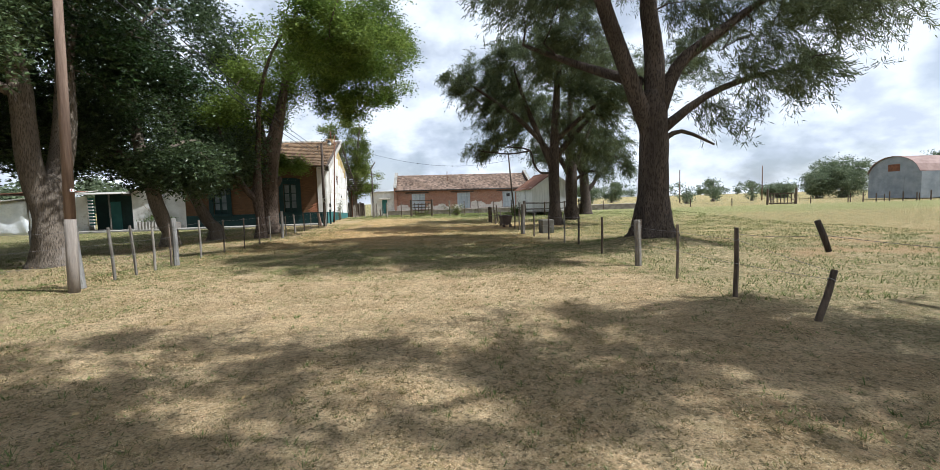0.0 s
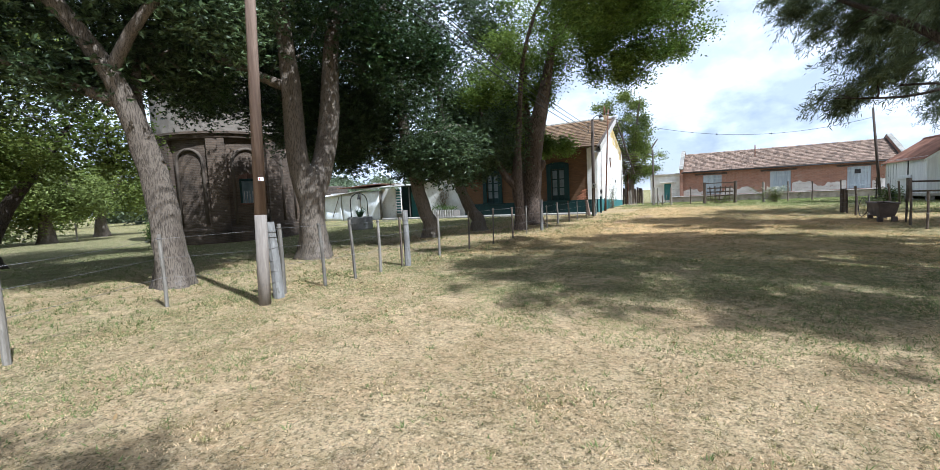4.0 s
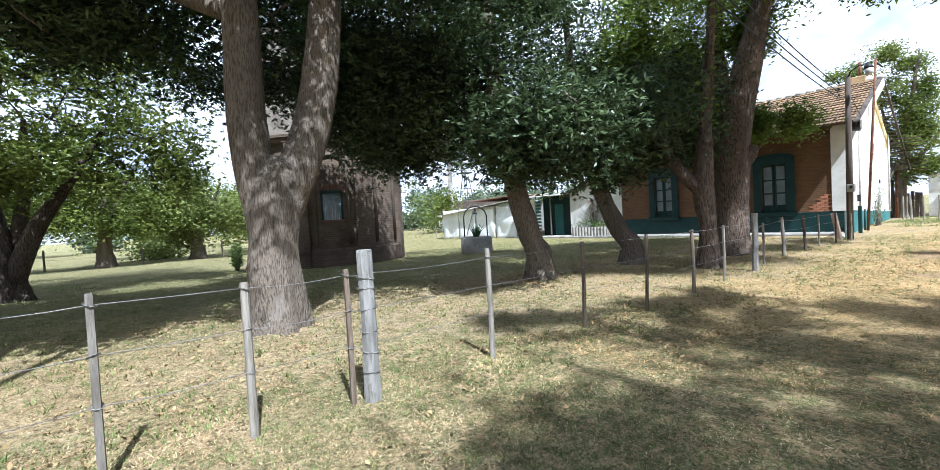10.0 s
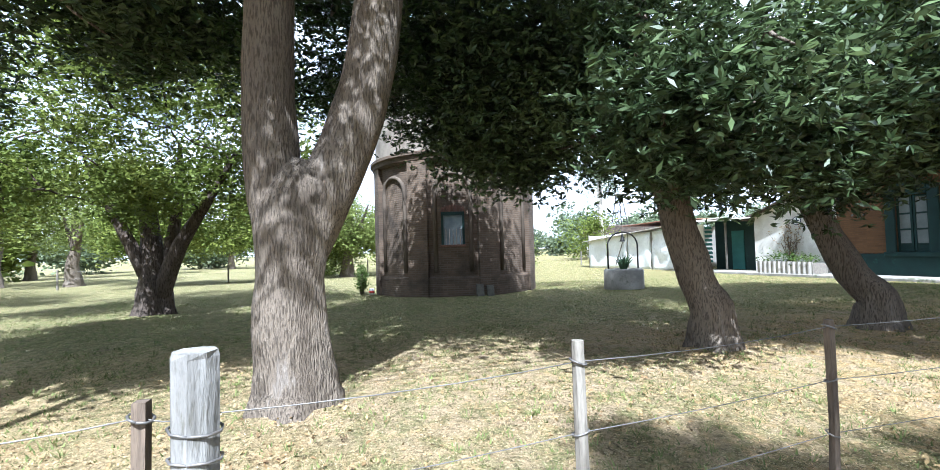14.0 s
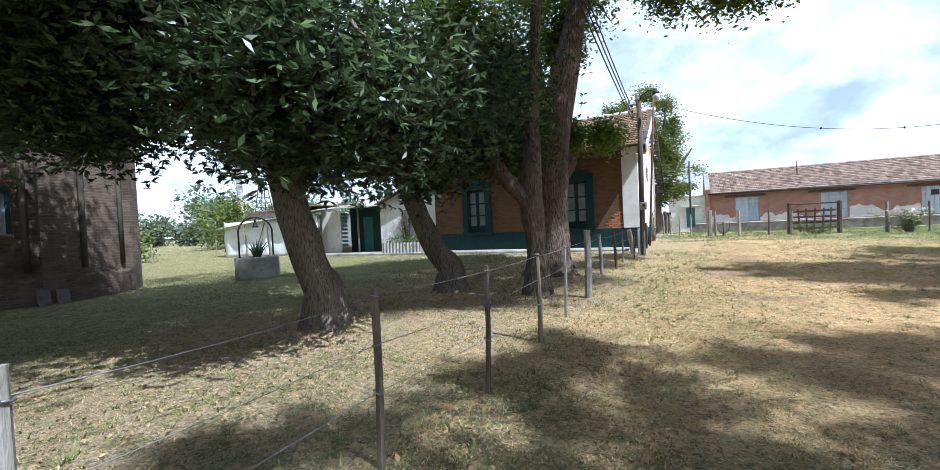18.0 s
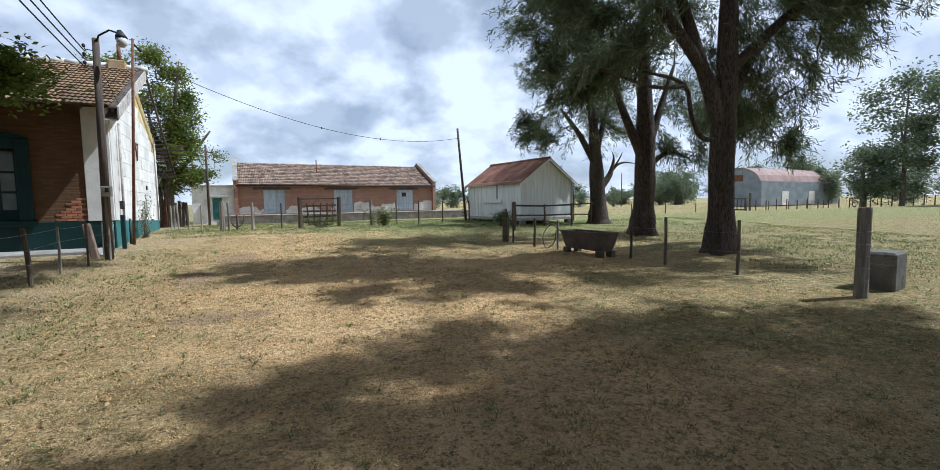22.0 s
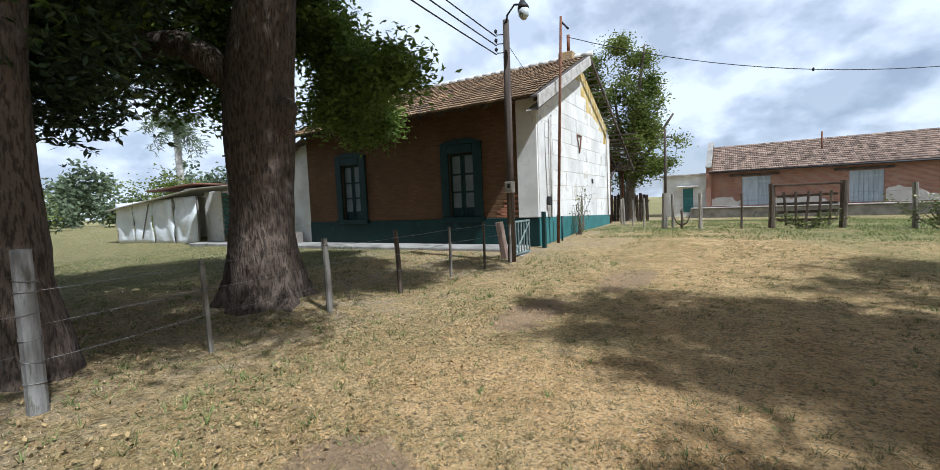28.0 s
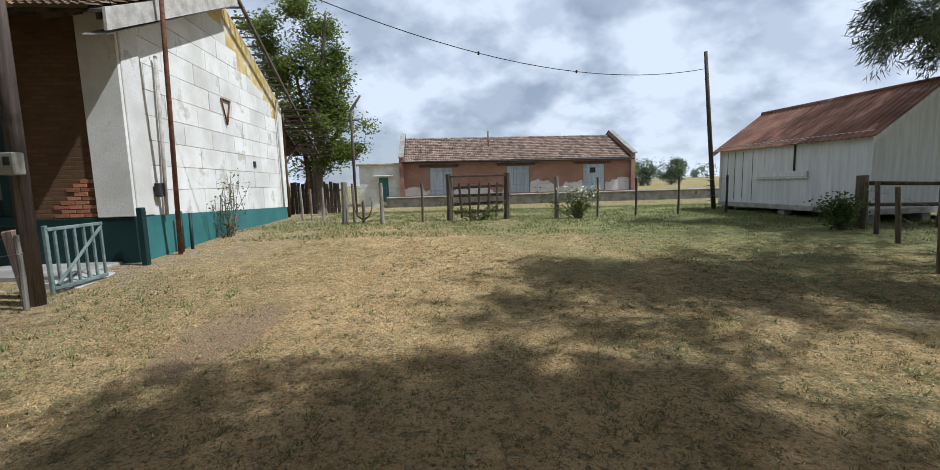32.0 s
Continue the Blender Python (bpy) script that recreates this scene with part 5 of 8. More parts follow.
def tree(name, x, y, label, trunk, limbs, lobes, leaf, size, narrow, per=14, spread=0.35, droop=0.0, bark="bark", sides=14, twigs=60, gap=0.42, seed=1, upward=0.5, roots=True, group="trees along the lane", near=True, thick=1.0, spray=False, gap_scale=0.55, sprig=1):
    """trunk and limbs: (dx, dy, z, radius) chains from the base; lobes of the crown in the same frame."""
    rs = np.random.RandomState(seed)
    z0 = ground_z(x, y)
    t = thing(name, pose(x, y, z0 - 0.06), label, "tree", group)
    chain = list(trunk)
    if roots:
        r = chain[0][3]
        chain = [(chain[0][0], chain[0][1], -0.15, r * 1.42), (chain[0][0], chain[0][1], 0.06, r * 1.30), (chain[0][0], chain[0][1], 0.25, r * 1.14), (chain[0][0], chain[0][1], 0.6, r * 1.02)] + [c for c in chain if c[2] > 0.8]
    pts, rad = smooth_chain(chain, 3)
    v, f = tube_data(pts, rad, sides, 0.06, seed)
    phase = rs.uniform(0, 6)
    shaped = []
    for i, p in enumerate(v):
        p = Vector(p)
        c = pts[min(i // sides, len(pts) - 1)]
        off = p - c
        ang = math.atan2(off.y, off.x)
        fade = max(0.0, 1 - max(p.z, 0) / 0.9) if roots else 0.0
        ribs = 1 + 0.05 * math.sin(5 * ang + phase + p.z * 0.8) + fade * (0.14 * math.sin(5 * ang + phase) + 0.10 * math.sin(3 * ang + 2 * phase))
        shaped.append(c + off * ribs + Vector((noise.noise(p * 1.7), noise.noise(p * 1.7 + Vector((9, 0, 0))), 0)) * 0.05)
    raw("trunk", shaped, f, M[bark], t, smooth=True)
    spine = list(pts)
    for i, limb in enumerate(limbs):
        lp, lr = smooth_chain(limb, 3)
        tube("limb", lp, lr, M[bark], t, 9, 0.08, seed + i)
        spine += lp
    clumps = crown_points([(*l[:6], int(l[6] * thick)) for l in lobes], rs, gap, gap_scale, seed=seed * 3.7)
    sp = np.array([tuple(p) for p in spine])
    verts, faces = [], []
    pick = clumps[rs.permutation(len(clumps))[:twigs]]
    nodes = sp.copy()
    for q in sorted(pick, key=lambda q: np.min(np.linalg.norm(sp - q, axis=1))):
        dist = np.linalg.norm(nodes - q, axis=1)
        o = nodes[np.argmin(dist)]
        L = dist.min()
        if L < 0.3:
            continue
        mid = (o + q) / 2 + rs.normal(0, 0.10, 3) * L + np.array([0, 0, 0.08 * L])
        r0 = min(0.02 + 0.014 * L, 0.09)
        tv, tf = tube_data([o, o * 0.6 + mid * 0.4 + rs.normal(0, 0.03, 3) * L, mid, mid * 0.45 + q * 0.55 + rs.normal(0, 0.04, 3) * L, q], [r0, r0 * 0.85, r0 * 0.65, r0 * 0.45, 0.008], 5)
        if near:
            raw("branch", tv, tf, M[bark], t, smooth=True)
        else:
            k = len(verts)
            verts += tv
            faces += [tuple(k + i for i in ff) for ff in tf]
        nodes = np.vstack([nodes, mid, q])
    if verts:
        tagged(raw("branches", verts, faces, M[bark], t, smooth=True), kind="stuff")
    quads_mesh("crown", spray_quads(clumps, size, narrow, rs, per) if spray else leaf_quads(clumps, size, narrow, rs, droop, upward, spread, per, 0.35, sprig), M[leaf], t)
    return t


def smooth_chain(chain, n):
    pts = [Vector(c[:3]) for c in chain]
    out, rad = [], []
    for i in range(len(pts) - 1):
        p0, p1, p2, p3 = pts[max(i - 1, 0)], pts[i], pts[i + 1], pts[min(i + 2, len(pts) - 1)]
        for k in range(n):
            s = k / n
            out.append(0.5 * (2 * p1 + (p2 - p0) * s + (2 * p0 - 5 * p1 + 4 * p2 - p3) * s * s + (3 * p1 - p0 - 3 * p2 + p3) * s ** 3))
            rad.append(chain[i][3] * (1 - s) + chain[i + 1][3] * s)
    out.append(pts[-1])
    rad.append(chain[-1][3])
    return out, rad


DARK = dict(leaf="leaf_dark", size=0.12, narrow=0.32, per=42, spread=0.32, gap=0.42, thick=1.95, sprig=6)
LOCUST = dict(leaf="leaf_locust", size=0.135, narrow=0.42, per=28, spread=0.25, gap=0.66, gap_scale=0.95, thick=1.6)
NEEDLE = dict(leaf="leaf_needle", size=0.19, narrow=0.12, per=46, gap=0.74, gap_scale=1.6, thick=1.6, bark="bark_dark", spray=True)

# row inside the garden fence
tree("evergreen_tree", -11.0, 8.12, "grey-barked evergreen tree with a leaning trunk", [(0, 0, 0, 0.30), (-0.02, -0.03, 1.2, 0.27), (-0.05, -0.15, 2.4, 0.25), (-0.08, -0.42, 3.5, 0.20), (-0.14, -0.8, 4.5, 0.16), (-0.3, -1.7, 6.0, 0.11), (-0.4, -1.9, 8.0, 0.05)],
     [[(-0.05, -0.18, 2.5, 0.15), (-0.9, 0.0, 3.9, 0.11), (-2.0, 0.5, 5.2, 0.06)], [(-0.1, -0.45, 3.6, 0.14), (-1.2, -1.6, 4.3, 0.07), (-2.6, -2.4, 4.8, 0.03)], [(-0.12, -0.65, 4.1, 0.12), (0.6, -0.2, 5.2, 0.09), (1.0, 0.8, 6.2, 0.05)]],
     [(-1.2, -0.9, 6.9, 3.4, 3.2, 2.3, 720), (-2.9, -1.8, 4.9, 1.9, 1.9, 1.3, 230), (-1.8, -4.0, 5.0, 2.2, 1.8, 1.2, 220), (-4.6, -3.4, 4.6, 1.6, 1.6, 0.8, 80), (0.5, 0.8, 5.6, 1.5, 1.6, 1.2, 170), (-2.2, 1.0, 5.4, 1.8, 1.8, 1.2, 180), (-0.4, -0.9, 4.2, 0.7, 0.8, 0.6, 60)], seed=11, **{**DARK, "leaf": "leaf_gloss", "gap": 0.6, "gap_scale": 0.9})
tree("evergreen_tree", -11.4, 11.7, "large evergreen tree with a forked grey trunk", [(0, 0, 0, 0.36), (0.0, 0, 1.3, 0.325), (-0.05, 0.03, 2.0, 0.38), (-0.05, 0.10, 2.3, 0.32), (-0.05, 0.14, 2.5, 0.14)],
     [[(-0.02, -0.02, 1.2, 0.22), (-0.1, -0.14, 2.1, 0.29), (-0.16, -0.22, 3.1, 0.27), (-0.2, -0.2, 4.6, 0.25), (-0.4, -0.25, 7.0, 0.16), (-0.5, -0.7, 9.0, 0.07)], [(0.0, 0.02, 1.3, 0.22), (-0.05, 0.3, 2.1, 0.30), (-0.12, 0.68, 3.0, 0.29), (-0.12, 0.92, 4.2, 0.27), (-0.1, 1.2, 6.4, 0.19), (0.2, 1.8, 8.8, 0.08)],
      [(-0.3, -0.4, 4.6, 0.14), (-1.8, -1.2, 5.4, 0.09), (-3.0, -1.6, 5.9, 0.04)]],
     [(-0.6, 0.6, 8.8, 4.3, 4.6, 3.6, 900), (-2.2, 0.8, 12.0, 3.4, 3.8, 1.8, 70), (-3.6, 1.8, 8.0, 2.0, 2.2, 1.6, 300), (-6.0, 1.6, 7.2, 1.7, 2.0, 1.3, 130), (-5.0, 0.0, 4.9, 1.3, 1.5, 0.9, 120), (-3.2, -0.3, 6.0, 1.2, 1.2, 0.9, 90), (-2.4, -0.6, 6.6, 1.2, 1.2, 0.8, 90), (-5.6, 3.4, 6.6, 1.8, 2.0, 1.4, 240), (-3.2, 2.6, 5.2, 2.2, 2.2, 1.5, 300), (1.2, 2.2, 5.8, 1.7, 1.9, 1.4, 200), (-2.6, -2.2, 5.4, 1.8, 1.8, 1.3, 180), (3.0, -0.4, 7.5, 1.6, 1.3, 1.1, 120)], seed=12, **{**DARK, "gap": 0.42, "gap_scale": 0.7})
tree("evergreen_tree", -12.1, 17.35, "leaning evergreen tree with low glossy foliage", [(0, 0, 0, 0.30), (-0.12, -0.12, 1.0, 0.26), (-0.30, -0.34, 2.2, 0.24), (-0.5, -0.6, 4.0, 0.20), (-0.6, -0.7, 6.5, 0.12), (-0.5, -0.7, 8.4, 0.05)],
     [[(-0.3, -0.35, 2.3, 0.12), (0.8, -0.6, 3.2, 0.09), (1.8, -1.1, 3.1, 0.04)], [(-0.4, -0.5, 3.0, 0.12), (-1.8, -0.4, 4.0, 0.08), (-3.2, 0.2, 4.3, 0.04)], [(-0.45, -0.5, 3.3, 0.11), (0.2, 1.2, 4.3, 0.08), (0.7, 2.4, 4.2, 0.04)]],
     [(-1.5, -0.4, 6.6, 2.9, 3.4, 3.2, 780), (-1.6, -0.4, 10.8, 3.0, 3.0, 1.6, 60), (-2.6, -2.2, 3.4, 1.5, 1.3, 0.8, 140), (-1.4, 0.6, 3.4, 1.3, 1.2, 0.7, 100), (0.3, -0.6, 3.0, 1.3, 1.2, 0.7, 150), (-0.9, 0.9, 3.0, 1.1, 1.1, 0.7, 110), (1.0, 0.8, 2.9, 1.0, 1.0, 0.6, 90), (1.5, -1.0, 3.1, 1.3, 1.5, 0.95, 230), (-3.0, -0.2, 4.0, 1.9, 2.0, 1.2, 280), (-3.4, -2.4, 4.4, 2.0, 2.0, 1.4, 280), (0.9, 1.6, 3.7, 1.4, 1.4, 1.1, 180), (-1.5, -2.6, 4.2, 1.5, 1.3, 1.2, 160)], seed=13, **{**DARK, "leaf": "leaf_gloss", "gap": 0.5, "gap_scale": 0.75})
tree("evergreen_tree", -12.6, 21.3, "leaning evergreen tree with a dark dense crown", [(0, 0, 0, 0.30), (-0.25, -0.2, 1.0, 0.25), (-0.62, -0.5, 2.2, 0.22), (-1.0, -0.8, 4.0, 0.18), (-1.2, -0.9, 6.5, 0.10), (-1.2, -0.9, 8.2, 0.05)],
     [[(-0.6, -0.5, 2.3, 0.12), (0.6, -0.8, 3.3, 0.08), (1.5, -1.1, 3.5, 0.04)], [(-0.8, -0.6, 3.0, 0.1), (-1.9, 0.8, 4.0, 0.07), (-2.8, 1.4, 4.4, 0.04)]],
     [(-1.7, -0.6, 6.8, 2.9, 2.9, 3.2, 430), (-2.0, -0.6, 10.6, 3.0, 3.0, 1.8, 150), (0.4, 0.0, 9.6, 1.4, 1.4, 1.9, 230), (0.9, -0.9, 3.5, 1.5, 1.5, 1.0, 220), (0.2, -1.0, 2.9, 1.3, 1.3, 0.7, 150), (1.3, 0.3, 3.2, 1.0, 1.0, 0.7, 100), (0.6, 0.3, 4.6, 1.6, 1.6, 1.1, 220), (-2.6, 1.2, 4.3, 1.6, 1.6, 1.2, 150)], seed=14, **{**DARK, "leaf": "leaf_gloss", "gap": 0.52, "gap_scale": 0.75})
tree("locust_tree", -10.4, 21.3, "slim twin-limbed tree with furrowed bark", [(0, 0, 0, 0.25), (0.0, 0, 1.0, 0.21), (-0.05, -0.05, 2.0, 0.23), (0.0, 0.05, 3.4, 0.17), (0.05, 0.2, 4.6, 0.13), (0.15, 0.4, 7.0, 0.05)],
     [[(0.05, 0.2, 4.6, 0.11), (0.4, 0.1, 7.2, 0.09), (1.6, -0.2, 9.4, 0.06), (3.6, -0.5, 10.4, 0.03)], [(-0.05, -0.1, 1.9, 0.16), (-0.5, -0.45, 2.6, 0.14), (-0.9, -0.6, 3.8, 0.10), (-1.3, -0.8, 5.4, 0.05)]],
     [(-0.6, -0.4, 6.6, 2.0, 2.0, 1.6, 150), (-0.8, 0.2, 4.1, 0.9, 0.9, 0.9, 70), (5.4, -0.6, 8.8, 2.3, 2.4, 1.4, 330), (3.2, -0.3, 8.8, 2.4, 2.4, 1.4, 360), (4.4, -2.6, 9.2, 2.2, 1.8, 1.2, 260)], seed=15, bark="bark_brown", **LOCUST)
tree("locust_tree", -11.25, 24.05, "broad old tree with light feathery foliage", [(0, 0, 0, 0.52), (0.05, 0.0, 1.5, 0.46), (0.10, 0.05, 3.0, 0.50), (0.36, 0.15, 4.6, 0.40), (0.9, 0.35, 7.0, 0.24), (1.4, 0.6, 9.4, 0.12)],
     [[(0.2, 0.0, 2.45, 0.22), (0.48, 0.14, 2.75, 0.20), (0.62, 0.2, 3.0, 0.16), (0.66, 0.22, 3.08, 0.03)], [(0.0, 0.1, 2.9, 0.28), (-0.3, 0.7, 4.2, 0.24), (-0.7, 1.1, 6.4, 0.16), (-0.6, 1.2, 8.6, 0.07)], [(0.1, -0.1, 3.2, 0.25), (-0.8, -0.6, 4.0, 0.2), (-2.2, -0.9, 4.2, 0.15), (-3.2, -1.1, 5.0, 0.09), (-4.4, -1.2, 5.6, 0.05)],
      [(0.7, 0.28, 6.2, 0.17), (1.3, 0.5, 8.4, 0.13), (2.8, 0.9, 9.8, 0.09), (5.0, 1.0, 9.0, 0.05), (5.6, 1.2, 7.4, 0.02)]],
     [(0.8, 0.4, 9.0, 3.6, 3.4, 2.2, 520), (4.0, 1.2, 7.8, 2.2, 2.2, 1.6, 260), (3.0, 1.8, 9.6, 2.5, 2.0, 1.3, 260), (6.0, 0.9, 9.8, 2.5, 2.3, 2.0, 360), (4.4, 0.8, 12.0, 3.0, 2.6, 1.8, 300), (-3.4, -0.6, 5.4, 2.2, 2.2, 1.2, 420), (-2.6, 0.8, 6.2, 2.4, 2.2, 1.4, 430), (1.0, 1.9, 3.9, 0.5, 0.7, 0.4, 45), (-2.0, 2.4, 5.4, 1.2, 1.2, 1.0, 200), (-0.2, 1.5, 6.4, 1.0, 1.1, 0.9, 110), (-2.0, 3.0, 4.7, 0.9, 1.1, 0.9, 200), (-2.5, 3.9, 3.9, 1.0, 1.0, 0.8, 220), (-2.3, 3.7, 4.9, 1.0, 0.9, 0.8, 140), (-1.2, 2.8, 3.5, 0.9, 0.8, 0.5, 110), (-3.2, 0.9, 4.3, 1.4, 1.4, 1.0, 190), (-0.7, 2.2, 3.9, 0.8, 0.9, 0.6, 100), (4.8, 0.9, 6.8, 0.9, 0.9, 1.0, 60), (5.9, 1.5, 7.3, 0.9, 0.9, 0.9, 55), (3.6, 0.8, 7.4, 0.9, 0.9, 0.8, 45), (6.6, 3.4, 8.3, 1.2, 1.2, 0.8, 60)], seed=16, bark="bark_brown", twigs=120, **LOCUST)

# garden background trees
tree("evergreen_tree", -21.2, 6.6, "multi-stemmed tree with sunlit foliage on the lawn", [(0, 0, 0, 0.45), (0.0, 0.0, 0.9, 0.40), (-0.1, -0.1, 1.6, 0.30), (-0.3, -0.3, 3.2, 0.2)],
     [[(0.1, 0.2, 0.6, 0.26), (0.4, 0.8, 2.0, 0.2), (0.7, 1.7, 3.4, 0.12), (0.9, 2.4, 4.6, 0.05)], [(0.0, -0.2, 1.2, 0.22), (0.1, -0.9, 2.8, 0.14), (0.0, -1.7, 4.4, 0.06)], [(-0.2, 0.2, 1.4, 0.2), (-0.3, 0.5, 3.2, 0.14), (-0.2, 0.6, 5.0, 0.06)]],
     [(0.0, 0.0, 6.0, 4.4, 4.6, 3.2, 1300), (0.6, -3.2, 3.7, 2.0, 2.2, 1.5, 340), (0.4, 3.0, 4.0, 1.9, 1.9, 1.6, 320), (1.6, 0.4, 3.6, 1.6, 1.8, 1.1, 220)], bark="bark_dark", leaf="leaf_mid", size=0.13, narrow=0.4, per=30, spread=0.32, gap=0.46, gap_scale=0.8, thick=1.35, sprig=5, twigs=110, seed=17)
for i, (x, y, h, r) in enumerate([(-39.6, -5.2, 10.0, 4.4), (-41.5, -10.5, 10.5, 4.6), (-54.0, -16.0, 8.0, 4.5), (-58.0, -9.0, 8.5, 4.5), (-38.0, -16.0, 8.0, 4.6), (-26.0, -3.5, 7.5, 4.0), (-23.0, -12.5, 8.5, 4.6), (-70.0, -4.0, 7.5, 4.4), (-16.0, -4.0, 8.0, 4.2), (-36.5, 7.0, 6.6, 3.2), (-38.0, 11.5, 6.2, 3.0), (-35.0, 1.5, 7.0, 3.4), (-46.0, 23.5, 6.2, 3.0), (-43.0, 15.5, 6.4, 3.0), (-30.0, -9.0, 8.0, 4.0)]):
    tree("garden_tree", x, y, "leafy shade tree at the garden's edge", [(0, 0, 0, 0.42), (0.1, 0, 1.4, 0.34), (0.0, 0.2, 2.8, 0.28), (0.1, 0.1, 4.6, 0.14)],
         [[(0.05, 0.1, 2.2, 0.2), (0.9, 0.9, 3.6, 0.12), (1.6, 1.4, 4.8, 0.05)], [(0.0, 0.1, 2.4, 0.2), (-0.9, -0.8, 3.8, 0.12), (-1.5, -1.4, 5.0, 0.05)]],
         [(0, 0, h * 0.58, r, r, h * 0.30, 300), (r * 0.5, -r * 0.5, h * 0.42, r * 0.5, r * 0.5, h * 0.18, 70), (r * 0.3, r * 0.6, h * 0.45, r * 0.5, r * 0.5, h * 0.18, 70)], leaf="leaf_mid" if i % 2 else "leaf_bright", size=0.20, narrow=0.45, per=24, spread=0.45, gap=0.58, gap_scale=0.7, seed=30 + i, twigs=25, sides=9, group="garden trees", near=False, thick=1.6)
# trees beyond the tracks and behind the house
tree("platform_tree", -12.4, 45.8, "tall ragged green tree behind the platform canopy", [(0, 0, 0, 0.28), (0.0, 0, 2.0, 0.24), (0.3, 0.0, 4.5, 0.18), (0.6, 0.0, 7.5, 0.10), (0.9, 0.0, 9.6, 0.04)],
     [[(0.1, 0, 2.5, 0.15), (1.0, 0.3, 4.0, 0.10), (2.2, 0.4, 5.8, 0.05)], [(0.2, 0, 3.5, 0.14), (-0.6, 0.3, 5.5, 0.09), (-1.0, 0.4, 7.6, 0.04)], [(-0.4, 0.3, 0.0, 0.2), (-0.6, 0.4, 2.4, 0.14), (-0.9, 0.4, 4.0, 0.06)]],
     [(-1.6, 0.3, 8.6, 1.1, 1.0, 0.9, 110), (-2.6, 0.2, 9.4, 0.9, 0.9, 0.5, 60), (-0.6, 0, 9.6, 1.0, 1.0, 0.8, 100), (0.6, 0.2, 9.3, 0.9, 0.9, 0.8, 90), (-1.4, 0, 7.0, 1.4, 1.1, 1.1, 180), (0.3, 0.4, 7.6, 1.3, 1.1, 1.0, 170), (1.2, 0.2, 7.4, 0.7, 0.7, 0.6, 70), (-0.8, 0.3, 5.6, 1.7, 1.2, 1.1, 240), (0.8, 0.3, 6.0, 1.2, 1.1, 1.0, 180), (1.6, 0.2, 6.3, 0.6, 0.6, 0.5, 50), (-1.0, 0.2, 4.1, 1.7, 1.2, 1.0, 220), (0.6, 0.2, 4.4, 1.5, 1.2, 1.1, 230), (2.6, 0.4, 4.2, 0.35, 0.35, 0.3, 14), (0.6, 0.1, 2.9, 1.3, 1.1, 0.9, 180), (-0.6, 0.2, 2.7, 1.5, 1.2, 0.8, 160), (1.7, 0.2, 3.4, 0.6, 0.6, 0.5, 45)], leaf="leaf_mid", size=0.16, narrow=0.45, per=18, spread=0.24, gap=0.58, gap_scale=1.0, seed=50, twigs=80)

# feathery trees along the right-hand fence
tree("feathery_tree", 5.2, 13.0, "massive dark-barked tree with wide feathery crown", [(0, 0, 0, 0.50), (0.0, 0, 1.2, 0.42), (0.0, 0, 2.6, 0.39), (-0.05, 0, 3.5, 0.38), (0.0, 0.05, 4.1, 0.28)],
     [[(-0.05, 0, 2.8, 0.26), (-0.85, -0.3, 4.6, 0.23), (-1.7, -0.8, 6.4, 0.2), (-2.3, -1.2, 8.4, 0.1), (-2.6, -1.5, 10.0, 0.05)], [(0.0, 0, 3.4, 0.32), (0.05, 0.1, 5.0, 0.27), (-0.1, 0.2, 7.2, 0.22), (0.2, 0.3, 10.5, 0.08)],
      [(0.05, 0, 3.2, 0.24), (0.7, 0.1, 4.8, 0.19), (1.7, 0.1, 5.6, 0.16), (3.2, 0.2, 6.6, 0.08), (4.6, 0.2, 7.0, 0.04)], [(0.2, 0, 3.0, 0.16), (1.4, -0.2, 3.9, 0.10), (2.8, -0.3, 4.4, 0.07), (4.4, -0.4, 4.6, 0.03)],
      [(0.2, 0, 2.7, 0.10), (0.9, 0.2, 3.0, 0.06), (1.9, 0.3, 2.6, 0.03)], [(-0.3, 0.2, 4.4, 0.18), (-1.8, 1.6, 5.4, 0.12), (-3.4, 2.6, 6.4, 0.05)], [(-1.7, -0.8, 6.4, 0.12), (-3.2, -1.0, 7.4, 0.07), (-4.6, -1.2, 7.8, 0.03)]],
     [(-0.3, 1.1, 11.2, 4.9, 5.2, 2.0, 680), (1.8, -3.8, 8.6, 2.6, 1.8, 1.2, 230), (-2.9, 4.4, 9.6, 1.6, 1.4, 1.0, 140), (-3.6, -0.8, 10.4, 2.2, 2.8, 1.5, 190), (-5.7, 2.5, 10.4, 1.2, 1.6, 0.9, 190), (-4.6, 1.8, 10.0, 1.6, 1.6, 0.9, 120), (-6.4, 0.6, 10.2, 1.2, 1.3, 0.8, 100), (-0.9, 4.2, 9.8, 2.2, 2.0, 1.5, 320), (0.6, 3.6, 9.8, 3.4, 2.6, 1.4, 540), (2.6, 2.8, 9.4, 2.6, 2.4, 1.2, 340), (-1.0, 1.2, 9.0, 2.6, 3.0, 0.9, 180), (-1.5, -3.2, 9.6, 3.2, 1.8, 1.5, 290), (-3.4, 0.6, 7.4, 2.0, 2.6, 1.1, 150), (3.6, 0.0, 6.8, 3.4, 2.8, 1.5, 430), (5.4, 0.2, 6.2, 2.6, 2.4, 1.2, 170), (3.6, -0.2, 4.5, 2.2, 1.8, 0.7, 90), (2.6, 0.2, 3.5, 1.6, 1.2, 0.5, 45), (-1.6, 3.2, 6.2, 1.8, 1.8, 1.0, 90), (1.6, -1.6, 8.8, 3.0, 2.6, 1.4, 330)], seed=21, twigs=240, sides=18, **NEEDLE)
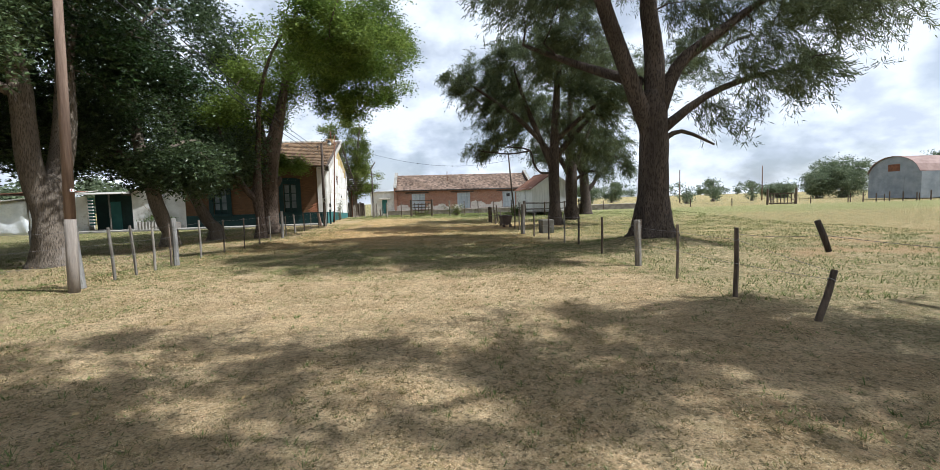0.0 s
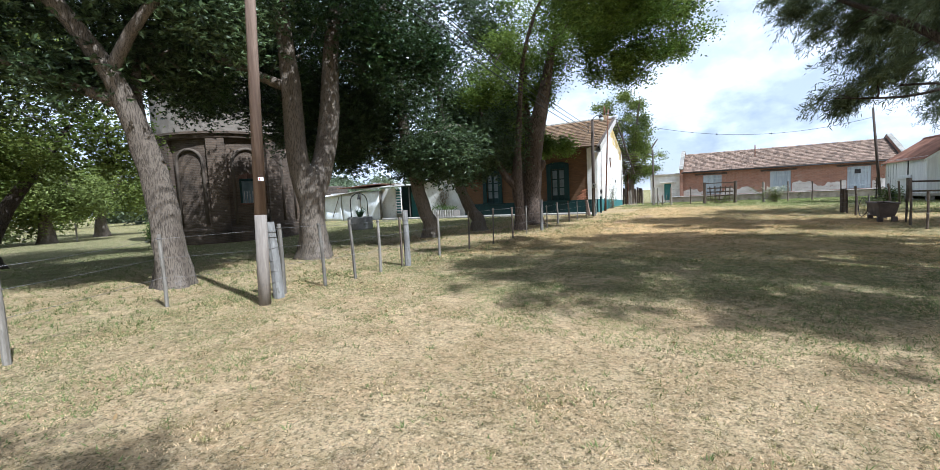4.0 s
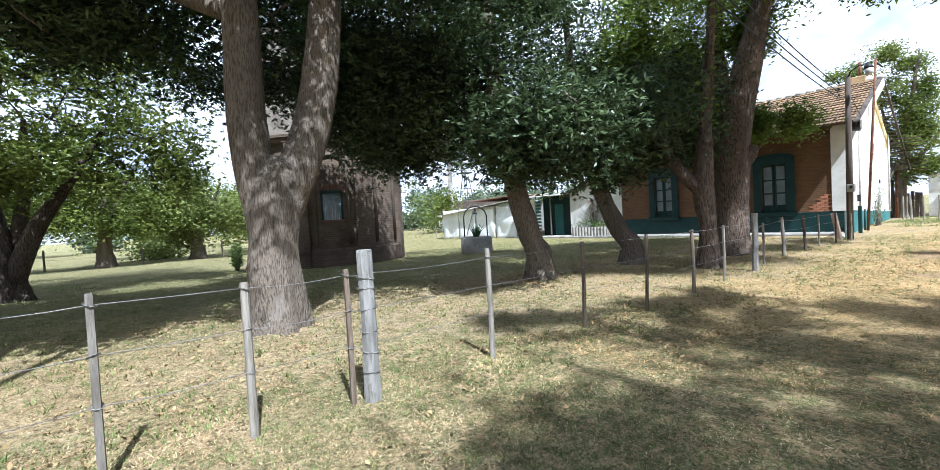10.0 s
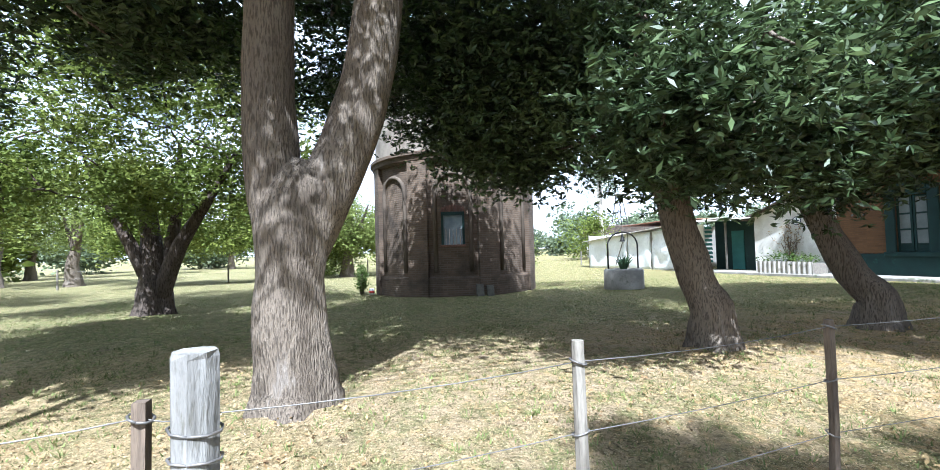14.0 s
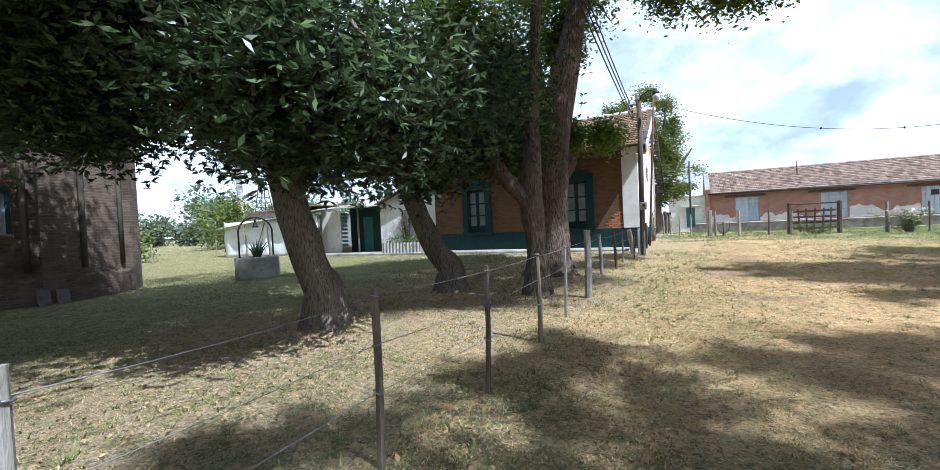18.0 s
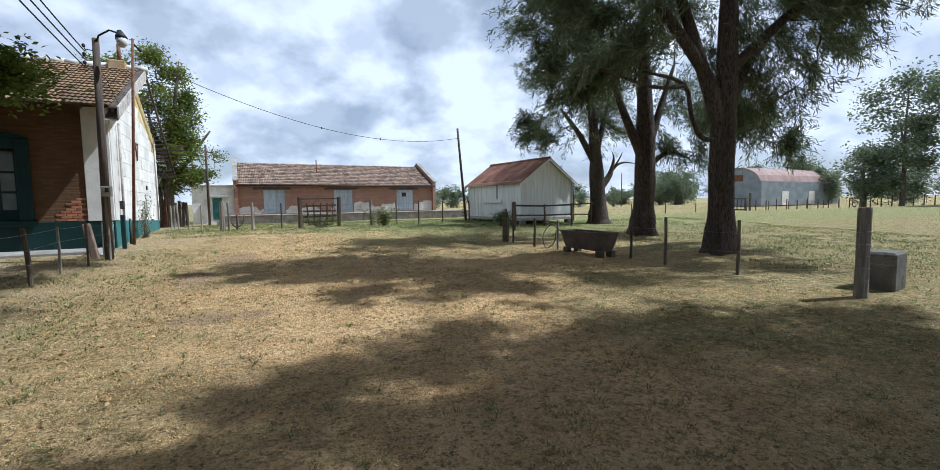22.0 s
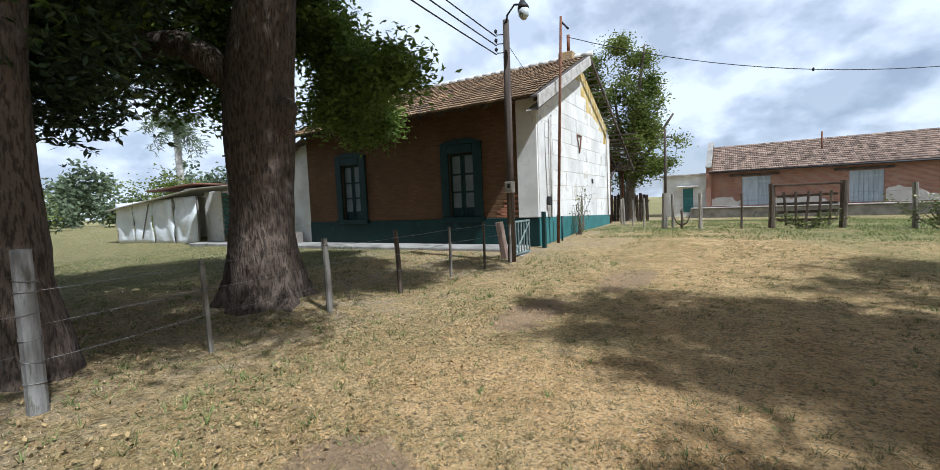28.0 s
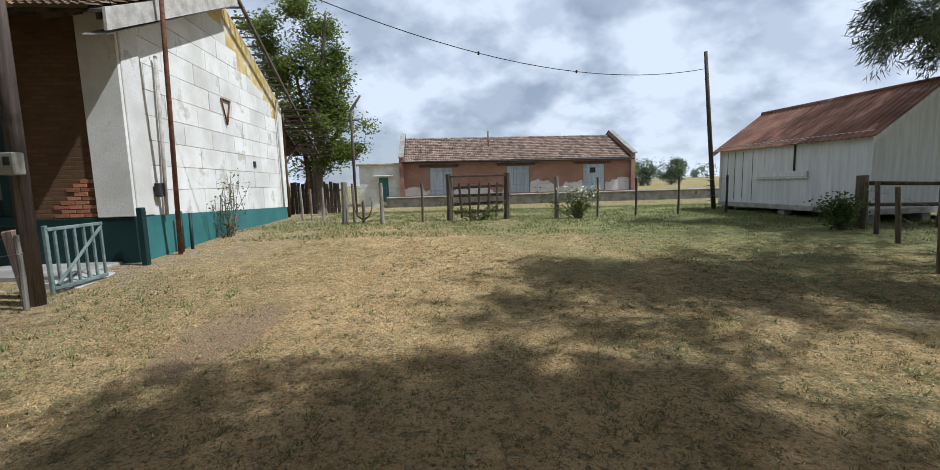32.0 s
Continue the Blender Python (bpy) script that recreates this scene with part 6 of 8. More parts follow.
tree("feathery_tree", 4.2, 23.5, "dark thick-trunked feathery tree by the fence", [(0, 0, 0, 0.34), (0, 0, 1.0, 0.28), (-0.02, 0, 2.6, 0.28), (0.05, 0, 4.4, 0.25), (0.2, 0.1, 6.6, 0.19), (0.3, 0.2, 9.0, 0.1)],
     [[(0.1, 0.0, 4.4, 0.14), (2.5, -0.4, 6.4, 0.10), (5.0, -0.6, 7.4, 0.06), (7.2, -0.6, 7.5, 0.02)], [(-0.1, 0, 2.8, 0.07), (-0.7, 0.0, 2.8, 0.06), (-1.05, 0.0, 3.3, 0.052), (-1.3, 0.0, 4.0, 0.045), (-2.4, 0.1, 4.2, 0.03)], [(-0.05, 0, 3.0, 0.20), (-0.7, 0.1, 4.6, 0.15), (-1.4, 0.2, 6.4, 0.11), (-2.0, 0.3, 8.4, 0.05)], [(0.1, 0, 3.6, 0.2), (1.0, 0.3, 4.6, 0.14), (2.2, 0.4, 5.8, 0.06)],
      [(-1.28, 0.0, 3.95, 0.046), (-2.4, -0.2, 3.8, 0.04), (-4.0, -0.4, 4.0, 0.02)], [(0.0, 0.05, 3.5, 0.16), (-0.7, 0.1, 4.5, 0.14), (-2.2, 0.2, 6.0, 0.11), (-4.4, 0.3, 7.6, 0.05)]],
     [(0.0, 0.2, 9.4, 3.6, 2.5, 2.4, 850), (-3.5, 1.3, 8.0, 2.3, 2.0, 1.7, 480), (-2.6, 0.4, 5.8, 2.1, 1.9, 1.3, 210), (-2.4, 2.2, 7.4, 2.0, 1.6, 1.3, 150), (2.2, 0.3, 5.6, 2.4, 2.2, 1.6, 260), (3.4, 1.6, 3.6, 1.5, 1.5, 0.9, 160), (5.0, 0.4, 6.6, 2.2, 2.2, 1.4, 140), (-3.6, 0.0, 4.3, 1.7, 1.3, 0.7, 100), (1.6, 0.4, 3.9, 1.4, 1.3, 0.8, 80), (3.0, -0.4, 7.4, 2.4, 2.2, 1.4, 300), (2.8, -2.2, 7.6, 2.6, 1.9, 1.3, 260), (0.2, -4.2, 7.8, 1.8, 1.3, 0.9, 70), (-1.4, -1.9, 8.3, 1.8, 0.9, 1.0, 240), (-4.9, 2.0, 8.1, 1.4, 0.8, 0.8, 80), (6.8, -0.4, 7.6, 1.8, 1.6, 0.8, 90), (6.0, -2.5, 8.2, 1.8, 1.5, 0.8, 90)], seed=22, twigs=150, **{**NEEDLE, "thick": 1.3, "gap": 0.78})
tree("feathery_tree", 6.1, 28.2, "dark feathery tree with a scarred trunk", [(0, 0, 0, 0.42), (0, 0, 1.0, 0.34), (0.03, 0, 2.4, 0.36), (0.0, 0, 4.2, 0.30), (0.0, 0.1, 6.6, 0.18), (0.0, 0.2, 9.0, 0.08)],
     [[(-0.1, 0, 2.8, 0.2), (-0.9, 0.1, 4.4, 0.13), (-1.6, 0.2, 6.2, 0.06)], [(0.1, 0, 3.0, 0.18), (0.8, 0.1, 4.6, 0.12), (1.5, 0.2, 6.2, 0.05)], [(0.1, 0, 2.4, 0.12), (1.2, 0.1, 3.0, 0.08), (2.2, 0.1, 2.8, 0.04)]],
     [(0.0, 0.7, 8.2, 3.6, 2.6, 2.6, 430), (-3.4, 0.4, 7.4, 2.4, 2.2, 1.7, 320), (-2.4, 0.4, 5.4, 1.9, 1.8, 1.2, 160), (2.2, 0.2, 4.8, 1.9, 2.0, 1.5, 190), (1.8, 0.1, 3.0, 1.1, 1.1, 0.7, 60)], seed=23, twigs=110, **{**NEEDLE, "thick": 1.3, "gap": 0.78})
tree("feathery_tree", 8.4, 33.8, "feathery tree with a broken dead limb", [(0, 0, 0, 0.45), (0, 0, 1.0, 0.38), (-0.1, 0, 2.6, 0.34), (-0.3, 0, 4.4, 0.24), (-0.5, 0.1, 7.0, 0.12)],
     [[(0.1, 0, 1.8, 0.2), (0.6, 0.0, 2.35, 0.15), (0.8, 0.0, 2.8, 0.10), (0.95, 0.05, 3.3, 0.05), (0.85, 0.05, 3.6, 0.015)], [(0.7, 0, 2.6, 0.10), (1.1, 0.0, 2.95, 0.07), (1.6, 0.05, 3.1, 0.045), (2.3, 0.0, 3.05, 0.012)], [(0.95, 0, 2.85, 0.06), (1.2, -0.1, 3.3, 0.035), (1.35, -0.1, 3.6, 0.01)], [(-0.1, 0, 2.8, 0.2), (-1.0, 0.2, 4.4, 0.13), (-2.0, 0.3, 5.6, 0.06)], [(-0.2, 0, 3.4, 0.18), (0.4, 0.2, 5.0, 0.12), (0.9, 0.3, 6.6, 0.05)]],
     [(-0.6, 0.2, 7.3, 3.7, 3.2, 2.5, 540), (-2.6, 0.2, 4.6, 1.9, 2.0, 1.2, 190), (0.8, 0.2, 5.0, 1.6, 1.7, 1.2, 110)], seed=24, twigs=90, **{**NEEDLE, "thick": 1.3, "gap": 0.78})
# trees beside the walker's start, whose shade lies on the lane
tree("feathery_tree", 9.0, 2.6, "wide feathery tree shading the lane's start", [(0, 0, 0, 0.5), (0, 0, 1.5, 0.42), (-0.1, 0, 3.4, 0.38), (-0.3, 0, 5.5, 0.22), (-0.4, 0, 8.5, 0.08)],
     [[(-0.1, 0, 3.0, 0.25), (-1.8, 0.4, 4.8, 0.16), (-3.4, 0.8, 6.2, 0.07)], [(0.0, 0, 3.4, 0.22), (-0.6, -1.6, 5.0, 0.14), (-0.8, -3.0, 6.4, 0.05)], [(0, 0, 3.4, 0.22), (0.8, 1.4, 5.0, 0.14), (1.0, 2.6, 6.0, 0.05)]],
     [(-1.0, 0.1, 8.4, 4.6, 2.8, 1.8, 520), (1.5, 1.0, 8.2, 2.5, 2.2, 1.4, 240), (-5.2, -1.6, 8.4, 3.2, 1.9, 1.5, 320), (0.5, -3.0, 6.8, 2.6, 2.0, 1.4, 140), (-4.0, -5.0, 8.0, 3.4, 2.4, 1.5, 260), (-6.4, 0.2, 8.2, 2.4, 1.6, 1.2, 200)], seed=25, twigs=60, **NEEDLE)


def far_trees():
    """Single trees and woods at the field's far edge."""
    rnd = random.Random(77)
    spots = [(57.5, 44.4, 16.0, 4.6), (60.0, 38.0, 15.0, 5.0), (56.6, 47.6, 8.0, 3.4), (81.0, 99.0, 9.5, 6.5), (74.0, 97.0, 6.0, 4.0), (80.0, 119.0, 4.0, 4.5), (51.7, 97.0, 5.0, 2.0), (38.5, 81.3, 3.0, 1.2), (57.9, 93.5, 4.4, 1.2), (87.0, 75.0, 11.0, 4.5), (83.0, 80.0, 9.0, 3.5), (88.0, 70.0, 8.0, 3.5), (96.0, 62.0, 8.5, 4.2), (104.0, 46.0, 10.0, 5.0), (74.0, 38.0, 9.0, 5.0), (84.0, 30.0, 10.0, 5.5), (12.0, 82.0, 4.5, 2.4), (18.0, 100.0, 4.5, 2.6), (30.0, 120.0, 6.0, 3.0), (38.0, 124.0, 6.0, 3.0)]
    for i, (x, y, h, r) in enumerate(spots):
        tree("field_tree", x, y, "field tree standing beyond the pasture", [(0, 0, 0, 0.3), (0.1, 0, 1.4, 0.25), (0, 0.1, h * 0.5, 0.14), (0, 0, h * 0.8, 0.05)],
             [[(0.05, 0, h * 0.3, 0.14), (r * 0.4, 0.2, h * 0.55, 0.05)], [(0.05, 0, h * 0.35, 0.14), (-r * 0.4, -0.2, h * 0.6, 0.05)]],
             [(0, 0, h * 0.66, r, r, h * 0.34, int(16 * r * r)), (r * 0.5, r * 0.3, h * 0.45, r * 0.6, r * 0.6, h * 0.2, int(6 * r * r)), (0.2 * r, 0, h * 0.22, r * 0.7, r * 0.7, h * 0.2, int(7 * r * r)), (-r * 0.5, -r * 0.3, h * 0.42, r * 0.55, r * 0.55, h * 0.2, int(6 * r * r))], "leaf_far_haze", 0.34, 0.5, per=16, spread=0.42, gap=0.62, gap_scale=0.75, seed=80 + i, twigs=30, sides=7, group="field trees", near=False, thick=1.1)


far_trees()


def wood(name, points, h, r, seed, leaf="leaf_far_haze", count=60, size=0.75):
    """A far row of crowns joined into one wood."""
    rs = np.random.RandomState(seed)
    lobes = []
    for x, y in points:
        hh = h * rs.uniform(0.45, 1.35)
        rr = r * rs.uniform(0.55, 1.3)
        x, y = x + rs.uniform(-5, 5), y + rs.uniform(-5, 5)
        lobes.append((x, y, hh * 0.55, rr, rr, hh * 0.5, count))
    c = crown_points(lobes, rs, 0.45, 0.3, seed)
    c = c[c[:, 2] > 0.1]
    ob = quads_mesh(name, leaf_quads(c, size, 0.6, rs, 0, 0.5, 0.6, 8 if size > 0.6 else 16), M[leaf])
    return tagged(ob, "far line of leafy trees at the field's edge", "wood", kind="stuff")


def arc_points(x0, y0, radius, a0, a1, n):
    return [(x0 + radius * math.cos(radians(a0 + (a1 - a0) * i / (n - 1))), y0 + radius * math.sin(radians(a0 + (a1 - a0) * i / (n - 1)))) for i in range(n)]


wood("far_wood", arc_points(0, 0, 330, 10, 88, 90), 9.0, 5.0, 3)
wood("garden_wood", arc_points(-20, 15, 62, 130, 232, 34), 5.5, 3.2, 4, "leaf_far_haze", 110, 0.5)
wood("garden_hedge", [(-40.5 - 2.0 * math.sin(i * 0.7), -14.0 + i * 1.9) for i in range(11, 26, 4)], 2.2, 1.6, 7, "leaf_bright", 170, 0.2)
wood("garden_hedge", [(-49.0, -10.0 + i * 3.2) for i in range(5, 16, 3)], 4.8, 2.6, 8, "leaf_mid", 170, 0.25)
wood("garden_wood", arc_points(-20, 15, 80, 118, 170, 22), 8.5, 4.5, 5, "leaf_far_haze", 90)
wood("garden_wood", arc_points(-20, 10, 42, 218, 262, 12), 6.0, 3.4, 6, "leaf_mid", 110)


# ---- fences ----
def post_data(h, r, seed, square=False):
    pts = [(0, 0, -0.15), (0.0, 0, 0.05), (0.01, 0.0, h * 0.5), (0, 0.0, h - 0.02), (0, 0, h)]
    return tube_data(pts, [r * 1.05, r * 1.05, r, r * 0.98, r * 0.92], 4 if square else 8, 0.16, seed)


def fence(name, posts, label, levels, wire_r=0.0029, group="fences"):
    """posts: (x, y, height, radius, material, lean x, lean y); a wire per level runs from post to post."""
    x0, y0 = posts[0][:2]
    f = thing(name, pose(x0, y0, 0), label, "fence", group)
    tops = []
    for i, (x, y, h, r, mat, lx, ly) in enumerate(posts):
        z = ground_z(x, y)
        v, fc = post_data(h, r, i, r < 0.03)
        lean = Matrix.Rotation(radians(lx), 3, "Y") @ Matrix.Rotation(radians(ly), 3, "X")
        ob = raw("post", [lean @ Vector(p) for p in v], fc, M[mat], f, smooth=False)
        ob.location = (x - x0, y - y0, z)
        tops.append((Vector((x - x0, y - y0, z)), lean, h))
    rnd = random.Random(len(posts))
    for lev in levels:
        pts = []
        for i in range(len(tops) - 1):
            a = tops[i][0] + tops[i][1] @ Vector((0, 0, min(lev, tops[i][2] - 0.03)))
            b = tops[i + 1][0] + tops[i + 1][1] @ Vector((0, 0, min(lev, tops[i + 1][2] - 0.03)))
            pts += sag_line(a, b, rnd.uniform(0.002, 0.022), 5)[: 5]
        pts.append(b)
        tube("wire", pts, wire_r, M["wire"], f, 4)
    # wire bindings on thick posts
    for (p, lean, h), spec in zip(tops, posts):
        if spec[1] > 31 or spec[0] > 4.2:
            continue
        r = spec[3]
        for lev in (levels if r < 0.06 else (1.04, 0.95, 0.78, 0.6, 0.42, 0.24)):
            if lev > h - 0.02:
                continue
            c = p + lean @ Vector((0, 0, lev))
            turn = [c + lean @ Vector((math.cos(a) * (r + 0.006), math.sin(a) * (r + 0.006), 0.012 * math.sin(a + lev * 9))) for a in np.linspace(0, 2 * math.pi, 10)]
            tube("wire_binding", turn, 0.005, M["wire"], f, 4)
    return f


P, D_, Wt = "post", "post_dark", "post_white"
fence("wire_fence", [(-7.62, 5.27, 1.05, 0.035, P, 0, 0), (-8.85, 7.2, 1.15, 0.03, P, -2, 0), (-7.6, 8.31, 1.2, 0.08, Wt, -5, 0), (-7.78, 8.52, 1.15, 0.035, P, 0, 0), (-7.74, 9.29, 1.12, 0.03, P, -3, 0), (-7.92, 10.12, 1.15, 0.028, P, -3, 0), (-8.08, 10.95, 1.12, 0.03, P, 0, 0),
                     (-8.2, 11.72, 1.13, 0.029, D_, 0, 0), (-8.17, 11.88, 1.28, 0.07, Wt, 0, 0), (-8.36, 13.28, 1.17, 0.03, P, 0, 0), (-8.6, 14.95, 1.12, 0.025, D_, 1, 0), (-8.62, 16.3, 1.13, 0.024, D_, 2, 0), (-8.85, 17.95, 1.1, 0.03, D_, 0, 0), (-9.08, 19.4, 1.1, 0.025, P, 1, 0), (-9.3, 21.15, 1.28, 0.065, Wt, 1, 0)],
      "wire garden fence on thin weathered posts", (1.08, 0.78, 0.48))
fence("wire_fence", [(-9.3, 21.15, 1.1, 0.02, D_, 0, 0), (-9.75, 22.6, 1.0, 0.028, P, 1, 2), (-9.98, 24.3, 1.05, 0.045, P, -2, 0), (-9.98, 25.7, 1.08, 0.04, D_, -3, 0), (-10.2, 27.3, 1.0, 0.028, P, 0, 0), (-10.08, 28.3, 1.02, 0.026, D_, 0, 0), (-9.92, 29.1, 0.9, 0.03, P, 0, 0)], "wire garden fence on thin dark posts by the house", (0.95, 0.68, 0.4))
lane_fence = fence("lane_fence", [(3.95, 5.1, 0.62, 0.035, D_, 16, 0), (3.72, 6.35, 1.02, 0.032, D_, 0, 0), (3.63, 8.0, 0.98, 0.025, D_, 0, 0), (3.5, 9.55, 1.0, 0.07, P, -2, 0), (3.58, 9.75, 1.0, 0.03, D_, 2, 0), (3.3, 11.6, 0.95, 0.03, D_, 0, 0), (3.2, 13.8, 0.95, 0.03, D_, 0, 0), (3.0, 15.0, 0.95, 0.03, P, 0, 0), (2.7, 16.4, 0.9, 0.03, D_, 0, 0), (2.4, 18.2, 0.95, 0.03, D_, 0, 0), (2.08, 19.45, 1.3, 0.085, P, 0, 0)],
      "broken wire fence on dark posts along the pasture", (0.85, 0.5))
tube("broken_post_top", [(-0.03, 0.02, 1.17), (0.03, 0.0, 1.0), (0.09, -0.01, 0.81)], [0.033, 0.035, 0.03], M["post_dark"], lane_fence, 5, 0.2, label="broken post top hanging from the wire")
tube("wire", sag_line((-0.23, 1.25, 0.93), (0.03, 0.0, 1.0), 0.03) + sag_line((0.03, 0.0, 1.0), (0.5, -2.1, 0.98), 0.03)[1:], 0.0035, M["wire"], lane_fence, 4)
tube("post", [(0.5, -2.1, -0.1), (0.5, -2.1, 0.5), (0.48, -2.1, 1.08)], [0.05, 0.048, 0.045], M["post_dark"], lane_fence, 7, 0.15)
fence("lane_fence", [(2.08, 19.45, 1.2, 0.02, D_, 0, 0), (2.1, 21.4, 1.05, 0.03, D_, 0, 0), (2.05, 23.1, 1.05, 0.032, D_, 0, 0), (2.15, 24.3, 0.8, 0.03, D_, 0, 0), (1.5, 26.6, 0.85, 0.03, P, 0, 0), (1.22, 27.45, 0.85, 0.04, D_, 0, 0), (1.05, 28.55, 0.95, 0.03, D_, -1, 0)], "dark post fence beside the water trough", (0.8, 0.45))
fence("lane_fence", [(0.97, 28.95, 1.0, 0.11, D_, -1, 0), (1.5, 29.87, 1.05, 0.045, D_, -4, 0), (2.85, 31.95, 1.0, 0.04, D_, -5, 0), (3.3, 32.9, 1.05, 0.04, D_, -3, 0), (3.72, 33.7, 1.0, 0.04, D_, 0, 0)], "thick old post and crooked dark posts by the white hut", (0.85, 0.5))
back = [(-8.6, 37.45, 1.25, 0.10, P, 1, 0), (-8.35, 37.6, 1.2, 0.05, P, -1, 0), (-7.35, 36.9, 1.2, 0.06, P, 0, 0), (-6.2, 37.2, 1.15, 0.035, D_, 0, 0), (-5.42, 37.6, 1.4, 0.09, D_, 0, 0), (-3.68, 37.6, 1.4, 0.09, D_, 1, 0), (-2.15, 37.6, 1.25, 0.07, P, -1, 0), (-0.92, 37.6, 1.2, 0.035, D_, 0, 0), (0.25, 37.65, 1.15, 0.035, D_, 0, 0), (1.55, 37.7, 1.15, 0.035, D_, 0, 0), (3.1, 37.9, 1.15, 0.035, D_, 0, 0)]
fence("track_fence", back, "wire fence with rough posts before the tracks", (1.05, 0.8, 0.55, 0.3))
fence("yard_fence", [(-11.2, 40.6, 1.1, 0.04, P, 0, 0), (-10.9, 39.8, 1.1, 0.03, P, 2, 0), (-10.6, 39.2, 1.15, 0.04, P, -2, 0), (-10.1, 38.7, 1.05, 0.03, P, 0, 0), (-9.5, 38.1, 1.1, 0.035, P, 1, 0), (-8.6, 37.45, 1.1, 0.03, P, 0, 0)], "rough stick fence between house and tracks", (0.9, 0.5))
fence("pasture_fence", [(8.5 + 5.0 * i, 46.0 + 0.9 * i, 1.1, 0.05, D_, 0, 0) for i in range(22)], "far pasture fence on dark posts", (1.0, 0.6), 0.006)
fence("pasture_fence", [(44.6 + 1.07 * i, 53.3 - 0.5 * i, 1.3 + 0.1 * math.sin(i * 2.3), 0.06, D_, 0, 0) for i in range(26)], "close-set pasture fence near the barn", (1.0,), 0.006)
fence("garden_fence", [(-36.0 - 0.4 * i, -4.0 + 4.2 * i, 1.15, 0.05, P, 0, 0) for i in range(9)], "far wire fence behind the garden", (1.0, 0.6), 0.006)


def build_stock_gate():
    """The rough timber hurdle standing between two thick posts in the track fence."""
    g = thing("stock_gate", pose(-5.42, 37.55, ground_z(-5, 37.6)), "rough dark timber stock gate in the track fence", "gate")
    rnd = random.Random(4)
    for i, z in enumerate((0.25, 0.5, 0.75, 1.0)):
        part("bar", box((1.5, 0.05, 0.08), (0.88, 0.05, z), 0.01, Matrix.Rotation(radians(rnd.uniform(-2, 2)), 3, "Y")), M["post_dark"], g)
    for x in (0.35, 0.62, 0.9, 1.2, 1.45):
        part("upright", box((0.07, 0.05, 1.05), (x, 0.0, 0.6), 0.01, Matrix.Rotation(radians(rnd.uniform(-5, 5)), 3, "Y")), M["post_dark"], g)
    part("top_rail", box((1.75, 0.06, 0.06), (0.87, 0.0, 1.33), 0.01), M["post_dark"], g)
    return g


build_stock_gate()


def build_trough():
    t = thing("water_trough", pose(1.72, 25.45, 0.0, 0, 0, 4), "rusty brown rectangular cattle trough on short legs", "trough")
    rim = [(-0.27, -0.82), (0.27, -0.82), (0.27, 0.82), (-0.27, 0.82)]
    outer = [(x * q, y * p, z) for q, p, z in ((0.66, 0.86, 0.14), (0.8, 0.93, 0.3), (1.0, 1.0, 0.58)) for x, y in rim]
    inner = [(x * q, y * p, z) for q, p, z in ((0.84, 0.95, 0.58), (0.56, 0.82, 0.2)) for x, y in rim]
    ff = [(3, 2, 1, 0)] + [(4 * k + i, 4 * k + (i + 1) % 4, 4 * k + 4 + (i + 1) % 4, 4 * k + 4 + i) for k in range(4) for i in range(4)] + [(16, 17, 18, 19)]
    raw("hull", outer + inner, ff, M["trough"], t, "rust-stained tapered trough hull")
    part("water", span(-0.185, 0.185, -0.7, 0.7, 0.4, 0.42), M["glass"], t)
    for x in (-0.18, 0.18):
        for y in (-0.66, 0.66):
            part("leg", span(x - 0.07, x + 0.07, y - 0.10, y + 0.10, -0.05, 0.16, 0.01), M["trough"], t)
    for x in (-0.255, 0.255):
        part("rim", span(x - 0.04, x + 0.04, -0.83, 0.83, 0.58, 0.63, 0.01), M["trough"], t)
    for y in (-0.79, 0.79):
        part("rim", span(-0.215, 0.215, y - 0.04, y + 0.04, 0.58, 0.63, 0.01), M["trough"], t)
    tube("supply_hose", smooth_chain([(-0.2, 0.8, 0.5, 0), (-0.3, 1.25, 0.75, 0), (-0.35, 1.6, 0.4, 0), (-0.3, 1.5, 0.05, 0), (-0.15, 1.3, 0.25, 0), (-0.2, 1.15, 0.6, 0)], 6)[0], 0.012, M["cable"], t, 6)
    return t


build_trough()


def build_pen():
    """Small railed feeding pen out in the pasture."""
    p = thing("feeding_pen", pose(29.4, 42.9, ground_z(29.4, 42.9), 0, 0, -52), "weathered timber feeding pen in the pasture", "pen")
    for x in (-1.2, 1.15):
        part("corner_post", box((0.17, 0.17, 1.6), (x, 0, 0.75), 0.03), M["post_dark"], p)
    for y, n in ((-0.12, 7), (0.8, 4)):
        for i in range(n):
            part("upright", box((0.07, 0.05, 1.05), (-0.92 + 1.72 * i / (n - 1), y, 0.55), 0.01), M["post_dark"], p)
        for z in (0.12, 1.05):
            part("rail", box((1.9, 0.05, 0.1), (-0.06, y - 0.05, z), 0.01), M["post_dark"], p)
    for x in (-0.98, 0.86):
        for z in (0.5, 1.05):
            part("rail", box((0.05, 0.95, 0.1), (x, 0.34, z), 0.01), M["post_dark"], p)
    return p


build_pen()
# block colour holds both its moss and the shadow it stands in
block = tagged(part("concrete_block", box((0.56, 0.5, 0.62), (0, 0, 0.28), 0.035), M["concrete_old"]), "square mossy concrete block, darkened for shadow, beside a thick post", "concrete block")
block.matrix_world = pose(3.15, 19.75, 0, 0, 0, 12)


